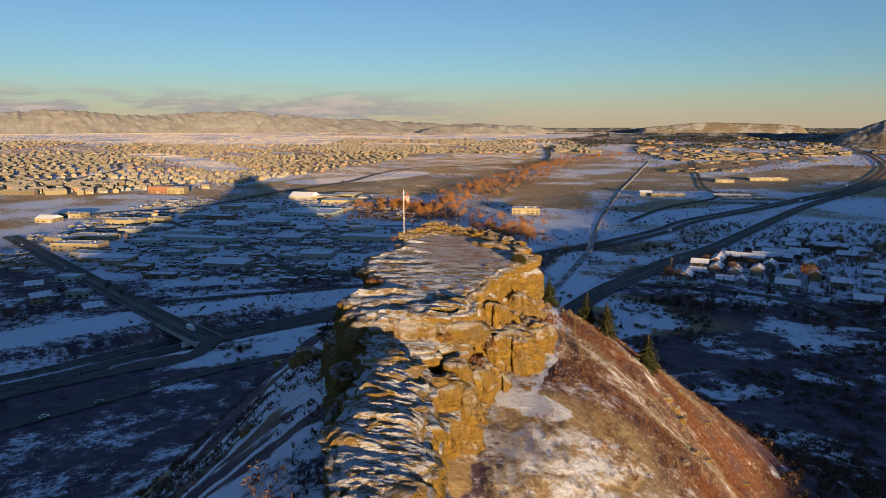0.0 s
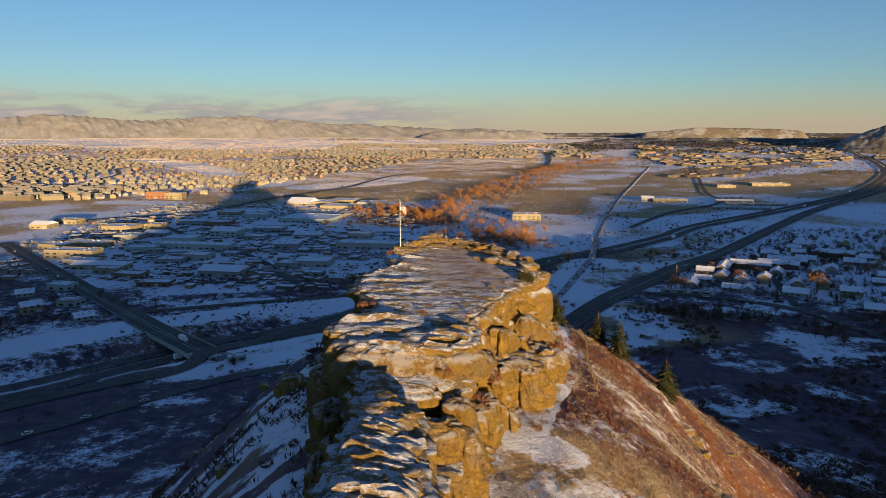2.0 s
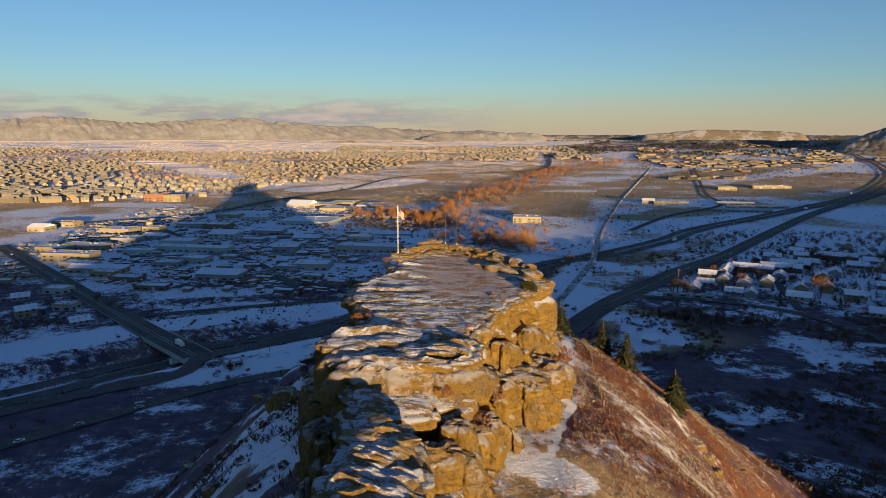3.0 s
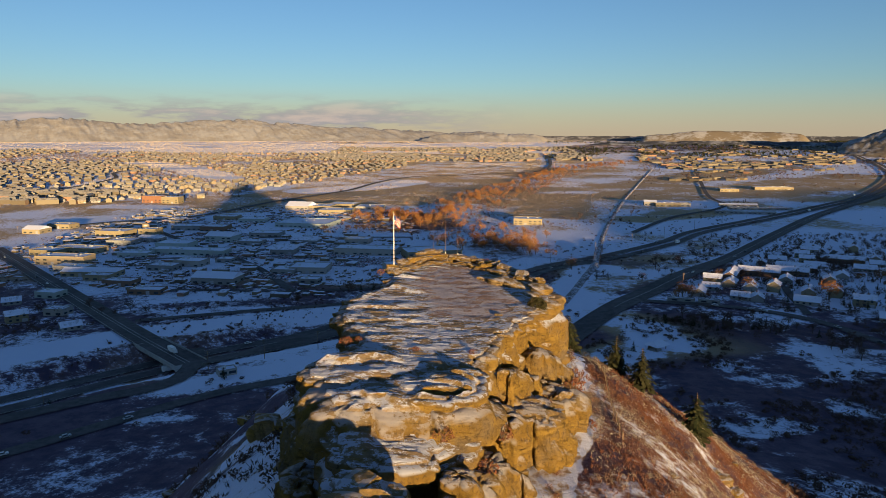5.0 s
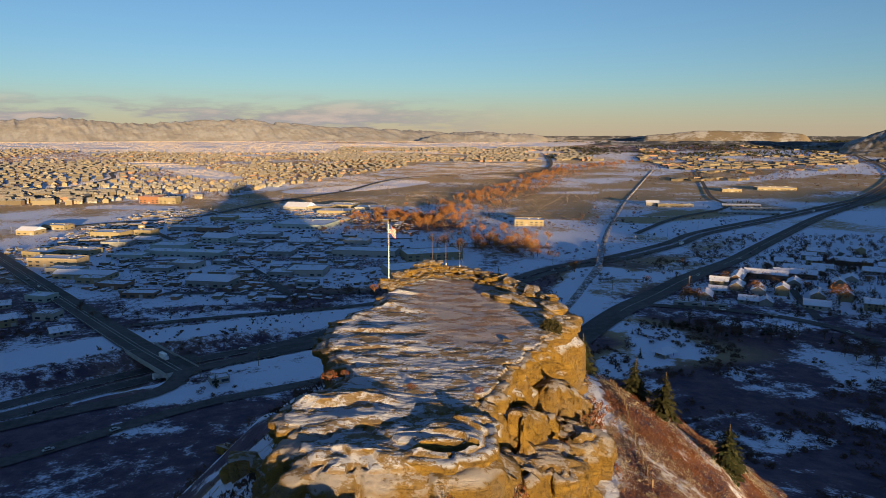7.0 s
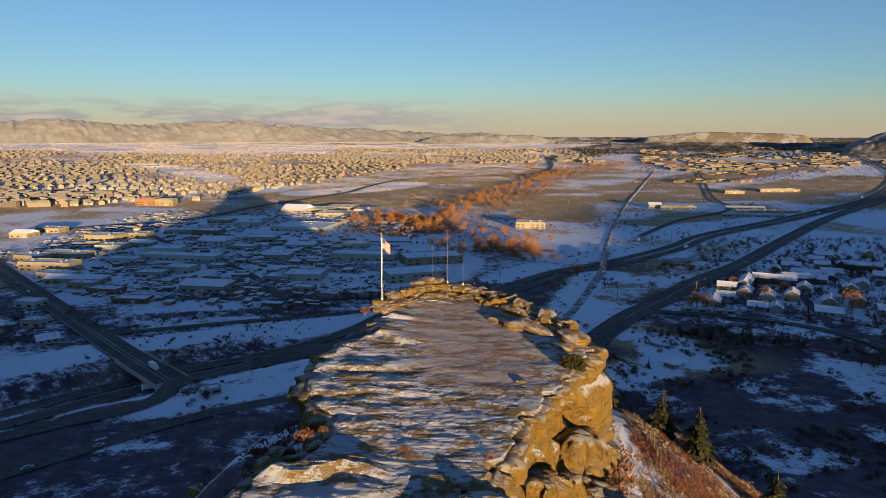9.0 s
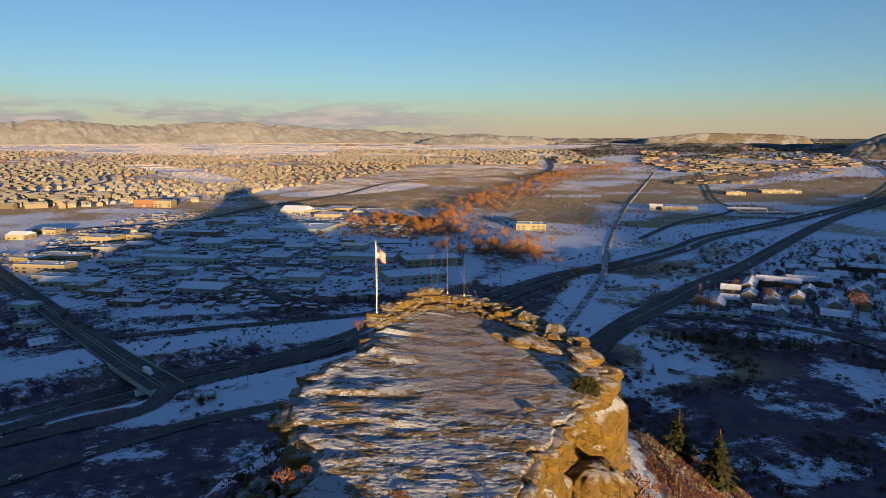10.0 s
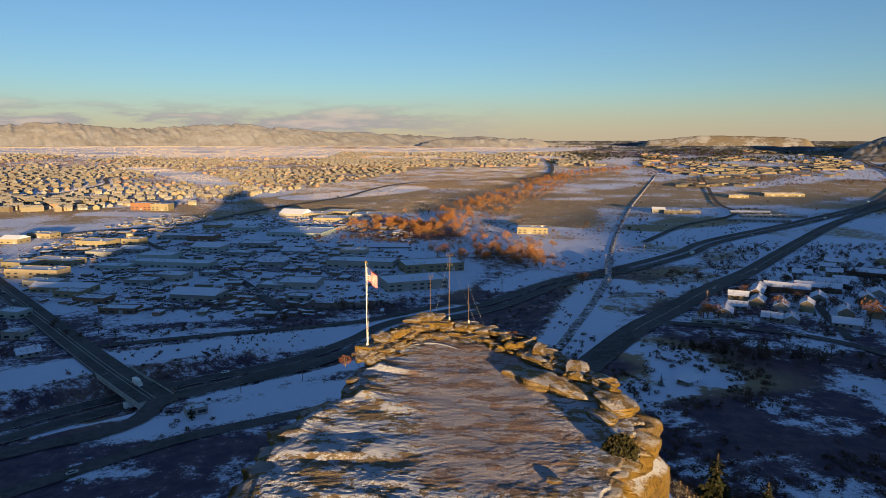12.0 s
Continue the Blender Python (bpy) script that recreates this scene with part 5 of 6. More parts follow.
tufts("oak_brush", "rust-brown leafless oak brush covering the sunny slope", 40000, (20, 120, -92, 50), 0.5, 0.026, 6, OAK, 601, lambda x, y, z, u: clear(x, y) & (z > 20) & (u < streaks(x, y, 0.40, 0.52) * step(25, 34, x + 0.2 * y + 12)))
tufts("frosted_grass", "pale frosted dry grass on the sunny slope", 75000, (12, 80, -90, 10), 0.24, 0.021, 3, STRAW, 603, lambda x, y, z, u: clear(x, y) & (z > 25) & (u < (1 - 0.75 * streaks(x, y, 0.44, 0.56)) * (0.55 + 0.45 * step(0.3, 0.5, patches(x, y, 0.16, 86)))))
tufts("bare_brush", "dark bare brush on the shaded slope", 13000, (-150, -4, -90, 190), 0.9, 0.07, 7, TWIGS, 605, lambda x, y, z, u: clear(x, y) & (z > 3) & (u < step(0.45, 0.6, patches(x, y, 0.03, 83))))


def bush_mass(name, label, n, area, radius, height, leaves, size, material, seed, keep):
    """Rounded ragged bushes or low trees, each a loose cloud of small clumps."""
    g = np.random.default_rng(seed)
    x, y = g.uniform(area[0], area[1], n), g.uniform(area[2], area[3], n)
    z = ground_z(x, y)
    ok = keep(x, y, z, g.uniform(0, 1, n))
    x, y, z = x[ok], y[ok], z[ok]
    m = len(x)
    s = g.uniform(0.55, 1.3, m)
    c = g.normal(size=(m, leaves, 3))
    c /= np.linalg.norm(c, axis=2)[..., None]
    c *= (g.uniform(0.2, 1.0, (m, leaves)) ** 0.5)[..., None]
    c = c * (s[:, None, None] * np.array([radius, radius, height * 0.5]))
    c[..., 2] = np.maximum(c[..., 2] + s[:, None] * height * 0.42, 0.1)
    c += np.stack([x, y, z], 1)[:, None]
    ob = flat_faces(name, leaf_quads(g, c.reshape(-1, 3), size), material)
    tagged(ob, label, "bushes", kind="stuff")


bush_mass("frosted_shrubs", "pale frosted shrubs and grass clumps on the slope", 1500, (12, 80, -94, 10), 0.55, 0.55, 60, 0.055, STRAW, 623, lambda x, y, z, u: clear(x, y) & (z > 40) & (u < 1.0 - 0.7 * streaks(x, y, 0.44, 0.56)))
bush_mass("cliff_foot_scrub", "grey-brown frosted scrub below the ridge", 420, (11, 26, -96, -58), 0.8, 0.8, 70, 0.085, FROSTED, 627, lambda x, y, z, u: (line_dist(x, y, [(9, -50), (5, -108)]) > 5.5) & (u < 0.25 + step(0.4, 0.6, patches(x, y, 0.13, 88))) & (np.hypot(x - 22, y + 57) > 5))
bush_mass("slope_scrub", "large frosted and rusty scrub clumps on the sunny slope", 900, (18, 110, -92, 40), 1.15, 1.0, 110, 0.095, FROSTED, 629, lambda x, y, z, u: clear(x, y) & (z > 25) & (u < 0.85 * step(0.42, 0.62, patches(x, y, 0.09, 101))))
bush_mass("foot_brush", "rust and brown brush at the foot of the cliff", 420, (11, 36, -66, 12), 0.7, 0.9, 44, 0.11, OAK, 625, lambda x, y, z, u: (line_dist(x, y, TRAIL) > 1.4) & (line_dist(x, y, TRAIL) < 5.5) & (line_dist(x, y, [(10, 10), (9, -60)]) > 11) & (u < step(0.4, 0.6, patches(x, y, 0.15, 84))))


def off_roads(x, y, gap):
    ok = np.ones(len(x), bool)
    for _, pts, wd, sh in ROADS:
        ok &= line_dist(x, y, pts) > wd / 2 + abs(sh) + gap
    return ok


bush_mass("thicket", "dark leafless thickets on the valley side", 5200, (70, 420, 10, 345), 2.1, 2.2, 40, 0.52, TWIGS, 607, lambda x, y, z, u: (z < 45) & (u < step(0.40, 0.56, patches(x, y, 0.02, 85))) & off_roads(x, y, 5) & (np.hypot(x - 134, y - 256) > 20))
# extra dark bushes that deepen the shade below the sunlit slope
bush_mass("foot_thicket", "dark leafless thicket added to deepen the shade at the foot of the slope", 3400, (84, 300, -120, 40), 1.8, 1.8, 26, 0.6, TWIGS, 637, lambda x, y, z, u: (z < 56) & (u < 0.25 + step(0.36, 0.54, patches(x, y, 0.022, 109))))
bush_mass("roadside_bushes", "dark bushes along the highway and frontage roads", 1500, (-420, 180, 150, 520), 1.9, 2.0, 70, 0.42, TWIGS, 611, lambda x, y, z, u: (z < 8) & (u < 0.8 * step(0.50, 0.60, patches(x, y, 0.016, 97))) & off_roads(x, y, 4))
bush_mass("slope_bushes", "bare oak bushes on the shaded hillside", 3000, (-190, -12, -80, 200), 1.3, 1.4, 56, 0.3, TWIGS, 613, lambda x, y, z, u: clear(x, y) & (z > 6) & (u < 0.12 + step(0.44, 0.58, patches(x, y, 0.03, 83))))
bush_mass("sunny_slope_bushes", "rust-brown oak bushes on the sunny slope", 1700, (20, 120, -92, 50), 0.7, 0.75, 60, 0.08, OAK, 615, lambda x, y, z, u: clear(x, y) & (z > 20) & (u < 0.1 + streaks(x, y, 0.46, 0.58) * step(25, 36, x + 0.2 * y + 12)))
bush_mass("creek_woods", "rust-brown woods along the creek", 2900, (-180, 620, 600, 2400), 4.2, 7.5, 46, 0.9, AUTUMN, 617, lambda x, y, z, u: ((line_dist(x, y, [(-110, 930), (-10, 850), (23, 1029), (98, 1321), (216, 1619), (397, 2075), (640, 2330)]) < 20 + 60 * u) | (line_dist(x, y, [(10, 690), (60, 760), (110, 640)]) < 60 * u + 8)) & off_roads(x, y, 6))
bush_mass("creek_thickets", "bare grey-brown thickets beside the creek", 2600, (-220, 640, 560, 2400), 3.6, 5.0, 40, 0.75, TWIGS, 619, lambda x, y, z, u: (line_dist(x, y, [(-60, 620), (30, 720), (-40, 860), (40, 1029), (120, 1321), (240, 1619), (420, 2075)]) < 15 + 95 * u) & off_roads(x, y, 6))
bush_mass("meadow_brush", "dark brush dotted over the snowy meadows by the railway", 1500, (20, 520, 430, 980), 1.9, 2.0, 40, 0.5, TWIGS, 633, lambda x, y, z, u: (x < 0.6 * y + 40) & (u < 0.08 + 0.9 * step(0.5, 0.66, patches(x, y, 0.014, 107))) & off_roads(x, y, 4))
bush_mass("village_trees", "bare garden trees among the houses on the shelf", 1500, (190, 620, 270, 760), 2.8, 5.2, 60, 0.62, TWIGS, 621, lambda x, y, z, u: (x - 0.35 * y > 60) & off_roads(x, y, 4))
tufts("roadside_brush", "leafless brush along the highway verge", 5000, (-300, 150, 180, 520), 1.4, 0.22, 8, TWIGS, 609, lambda x, y, z, u: (z < 6) & (u < 0.75 * step(0.52, 0.62, patches(x, y, 0.02, 87))) & (line_dist(x, y, HIGHWAY) > 20) & (line_dist(x, y, ROADS[3][1]) > 12) & (line_dist(x, y, ROADS[5][1]) > 7))

# ---- autumn trees along the creek ----
COTTON = [deciduous("cottonwood_tree", 530 + k, 11.0, 4.4, AUTUMN, "rust-orange cottonwood tree in late autumn by the creek", 300, 0.58) for k in range(4)]
BARE = [deciduous("bare_tree", 540 + k, 8.0, 3.6, TWIGS, "leafless brown tree with a dense twiggy crown", 280, 0.5) for k in range(3)]
r6 = random.Random(6)


def along(line, n, width, seed):
    r = random.Random(seed)
    c = curve_points(line, 4.0)
    out = []
    for k in range(n):
        p = c[r.randrange(len(c))]
        out.append((p[0] + r.gauss(0, width), p[1] + r.gauss(0, width)))
    return out


creek = along([(-10, 850), (23, 1029), (98, 1321), (216, 1619), (397, 2075), (644, 2333)], 170, 26, 11) + along([(-113, 923), (-85, 985), (-44, 893)], 40, 14, 12) + along([(10, 690), (42, 650), (72, 700), (106, 640), (120, 741), (60, 800)], 52, 16, 13) + along([(450, 2150), (700, 2350), (860, 2420)], 36, 26, 15) + [(186, 377), (192, 379), (198, 376), (190, 382), (249, 450), (378, 433), (401, 457), (132, 509), (62, 560), (300, 372), (255, 405), (405, 510), (365, 440)]
spread(COTTON, creek, "autumn trees in the valley", 0.8, 1.45, 7)
bare_spots = along([(-60, 836), (5, 836), (-31, 980), (60, 900)], 40, 24, 21) + along([(-155, 795), (-99, 815), (-38, 790)], 26, 9, 22) + along([(165, 312), (205, 298), (235, 278), (252, 240)], 46, 9, 23) + along([(-230, 372), (-140, 400), (-52, 440), (-10, 480)], 26, 9, 24) + along([(140, 440), (210, 500), (260, 560)], 16, 14, 25) + along([(180, 900), (330, 1010)], 10, 20, 26) + along([(300, 420), (390, 530), (450, 640)], 130, 40, 27) + along([(-330, 360), (-260, 330), (-300, 260)], 22, 20, 28)
spread(BARE, bare_spots, "leafless trees in the valley", 0.55, 1.1, 8)
green_spots = along([(-54, 446), (-34, 450)], 6, 5, 31) + along([(150, 315), (172, 309), (205, 296), (236, 280)], 34, 8, 32) + [(252, 349), (256, 346), (222, 377)] + along([(260, 400), (330, 440), (420, 520)], 110, 42, 33) + along([(-180, 640), (-140, 660), (-230, 560)], 8, 16, 34) + along([(-420, 1280), (-395, 1300)], 10, 14, 35) + along([(560, 1180), (600, 1190)], 12, 10, 36) + along([(-250, 1010), (-200, 960)], 6, 20, 37) + [(-112, 232), (-190, 200), (95, 330), (128, 300), (120, 255), (111, 245), (105, 250), (148, 270)]
spread(GREEN, green_spots, "conifers in the valley", 0.45, 0.95, 9)

# ---- yards, works and depots ----
YARDS = [(-407, 640, 56, 22, 6, 0), (-386, 570, 55, 20, 9, 6), (-355, 530, 36, 16, 6, 2), (-327, 511, 54, 18, 5, 0), (-311, 492, 25, 14, 5, 0), (-427, 767, 44, 26, 7, 0), (-382, 693, 32, 24, 6, 3), (-381, 767, 25, 18, 9, 0), (-358, 717, 29, 18, 5, 3), (-307, 666, 40, 26, 7, 4), (-275, 624, 89, 20, 6, 4), (-250, 559, 30, 20, 6, 2), (-270, 539, 28, 18, 5, 3)]
WORKS = [(-268, 717, 35, 26, 8, 4), (-349, 823, 44, 26, 6, 3), (-308, 809, 35, 26, 7, 5), (-280, 469, 29, 15, 5, 5), (-243, 438, 29, 14, 4, 5), (-197, 481, 40, 24, 6, 3), (-318, 425, 20, 14, 5, 4), (-281, 370, 16, 12, 5, 2), (-220, 577, 18, 14, 4, 3), (-434, 626, 35, 24, 6, 0), (-546, 789, 26, 24, 6, 0), (-536, 836, 36, 20, 6, 0)]
DEPOTS = [(-121, 527, 36, 28, 6, 2), (-143, 519, 23, 20, 5, 3), (-112, 477, 19, 12, 4, 3), (-170, 628, 27, 22, 6, 3), (-76, 624, 71, 26, 7, 2), (-190, 866, 79, 60, 6, 4), (-172, 1026, 56, 40, 6, 0), (-207, 1089, 39, 40, 6, 0), (-247, 1089, 44, 40, 6, 2), (-224, 762, 40, 26, 5, 3), (-175, 1132, 51, 40, 5, 0), (-121, 1089, 49, 40, 5, 2)]
OUTSKIRTS = [(136, 877, 42, 26, 9, 0), (398, 1140, 23, 20, 7, 2), (424, 1121, 45, 18, 6, 0), (456, 1121, 19, 18, 6, 2), (517, 1005, 95, 12, 4, 3), (570, 1066, 107, 12, 4, 3), (554, 1118, 66, 12, 4, 3), (672, 1442, 41, 30, 6, 0), (787, 1471, 87, 30, 6, 0), (-225, 690, 30, 18, 5, 3), (-330, 610, 34, 18, 5, 4), (-160, 700, 34, 20, 5, 3), (-95, 700, 30, 20, 6, 2), (-280, 900, 40, 24, 6, 4), (-330, 930, 36, 24, 6, 0)]
WORDS = ["cream", "red brick", "white", "grey", "green-grey metal", "brown", "tan", "orange brick"]
for k, (x, y, w, d, h, c) in enumerate(YARDS + WORKS + DEPOTS + OUTSKIRTS):
    low = k % 5 == 3
    flat_building(x, y, w, d, h, PAINTS[c], -9 + (k * 7) % 11 - 5, ROOF_SNOW if k % 4 else ROOF_THIN, f"low {WORDS[c]} {'gabled shed' if low else 'flat-roofed building'} with snow on its roof", "commercial_building", low)["group"] = "commercial buildings in the valley"
flat_building(-19, 526, 56, 34, 8, PAINTS[2], 20, ROOF_SNOW, "long white warehouse with dark glass corner and snowy roof", "warehouse")["group"] = "warehouses by the highway"
flat_building(-4, 607, 61, 34, 8, PAINTS[0], 16, ROOF_SNOW, "long cream warehouse with a snow-covered flat roof", "warehouse")["group"] = "warehouses by the highway"
flat_building(-550, 1180, 40, 22, 13, PAINTS[7], -6, ROOF_SNOW, "three-storey orange brick block with cream bays", "apartment_block")
flat_building(-512, 1172, 34, 22, 12, PAINTS[0], -6, ROOF_SNOW, "three-storey cream and orange apartment block", "apartment_block")
flat_building(-113, 240, 10, 7, 3.2, PAINTS[2], 30, ROOF_SNOW, "small white roadside building with a snowy flat roof", "roadside_building")


def tank(x, y):
    t = tagged(new("water_tank"), "tall tan cylindrical tank beside low buildings", "tank")
    v, f = tube([(0, 0, -1, 4.6), (0, 0, 12, 4.6), (0, 0, 12.6, 4.3), (0, 0, 13.6, 1.2)], 20)
    mesh_object("shell", v, f, PAINTS[6], t)
    for h in (3, 7, 11):
        v, f = tube([(0, 0, h - 0.15, 4.68), (0, 0, h + 0.15, 4.68)], 20)
        mesh_object("hoop", v, f, STEEL, t)
    t.matrix_world = pose(x, y, at_ground(x, y))


tank(-395, 785)

# ---- houses on the eastern shelf ----
KINDS = [gable_house(1, 17, 10, 3.2, PAINTS[2], ROOF_SNOW, "white single-storey house with a snowy gabled roof", 4), gable_house(2, 14, 9, 5.6, PAINTS[0], ROOF_THIN, "cream two-storey house with a snow-covered roof", 3), gable_house(3, 18, 10, 3.4, PAINTS[6], ROOF_THIN, "long tan ranch house under a snowy roof", 5), gable_house(4, 13, 9, 3.0, PAINTS[3], ROOF_THIN, "grey cottage with patchy snow on its roof", 3, False), gable_house(5, 34, 10, 5.0, PAINTS[5], ROOF_THIN, "long brown row of townhouses with a snowy roof", 8, False)]
EAST = [(209, 391, 0), (235, 430, 1), (247, 423, 2), (258, 409, 0), (274, 404, 1), (235, 376, 3), (246, 372, 3), (295, 391, 2), (277, 360, 0), (291, 467, 4), (340, 497, 4), (360, 573, 0), (385, 562, 1), (358, 454, 0), (312, 385, 1), (262, 456, 4), (318, 470, 4), (403, 494, 2), (411, 471, 0), (316, 355, 1), (310, 312, 0), (318, 286, 3), (386, 416, 2), (464, 576, 2)]
MORE = [(351, 364, 3), (423, 558, 4), (300, 436, 0), (330, 425, 1), (370, 520, 2), (400, 600, 1), (350, 330, 0), (365, 395, 3), (440, 530, 0), (455, 480, 1), (340, 300, 2), (330, 545, 0), (300, 520, 3), (430, 640, 2), (480, 640, 1), (470, 450, 0), (425, 420, 3), (225, 408, 3)]
r7 = random.Random(17)
first = set()
for x, y, k in EAST + MORE:
    m = pose(x, y, at_ground(x, y) + 0.2, 0, 0, r7.choice((-28, -30, 60, -25, 65)))
    if k not in first:
        first.add(k)
        KINDS[k].matrix_world = m
        KINDS[k]["group"] = "houses on the eastern shelf"
    else:
        copy_thing(KINDS[k], m)


def placed(k, x, y, turn, group):
    ob = copy_thing(KINDS[k], pose(x, y, at_ground(x, y) + 0.2, 0, 0, turn))
    ob["group"] = group
    return ob


for x, y, w, t in ((187, 368, 19, -13), (206, 363, 15, -18)):
    flat_building(x, y, w, 4.5, 2.6, PAINTS[3], t, ROOF_SNOW, "low grey carport under snow beside the hill road", "carport")["group"] = "carports by the hill road"
cottage = placed(3, -161, 187, 30, "houses by the interchange")
cottage.matrix_world = cottage.matrix_world @ Matrix.Diagonal((0.75, 0.75, 0.62, 1))
placed(3, -250, 330, 40, "houses by the interchange")
placed(1, -300, 350, 40, "houses by the interchange")
placed(3, -335, 400, 30, "houses by the interchange")


def hut():
    h = tagged(new("picnic_shelter"), "small open wooden shelter with a snowy hipped roof", "shelter")
    for sx in (-1, 1):
        for sy in (-1, 1):
            part("post", box_bm(sx * 4.2 - 0.15, sy * 3 - 0.15, -0.5, sx * 4.2 + 0.15, sy * 3 + 0.15, 3.0), WOOD, h)
    bm = bmesh.new()
    lo = [bm.verts.new(p) for p in ((-6.2, -5.0, 2.9), (6.2, -5.0, 2.9), (6.2, 5.0, 2.9), (-6.2, 5.0, 2.9))]
    hi = [bm.verts.new((-3.6, 0, 5.6)), bm.verts.new((3.6, 0, 5.6))]
    for q in ((lo[0], lo[1], hi[1], hi[0]), (lo[1], lo[2], hi[1]), (lo[2], lo[3], hi[0], hi[1]), (lo[3], lo[0], hi[0]), tuple(lo[::-1])):
        bm.faces.new(q)
    part("roof", bm, ROOF_SNOW, h)
    part("floor_slab", box_bm(-4.8, -3.6, -0.5, 4.8, 3.6, 0.15), CONCRETE, h)
    part("back_wall", box_bm(-4.2, 2.8, 0.15, 4.2, 3.0, 2.9), WOOD, h)
    h.matrix_world = pose(134, 256, at_ground(134, 256), 0, 0, 35)


hut()


# ---- suburbs ----
def house_field(name, label, spots, seed, walls, roof, cat="houses"):
    """Many far houses as one sheet of stuff: walls, gables and snowy roofs."""
    g = np.random.default_rng(seed)
    n = len(spots)
    x, y, t = spots[:, 0], spots[:, 1], spots[:, 2]
    L, D, H = spots[:, 3] / 2, spots[:, 4] / 2, spots[:, 5]
    z = ground_z(x, y)
    R = D * 0.5 * spots[:, 6]
    ct, st = np.cos(t), np.sin(t)

    def pt(a, b, c):
        return np.stack([x + a * ct - b * st, y + a * st + b * ct, z + c], -1)

    lo = [pt(sa * L, sb * D, -2 + 0 * H) for sa, sb in ((-1, -1), (1, -1), (1, 1), (-1, 1))]
    hi = [pt(sa * L, sb * D, H) for sa, sb in ((-1, -1), (1, -1), (1, 1), (-1, 1))]
    o = 0.6
    er = [pt(sa * (L + o), sb * (D + o), H - 0.2) for sa, sb in ((-1, -1), (1, -1), (1, 1), (-1, 1))]
    rg = [pt(-L * 0.82 - o, 0 * L, H + R + 0.15), pt(L * 0.82 + o, 0 * L, H + R + 0.15)]
    quads = [np.stack([lo[i], lo[(i + 1) % 4], hi[(i + 1) % 4], hi[i]], 1) for i in range(4)]
    roofs = [np.stack([er[0], er[1], rg[1], rg[0]], 1), np.stack([er[2], er[3], rg[0], rg[1]], 1), np.stack([er[1], er[2], rg[1], rg[1]], 1)[:, [0, 1, 2, 2]], np.stack([er[3], er[0], rg[0], rg[0]], 1)]
    for r in roofs[2:]:
        r[:, 3] = (r[:, 0] + r[:, 2]) / 2
    allq = np.concatenate(quads + roofs, 0)
    ob = flat_faces(name, allq, walls)
    ob.data.materials.append(roof)
    idx = np.concatenate([np.zeros(4 * n, np.int32), np.ones(4 * n, np.int32)])
    ob.data.polygons.foreach_set("material_index", idx)
    tagged(ob, label, cat, kind="stuff")


SUBURB_ROOF = roof_material("suburban_roof", (0.19, 0.16, 0.12), 0.46, (0.34, 0.32, 0.305))


def wall_mix():
    m = Nodes("mixed_house_walls")
    i = m.island()
    c = m.mix(m.ramp(i, 0.3, 0.34), (0.18, 0.14, 0.085), (0.11, 0.09, 0.065))
    c = m.mix(m.ramp(i, 0.6, 0.64), c, (0.20, 0.17, 0.12))
    c = m.mix(m.ramp(i, 0.85, 0.88), c, (0.30, 0.16, 0.10))
    return m.done(m.mix(m.ramp(m.noise(1.0, 4), 0.4, 0.7, 0, 0.3), c, (0.2, 0.17, 0.14)), 0.8)


WALLMIX = wall_mix()


def streets(x0, x1, y0, y1, turn, seed, inside, density=0.5, plot=19.0, block=52.0):
    """House plots in pairs of rows along gently bending streets."""
    g = np.random.default_rng(seed)
    cx, cy = (x0 + x1) / 2, (y0 + y1) / 2
    half = max(x1 - x0, y1 - y0) * 0.75
    out = []
    for v in np.arange(-half, half, block):
        for w in (0, block * 0.46):
            u = np.arange(-half, half, plot) + g.uniform(0, plot)
            vv = v + w + 0 * u
            bend = 150 * (fbm(u * 0.003, vv * 0.003, 0, seed, 2) - 0.5)
            px0 = cx + u * math.cos(turn) - (vv + bend) * math.sin(turn) + g.normal(0, 3.5, len(u))
            py0 = cy + u * math.sin(turn) + (vv + bend) * math.cos(turn) + g.normal(0, 3.5, len(u))
            ok = (px0 > x0) & (px0 < x1) & (py0 > y0) & (py0 < y1) & (g.uniform(0, 1, len(u)) < 0.93)
            ok &= fbm(px0 * 0.004, py0 * 0.004, 0, seed + 3, 3) > 1 - density - 0.12
            px0, py0 = px0[ok], py0[ok]
            keep = inside(px0, py0)
            m = int(keep.sum())
            t = turn + g.choice([0.0, math.pi / 2], m, p=[0.7, 0.3]) + g.normal(0, 0.12, m)
            out.append(np.stack([px0[keep], py0[keep], t, g.uniform(12, 17, m), g.uniform(9.5, 12, m), g.choice([3.4, 5.8, 6.0], m), g.uniform(0.7, 1.1, m)], 1))
    return np.concatenate(out)


def west_side(x, y):
    edge = np.interp(y, [1180, 1300, 1500, 1750, 2300, 3000], [-620, -440, -420, -300, -120, -100])
    ok = (x < edge) & (x > -0.78 * y - 60)
    ok &= line_dist(x, y, [(-1039, 2229), (-773, 1939), (-597, 1714)]) > 70
    ok &= line_dist(x, y, [(-905, 1330), (-840, 1420), (-830, 1600), (-900, 1760), (-860, 1950)]) > 20
    ok &= line_dist(x, y, [(-640, 1110), (-480, 1100)]) > 60
    return ok & (line_dist(x, y, [(-570, 1190), (-490, 1175)]) > 40)


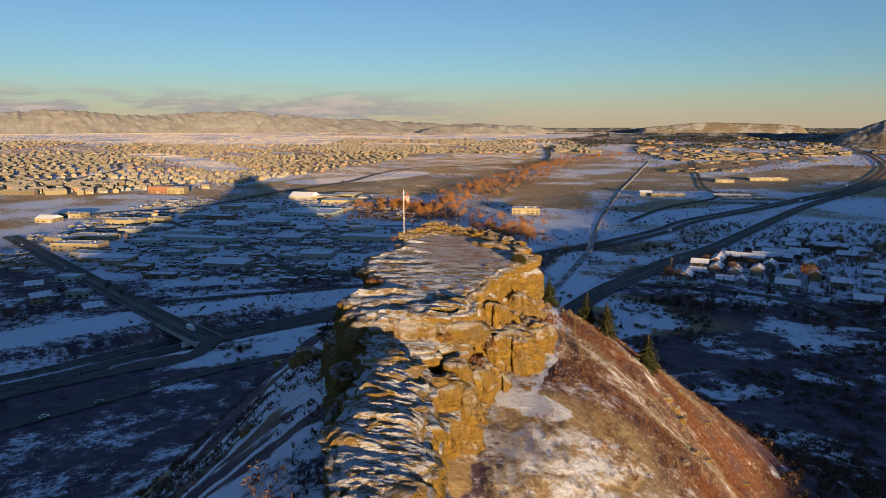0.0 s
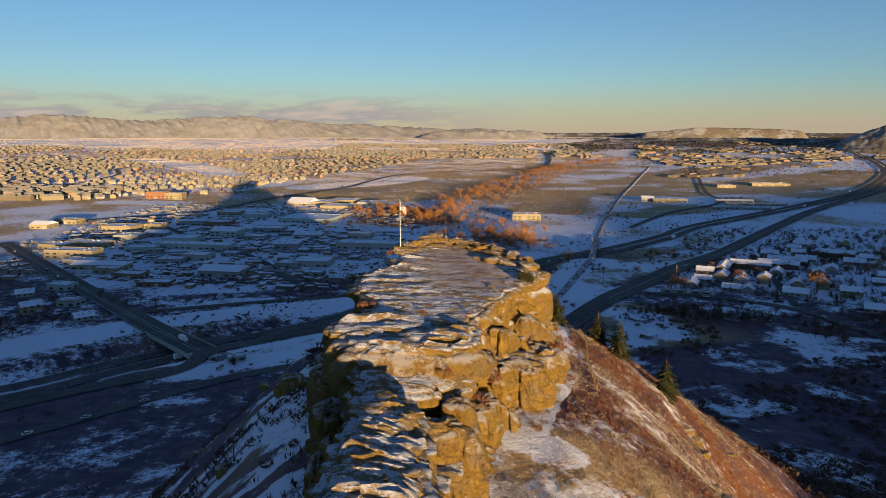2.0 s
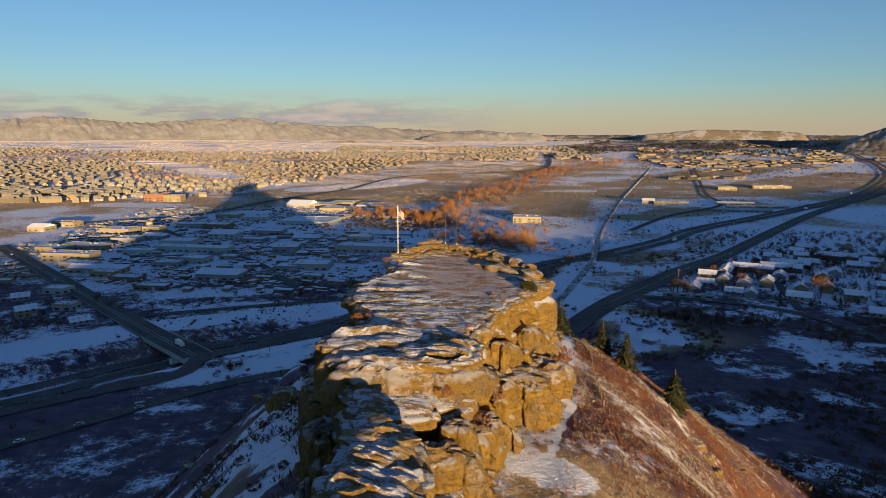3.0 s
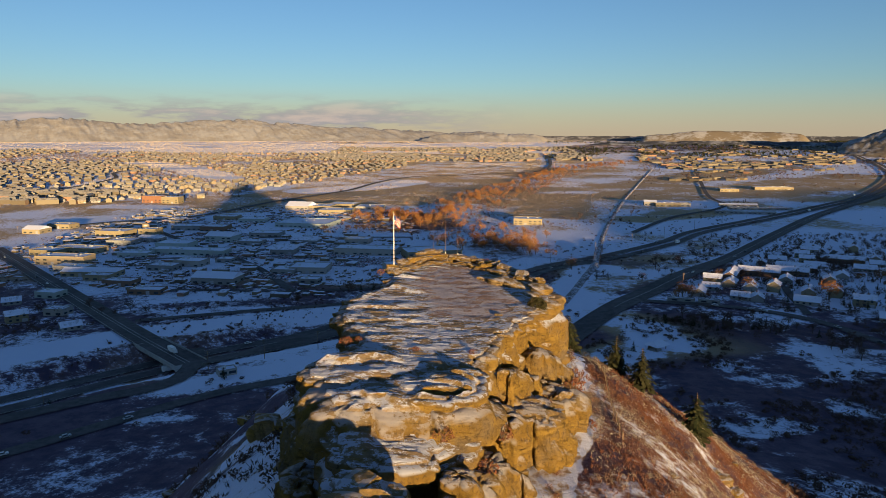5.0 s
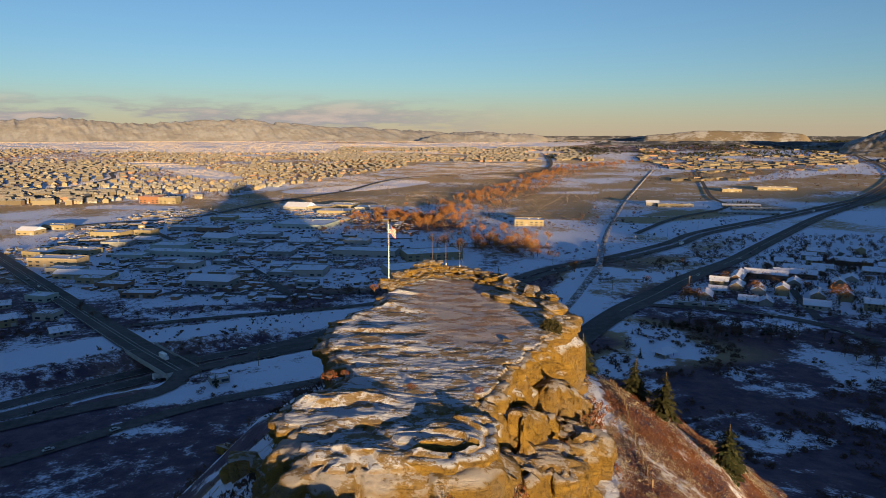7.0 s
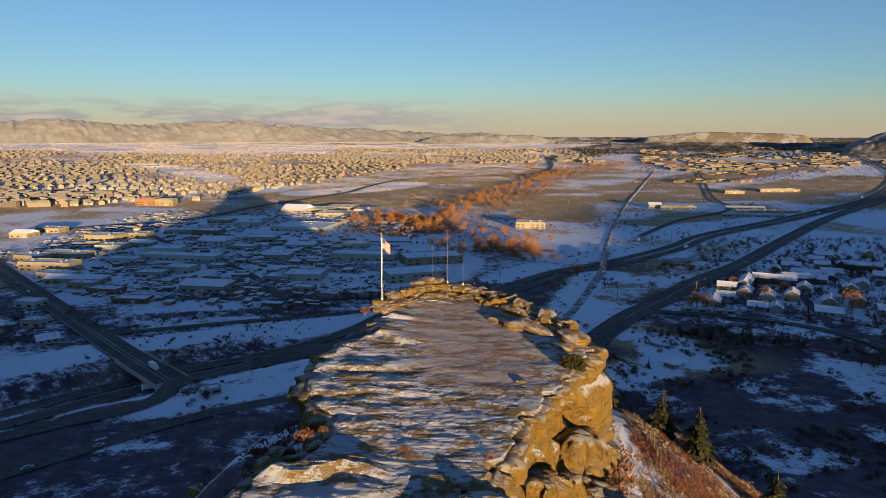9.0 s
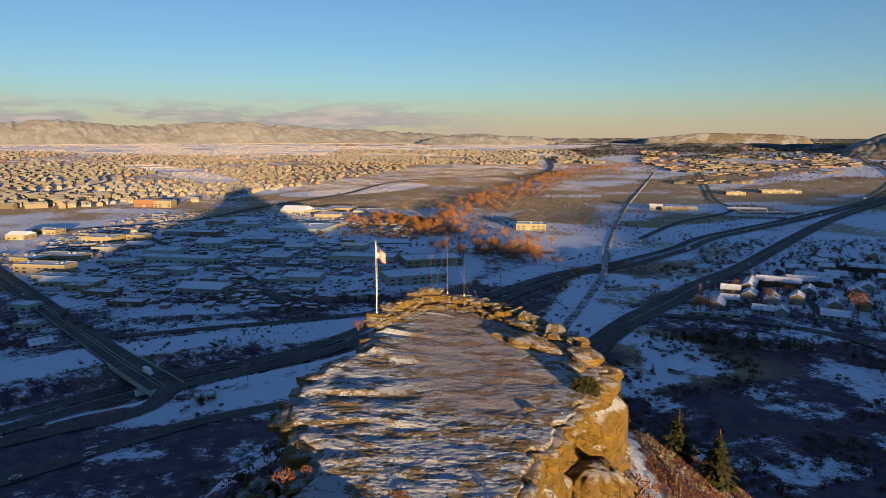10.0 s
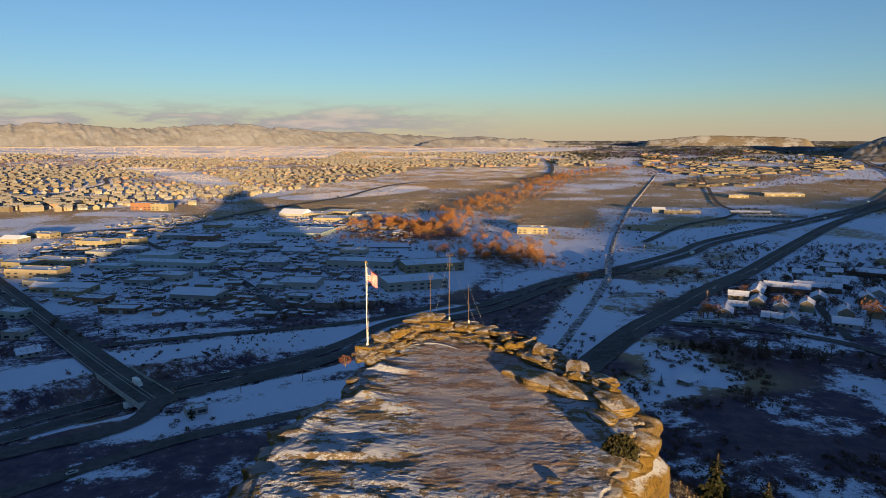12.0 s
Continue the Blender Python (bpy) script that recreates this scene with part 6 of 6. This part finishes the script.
west = streets(-1900, -100, 1150, 2900, 0.5, 701, west_side, 0.50, 27.0, 74.0)
west[:, 5] = np.where(west[:, 5] > 4, west[:, 5] - 0.6, west[:, 5])
dist = np.hypot(west[:, 0], west[:, 1])
west = west[np.argsort(dist)]
SUBURB = [gable_house(20 + k, l, d, e, PAINTS[p], SUBURB_ROOF, lab, 2) for k, (l, d, e, p, lab) in enumerate([(15, 10.5, 5.6, 0, "cream suburban house with a snowy roof"), (14, 11, 5.6, 6, "tan two-storey suburban house under snow"), (16, 10.5, 3.4, 3, "grey suburban house with a snow-covered roof")])]
NEAR_HOUSES = 170
for k, (x, y, t, l, d, h, q) in enumerate(west[:NEAR_HOUSES]):
    m = pose(x, y, at_ground(x, y) + 0.1, 0, 0, math.degrees(t))
    if k < 3:
        SUBURB[k].matrix_world = m
        SUBURB[k]["group"] = "suburban houses to the west"
    else:
        copy_thing(SUBURB[k % 3], m)
house_field("suburb_houses", "dense rows of snowy-roofed suburban houses in low sun", west[NEAR_HOUSES:], 711, WALLMIX, SUBURB_ROOF)
mid = streets(-500, 620, 2480, 3350, 0.1, 721, lambda x, y: line_dist(x, y, [(464, 2860), (325, 2075)]) > 40, 0.55, 20, 60)
house_field("distant_houses", "distant rows of houses on the plain", mid, 723, WALLMIX, SUBURB_ROOF)
town = streets(760, 2700, 2050, 3300, -0.2, 731, lambda x, y: (x > 0.30 * y) & (line_dist(x, y, HIGHWAY) > 45), 0.40, 34, 84)
town[:, 3:5] *= np.random.default_rng(5).uniform(1.0, 2.6, (len(town), 1))
town[:, 6] = 0.12
house_field("distant_town", "distant town of pale buildings and snowy roofs", town, 733, WALLMIX, SUBURB_ROOF, "town")
flats = streets(-1150, -640, 1130, 1330, 0.25, 741, lambda x, y: (x < -690) & (x > -0.78 * y - 40), 0.9, 42, 46)
flats[:, 3:5] *= (2.2, 1.2)
flats[:, 5] = 8.0
house_field("apartment_rows", "rows of apartment houses under snowy roofs", flats, 743, WALLMIX, SUBURB_ROOF, "apartments")
strip = streets(560, 1500, 1180, 2000, 0.7, 751, lambda x, y: line_dist(x, y, HIGHWAY) > 60, 0.22, 40, 110)
strip[:, 3:5] *= 1.8
strip[:, 6] = 0.15
house_field("roadside_businesses", "scattered low business buildings under snow", strip, 753, WALLMIX, SUBURB_ROOF, "buildings")


def grove(name, label, n, area, height, material, seed, keep, width=0.5):
    tufts(name, label, n, area, height, width, 10, material, seed, keep)


bush_mass("suburb_trees", "leafless trees among the suburban houses", 10500, (-1900, -150, 1150, 2900), 3.4, 6.0, 20, 1.15, TWIGS, 801, lambda x, y, z, u: west_side(x, y) & (u < step(0.35, 0.6, patches(x, y, 0.01, 89))))
bush_mass("suburb_evergreens", "dark evergreens among the suburban houses", 2600, (-1900, -150, 1150, 2900), 2.6, 6.5, 22, 1.0, CONIFER, 813, lambda x, y, z, u: west_side(x, y) & (u < 0.15 + step(0.45, 0.65, patches(x, y, 0.012, 103))))
bush_mass("plain_trees", "dark bare trees and hedges scattered over the plain", 2600, (-500, 1700, 900, 2900), 3.0, 4.2, 26, 1.0, TWIGS, 815, lambda x, y, z, u: (x > -0.25 * y) & (x < 0.72 * y) & off_roads(x, y, 5) & ((u < 0.05) | (np.abs(patches(x, y, 0.003, 105) - 0.5) < 0.012)))
bush_mass("town_trees", "leafless trees among the distant town", 5200, (500, 2700, 1700, 3300), 4.0, 6.0, 18, 1.6, TWIGS, 811, lambda x, y, z, u: (x > 0.30 * y) & (x < 0.85 * y) & (u < step(0.38, 0.6, patches(x, y, 0.008, 99))))
grove("plain_brush", "scattered brush and small trees on the plain", 4200, (-600, 1600, 700, 3000), 2.6, TWIGS, 803, lambda x, y, z, u: (x > -0.2 * y - 150) & (u < step(0.5, 0.62, patches(x, y, 0.006, 91))) & (line_dist(x, y, HIGHWAY) > 30))
grove("distant_woods", "dark distant woods below the ridge", 6000, (300, 3200, 2600, 3900), 7.0, CONIFER, 805, lambda x, y, z, u: (x > 0.16 * y) & (u < step(0.42, 0.55, patches(x, y, 0.003, 93))), 1.6)
grove("creek_brush", "rust-red brush along the creek", 3000, (-160, 500, 780, 2200), 2.4, OAK, 807, lambda x, y, z, u: line_dist(x, y, [(-80, 900), (23, 1029), (98, 1321), (216, 1619), (397, 2075)]) < 55 + 40 * u, 0.4)
grove("yard_brush", "dark shrubs between the yards", 2200, (-520, -20, 400, 1000), 1.6, TWIGS, 809, lambda x, y, z, u: u < step(0.55, 0.65, patches(x, y, 0.02, 95)), 0.35)

sheds = streets(-480, -50, 420, 1050, -0.12, 761, lambda x, y: (line_dist(x, y, ROADS[3][1]) > 24) & (line_dist(x, y, ROADS[8][1]) > 20) & (y > 420 + (x + 200) * -0.2), 0.42, 26, 46)
big_ones = np.array([(b[0], b[1]) for b in YARDS + WORKS + DEPOTS])
clear_of = np.min(np.hypot(sheds[:, None, 0] - big_ones[None, :, 0], sheds[:, None, 1] - big_ones[None, :, 1]), 1) > 34
sheds = sheds[clear_of]
sheds[:, 3:5] *= np.random.default_rng(8).uniform(0.4, 1.1, (len(sheds), 2))
sheds[:, 5] = 3.2
sheds[:, 6] = 0.14
house_field("yard_sheds", "low sheds and trailers in the works yards under snow", sheds, 763, WALLMIX, ROOF_THIN, "sheds")

g9 = np.random.default_rng(77)
litter = np.stack([g9.uniform(-500, -30, 2600), g9.uniform(420, 1080, 2600), -0.15 + g9.choice([0.0, 1.57], 2600) + g9.normal(0, 0.15, 2600), g9.uniform(2.0, 9.0, 2600), g9.uniform(1.6, 3.2, 2600), g9.uniform(0.8, 2.8, 2600), np.full(2600, 0.12)], 1)
litter = litter[(patches(litter[:, 0], litter[:, 1], 0.02, 96) > 0.46) & off_roads(litter[:, 0], litter[:, 1], 3) & (litter[:, 1] > 430 - (litter[:, 0] + 200) * 0.3)]
house_field("yard_clutter", "trailers, crates and machines standing in the works yards", litter, 765, WALLMIX, ROOF_SNOW, "clutter")


def dry_grass(n, r0, r1, seed, material, label, share, tall=0.00012):
    """Upright tufts of dry grass over the plain, wider spaced with distance."""
    g = np.random.default_rng(seed)
    r = r0 * (r1 / r0) ** g.uniform(0, 1, n)
    a = np.radians(g.uniform(-37, 37, n))
    x, y = 8.6 + r * np.sin(a), -100 + r * np.cos(a)
    z = ground_z(x, y)
    snow, brush, rust = brush_cover(x, y, z)
    ok = (g.uniform(0, 1, n) < share(x, y, snow)) & off_roads(x, y, 2)
    x, y, z, r = x[ok], y[ok], z[ok], r[ok]
    m = len(x)
    t = g.uniform(0, np.pi, m)
    w, h = r * 0.0006 * g.uniform(0.5, 1.6, m), r * tall * g.uniform(0.5, 1.6, m)
    dx, dy = np.cos(t * 0.3) * w, np.sin(t * 0.3 - 0.4) * w
    lean = g.normal(0, 0.3, m) * h
    q = np.stack([np.stack([x - dx, y - dy, z - 0.1], 1), np.stack([x + dx, y + dy, z - 0.1], 1), np.stack([x + dx * 0.7, y + dy * 0.7 + lean, z + h], 1), np.stack([x - dx * 0.7, y - dy * 0.7 + lean, z + h], 1)], 1)
    ob = flat_faces("dry_grass", q, material)
    tagged(ob, label, "grass", kind="stuff")


def tan_share(x, y, snow):
    houses = west_side(x, y) & (y > 1150) & (y < 2900) & (x < -150)
    # thinned eastwards to dim fields that the sun barely grazes
    return np.clip(1.1 - snow, 0.04, 0.95) * step(0.30, 0.5, fbm(x * 0.004, y * 0.012, 0, 57, 4)) * np.where(houses, 0.25, 1.0) * step(0.42, 0.16, x / y + 0.1 * step(2600, 1800, y)) ** 0.7


def lit_snow_share(x, y, snow):
    return np.clip(snow - 0.1, 0.1, 0.9) * step(0.30, 0.5, fbm(x * 0.005, y * 0.011, 0, 58, 4)) * step(0.35, 0.05, x / y) * step(950, 1300, y)


GRASS = leaf_material("tan_dry_grass", (0.23, 0.155, 0.085), (0.15, 0.10, 0.06), (0.19, 0.125, 0.07))
# pinkish pale tufts, added so flat snow looks warmly sunlit
SUN_STUBBLE = leaf_material("sun_catching_stubble", (0.40, 0.335, 0.28), (0.29, 0.24, 0.20), (0.34, 0.285, 0.24))
dry_grass(300000, 620, 4200, 991, GRASS, "tan dry grass standing through thin snow on the plain", tan_share)
dry_grass(260000, 1000, 2600, 993, SUN_STUBBLE, "pale frosted stubble added to warm the sunlit snowy fields of the plain", lit_snow_share, 0.00017)
dry_grass(240000, 2400, 4800, 995, SUN_STUBBLE, "pale frosted stubble added to warm the sunlit snow below the mountains", lit_snow_share, 0.00017)

# ---- highway furniture ----
for sh in (8.0, -8.0):
    for off in (-5.2, 5.2):
        tagged(ribbon("lane_line", HIGHWAY[:11], 0.25, LINE, 0.36, 9.0, sh + off), "white painted edge line on the highway", "road marking", kind="structure")
tagged(ribbon("lane_line", ROADS[2][1], 0.3, LINE, 0.36, 9.0, 0.0), "white painted line on the highway", "road marking", kind="structure")
for off in (-1.2, 1.2, 7.8):
    tagged(ribbon("lane_line", ROADS[3][1], 0.25, LINE, 0.36, 9.0, off, False), "white painted line on the overpass road", "road marking", kind="structure")


def bridge():
    b = tagged(new("overpass_bridge"), "concrete road bridge carrying the overpass across the highway", "bridge")
    part("deck", box_bm(-36, -9.6, -1.5, 28, 9.6, 0.28), CONCRETE, b)
    for s in (-1, 1):
        part("parapet", box_bm(-38, s * 9.4 - 0.2, 0.2, 24, s * 9.4 + 0.2, 1.3), CONCRETE, b)
        part("abutment", box_bm(s * 30 - 4 - 2, -9.6, -8, s * 30 - 4 + 2, 9.6, -1.45), CONCRETE, b)
    for y in (-6, 0, 6):
        part("pier", box_bm(-0.6, y - 0.6, -8, 0.6, y + 0.6, -1.45, 0.1), CONCRETE, b)
    z = float(ground_z(np.array([CROSSING[0]]), np.array([CROSSING[1]]), False)[0])
    b.matrix_world = pose(CROSSING[0], CROSSING[1], z + 0.15, 0, 0, -45)


bridge()
RAIL = [(80, 330), (95, 364), (124, 431), (163, 544), (204, 700), (271, 923), (427, 1386), (684, 2075)]
BALLAST = roof_material("snowed_ballast", (0.15, 0.12, 0.11), 0.30)


def railway():
    c = curve_points(RAIL, 8.0)
    d = np.gradient(c, axis=0)
    d /= np.hypot(d[:, 0], d[:, 1])[:, None]
    side = np.stack([d[:, 1], -d[:, 0]], 1)
    far = np.hypot(c[:, 0] - 168, c[:, 1] - 578)
    h = 0.6 + 2.0 * step(150, 30, far)
    road = line_dist(c[:, 0], c[:, 1], HIGHWAY)
    z0 = ground_z(c[:, 0], c[:, 1])
    rows = []
    for k, up in ((-1, 0), (-0.32, 1), (0.32, 1), (1, 0)):
        w = 2.5 + 1.0 * h
        p = c + side * (np.where(abs(k) == 1, w, 3.2) * np.sign(k))[:, None]
        rows.append(np.concatenate([p, (z0 + np.where(up, h, -0.5))[:, None]], 1))
    xyz = np.stack(rows, 1)
    open_at = road < 21
    first, last = np.argmax(open_at), len(open_at) - np.argmax(open_at[::-1])
    for part_rows in (xyz[:first], xyz[last:]):
        tagged(grid_object("railway_bank", part_rows[:, ::-1], BALLAST, smooth=False), "straight raised railway bank covered in snow", "railway", kind="structure")
    for s in (-0.75, 0.75):
        vs, fs = tube([(*(c[i] + side[i] * s), z0[i] + h[i] + 0.1, 0.09) for i in range(0, len(c), 2)], 4)
        tagged(mesh_object("rail", vs, fs, RUST), "rusty steel rail on the railway bank", "rail", kind="structure")
    a, b = c[first - 1], c[last]
    mid, run = (a + b) / 2, float(np.hypot(*(b - a)))
    br = tagged(new("railway_bridge"), "long narrow railway bridge over the highway, dusted with snow", "bridge")
    part("deck", box_bm(-run / 2 - 1, -3.2, -1.2, run / 2 + 1, 3.2, 0.02), BALLAST, br)
    for s in (-1, 1):
        part("girder", box_bm(-run / 2 - 1, s * 3.3 - 0.2, -1.6, run / 2 + 1, s * 3.3 + 0.2, 0.5), RUST, br)
        part("pier", box_bm(s * run * 0.02 - 0.8, s * 2 - 0.6, -8, s * run * 0.02 + 0.8, s * 2 + 0.6, -1.1), CONCRETE, br)
    br.matrix_world = pose(mid[0], mid[1], float(z0[first] + h[first]), 0, 0, math.degrees(math.atan2(b[1] - a[1], b[0] - a[0])))


railway()


def utility_pole():
    p = tagged(new("utility_pole"), "tall wooden utility pole with crossarms beside the road", "utility pole", "utility poles along the roads")
    v, f = tube([(0, 0, -1, 0.2), (0, 0, 12, 0.13)], 8)
    mesh_object("pole", v, f, WOOD, p)
    for z in (10.2, 11.4):
        arm = part("crossarm", box_bm(-1.4, -0.08, z, 1.4, 0.08, z + 0.18), WOOD, p)
        for x in (-1.2, 1.2):
            part("insulator", box_bm(x - 0.07, -0.07, z + 0.18, x + 0.07, 0.07, z + 0.42, 0.02), CONCRETE, arm)
    return p


pole = utility_pole()
spots = [tuple(q) for q in curve_points([(-560, 770), (-499, 815), (-430, 950), (-330, 1160), (-240, 1400)], 62)] + [tuple(q) for q in curve_points([(-125, 245), (-95, 268), (-40, 300)], 26)] + [tuple(q) for q in curve_points([(60, 500), (190, 640), (330, 790), (560, 1010)], 80)] + [(-296, 864), (-391, 991), (-300, 468), (140, 400), (205, 415), (-196, 205)]
for k, (x, y) in enumerate(spots):
    m = pose(x, y, at_ground(x, y), 0, 0, 40)
    if k == 0:
        pole.matrix_world = m
    else:
        copy_thing(pole, m)


def car(color, label, size=1.0, van=False):
    c = tagged(new("car" if not van else "truck"), label, "car" if not van else "truck")
    l, w, h = (4.6, 1.85, 1.45) if not van else (9.0, 2.5, 3.4)
    bm = box_bm(-l / 2, -w / 2, 0.35, l / 2, w / 2, 0.95 if not van else 1.1, 0.12)
    part("body", bm, color, c)
    if van:
        part("cargo_box", box_bm(-l / 2, -w / 2 - 0.02, 1.0, l / 2 - 2.6, w / 2 + 0.02, h, 0.06), WHITE, c)
        part("cab", box_bm(l / 2 - 2.4, -w / 2 + 0.05, 1.0, l / 2 - 0.2, w / 2 - 0.05, 2.5, 0.2), color, c)
    else:
        bm = box_bm(-l * 0.36, -w * 0.43, 0.9, l * 0.22, w * 0.43, h, 0.0)
        for v in bm.verts:
            if v.co.z > 1.2:
                v.co.x *= 0.72
                v.co.y *= 0.86
        part("cabin", bm, GLASS, c)
        part("roof", box_bm(-l * 0.26, -w * 0.37, h - 0.02, l * 0.16, w * 0.37, h + 0.06, 0.02), color, c)
    for sx in (-0.31, 0.31):
        for sy in (-1, 1):
            bm = bmesh.new()
            bmesh.ops.create_cone(bm, cap_ends=True, segments=12, radius1=0.36 if not van else 0.5, radius2=0.36 if not van else 0.5, depth=0.25)
            bmesh.ops.rotate(bm, verts=bm.verts[:], matrix=Matrix.Rotation(math.pi / 2, 3, "X"))
            bmesh.ops.translate(bm, verts=bm.verts[:], vec=(sx * l, sy * w / 2 * 0.93, 0.36 if not van else 0.5))
            wheel = part("wheel", bm, TYRE, c)
            part("rim", box_bm(sx * l - 0.17, sy * (w / 2 * 0.93 + 0.12) - 0.012, 0.19, sx * l + 0.17, sy * (w / 2 * 0.93 + 0.12) + 0.012, 0.53, 0.01), STEEL, wheel)
    return c


PAINTED = [plain("white_car_paint", (0.72, 0.72, 0.72), 0.3, 0.05), plain("silver_car_paint", (0.38, 0.39, 0.41), 0.3, 0.05), plain("dark_car_paint", (0.04, 0.045, 0.06), 0.3, 0.1), plain("red_car_paint", (0.30, 0.03, 0.03), 0.3, 0.05)]
CARS = [car(PAINTED[0], "white car on the road"), car(PAINTED[1], "silver car on the road"), car(PAINTED[2], "dark car on the road"), car(PAINTED[3], "red car on the road"), car(PAINTED[0], "white box truck on the highway", van=True)]
r8 = random.Random(23)
used = set()


def park(k, x, y, turn, group, lift=0.35, cut=True):
    z = float(ground_z(np.array([x]), np.array([y]), cut)[0]) + lift + 0.0008 * math.hypot(x, y)
    m = pose(x, y, z, 0, 0, turn)
    if k in used:
        copy_thing(CARS[k], m)["group"] = group
    else:
        used.add(k)
        CARS[k].matrix_world = m
        CARS[k]["group"] = group


def traffic(line, count, shift, kinds, group, cut=True):
    c = curve_points(line, 3.0)
    for k in range(count):
        i = r8.randrange(2, len(c) - 2)
        d = c[i + 1] - c[i]
        d = d / np.hypot(*d)
        x, y = c[i][0] + d[1] * shift, c[i][1] - d[0] * shift
        park(r8.choice(kinds), x, y, math.degrees(math.atan2(d[1], d[0])), group, 0.35, cut)


traffic(HIGHWAY[1:12], 9, 10.5, (0, 1, 2, 3, 4), "traffic on the highway")
traffic(HIGHWAY[1:12], 9, -10.5, (0, 1, 2, 4, 0), "traffic on the highway")
traffic(HIGHWAY[4:9], 4, 5.5, (4, 0, 1), "traffic on the highway")
traffic(ROADS[2][1], 7, 3.5, (0, 1, 2), "traffic on the highway")
traffic(ROADS[3][1], 5, 4.0, (0, 1, 2), "traffic on the overpass", False)
park(4, -158, 277, -45, "traffic on the overpass", 0.35, False)
traffic(ROADS[9][1], 9, 2.0, (0, 1, 2), "cars on the hill road")
traffic(ROADS[5][1], 3, 2.0, (0, 1, 2), "cars on the frontage road")


def parked(name, label, lots, seed):
    """Rows of snow-dusted cars standing in the yards, far below."""
    g = np.random.default_rng(seed)
    qs = []
    for x0, y0, nx, ny, turn in lots:
        t = math.radians(turn)
        for i in range(nx):
            for j in range(ny):
                if g.uniform() < 0.25:
                    continue
                u, v = i * 3.3 + g.normal(0, 0.3), j * 8.5 + g.normal(0, 0.4)
                x, y = x0 + u * math.cos(t) - v * math.sin(t), y0 + u * math.sin(t) + v * math.cos(t)
                z = at_ground(x, y)
                for (hx, hy, z0, z1, k) in ((0.95, 2.3, 0.3, 0.95, 1.0), (0.85, 1.3, 0.95, 1.5, 0.75)):
                    b = [(-hx, -hy, z0), (hx, -hy, z0), (hx, hy, z0), (-hx, hy, z0)]
                    b = [(p * math.cos(t) - q * math.sin(t) + x, p * math.sin(t) + q * math.cos(t) + y, r + z) for p, q, r in b]
                    tp = [((p - x) * k + x, (q - y) * k + y, z1 + z) for p, q, r in b]
                    qs += [[b[m], b[(m + 1) % 4], tp[(m + 1) % 4], tp[m]] for m in range(4)] + [tp]
    ob = flat_faces(name, np.array(qs), CARMIX)
    tagged(ob, label, "cars", kind="stuff")


def car_mix():
    m = Nodes("snow_dusted_cars")
    i = m.island()
    c = m.mix(m.ramp(i, 0.4, 0.42), (0.05, 0.055, 0.07), (0.35, 0.36, 0.38))
    c = m.mix(m.ramp(i, 0.7, 0.72), c, (0.22, 0.05, 0.04))
    return m.done(m.mix(m.math("MULTIPLY", m.ramp(m.normal_z(), 0.5, 0.9), 0.85), c, SNOW), 0.5)


CARMIX = car_mix()
parked("parked_cars", "rows of snow-dusted cars parked in the works yards", [(-340, 600, 12, 5, -9), (-160, 545, 14, 4, -12), (-150, 590, 16, 3, -9), (-110, 555, 14, 5, -14), (-80, 570, 12, 4, -10), (-190, 655, 18, 4, -8), (-230, 640, 10, 3, -9), (-60, 560, 8, 4, 20), (-290, 760, 14, 3, -8), (-130, 660, 16, 3, -9), (-215, 505, 12, 2, -9), (-170, 500, 12, 3, -20)], 901)
parked("lot_cars", "cars parked in rows between the sunlit works buildings", [(-420, 700, 16, 3, -8), (-330, 560, 14, 3, -9), (-260, 600, 18, 3, -9), (-250, 690, 16, 4, -8), (-200, 600, 18, 4, -10), (-330, 760, 12, 3, -8), (-200, 720, 18, 3, -8), (-120, 610, 14, 4, -12)], 905)
parked("street_cars", "cars parked among the houses on the shelf", [(285, 420, 8, 2, -28), (330, 450, 10, 2, -28), (380, 500, 8, 2, -28), (250, 395, 6, 1, -28)], 903)
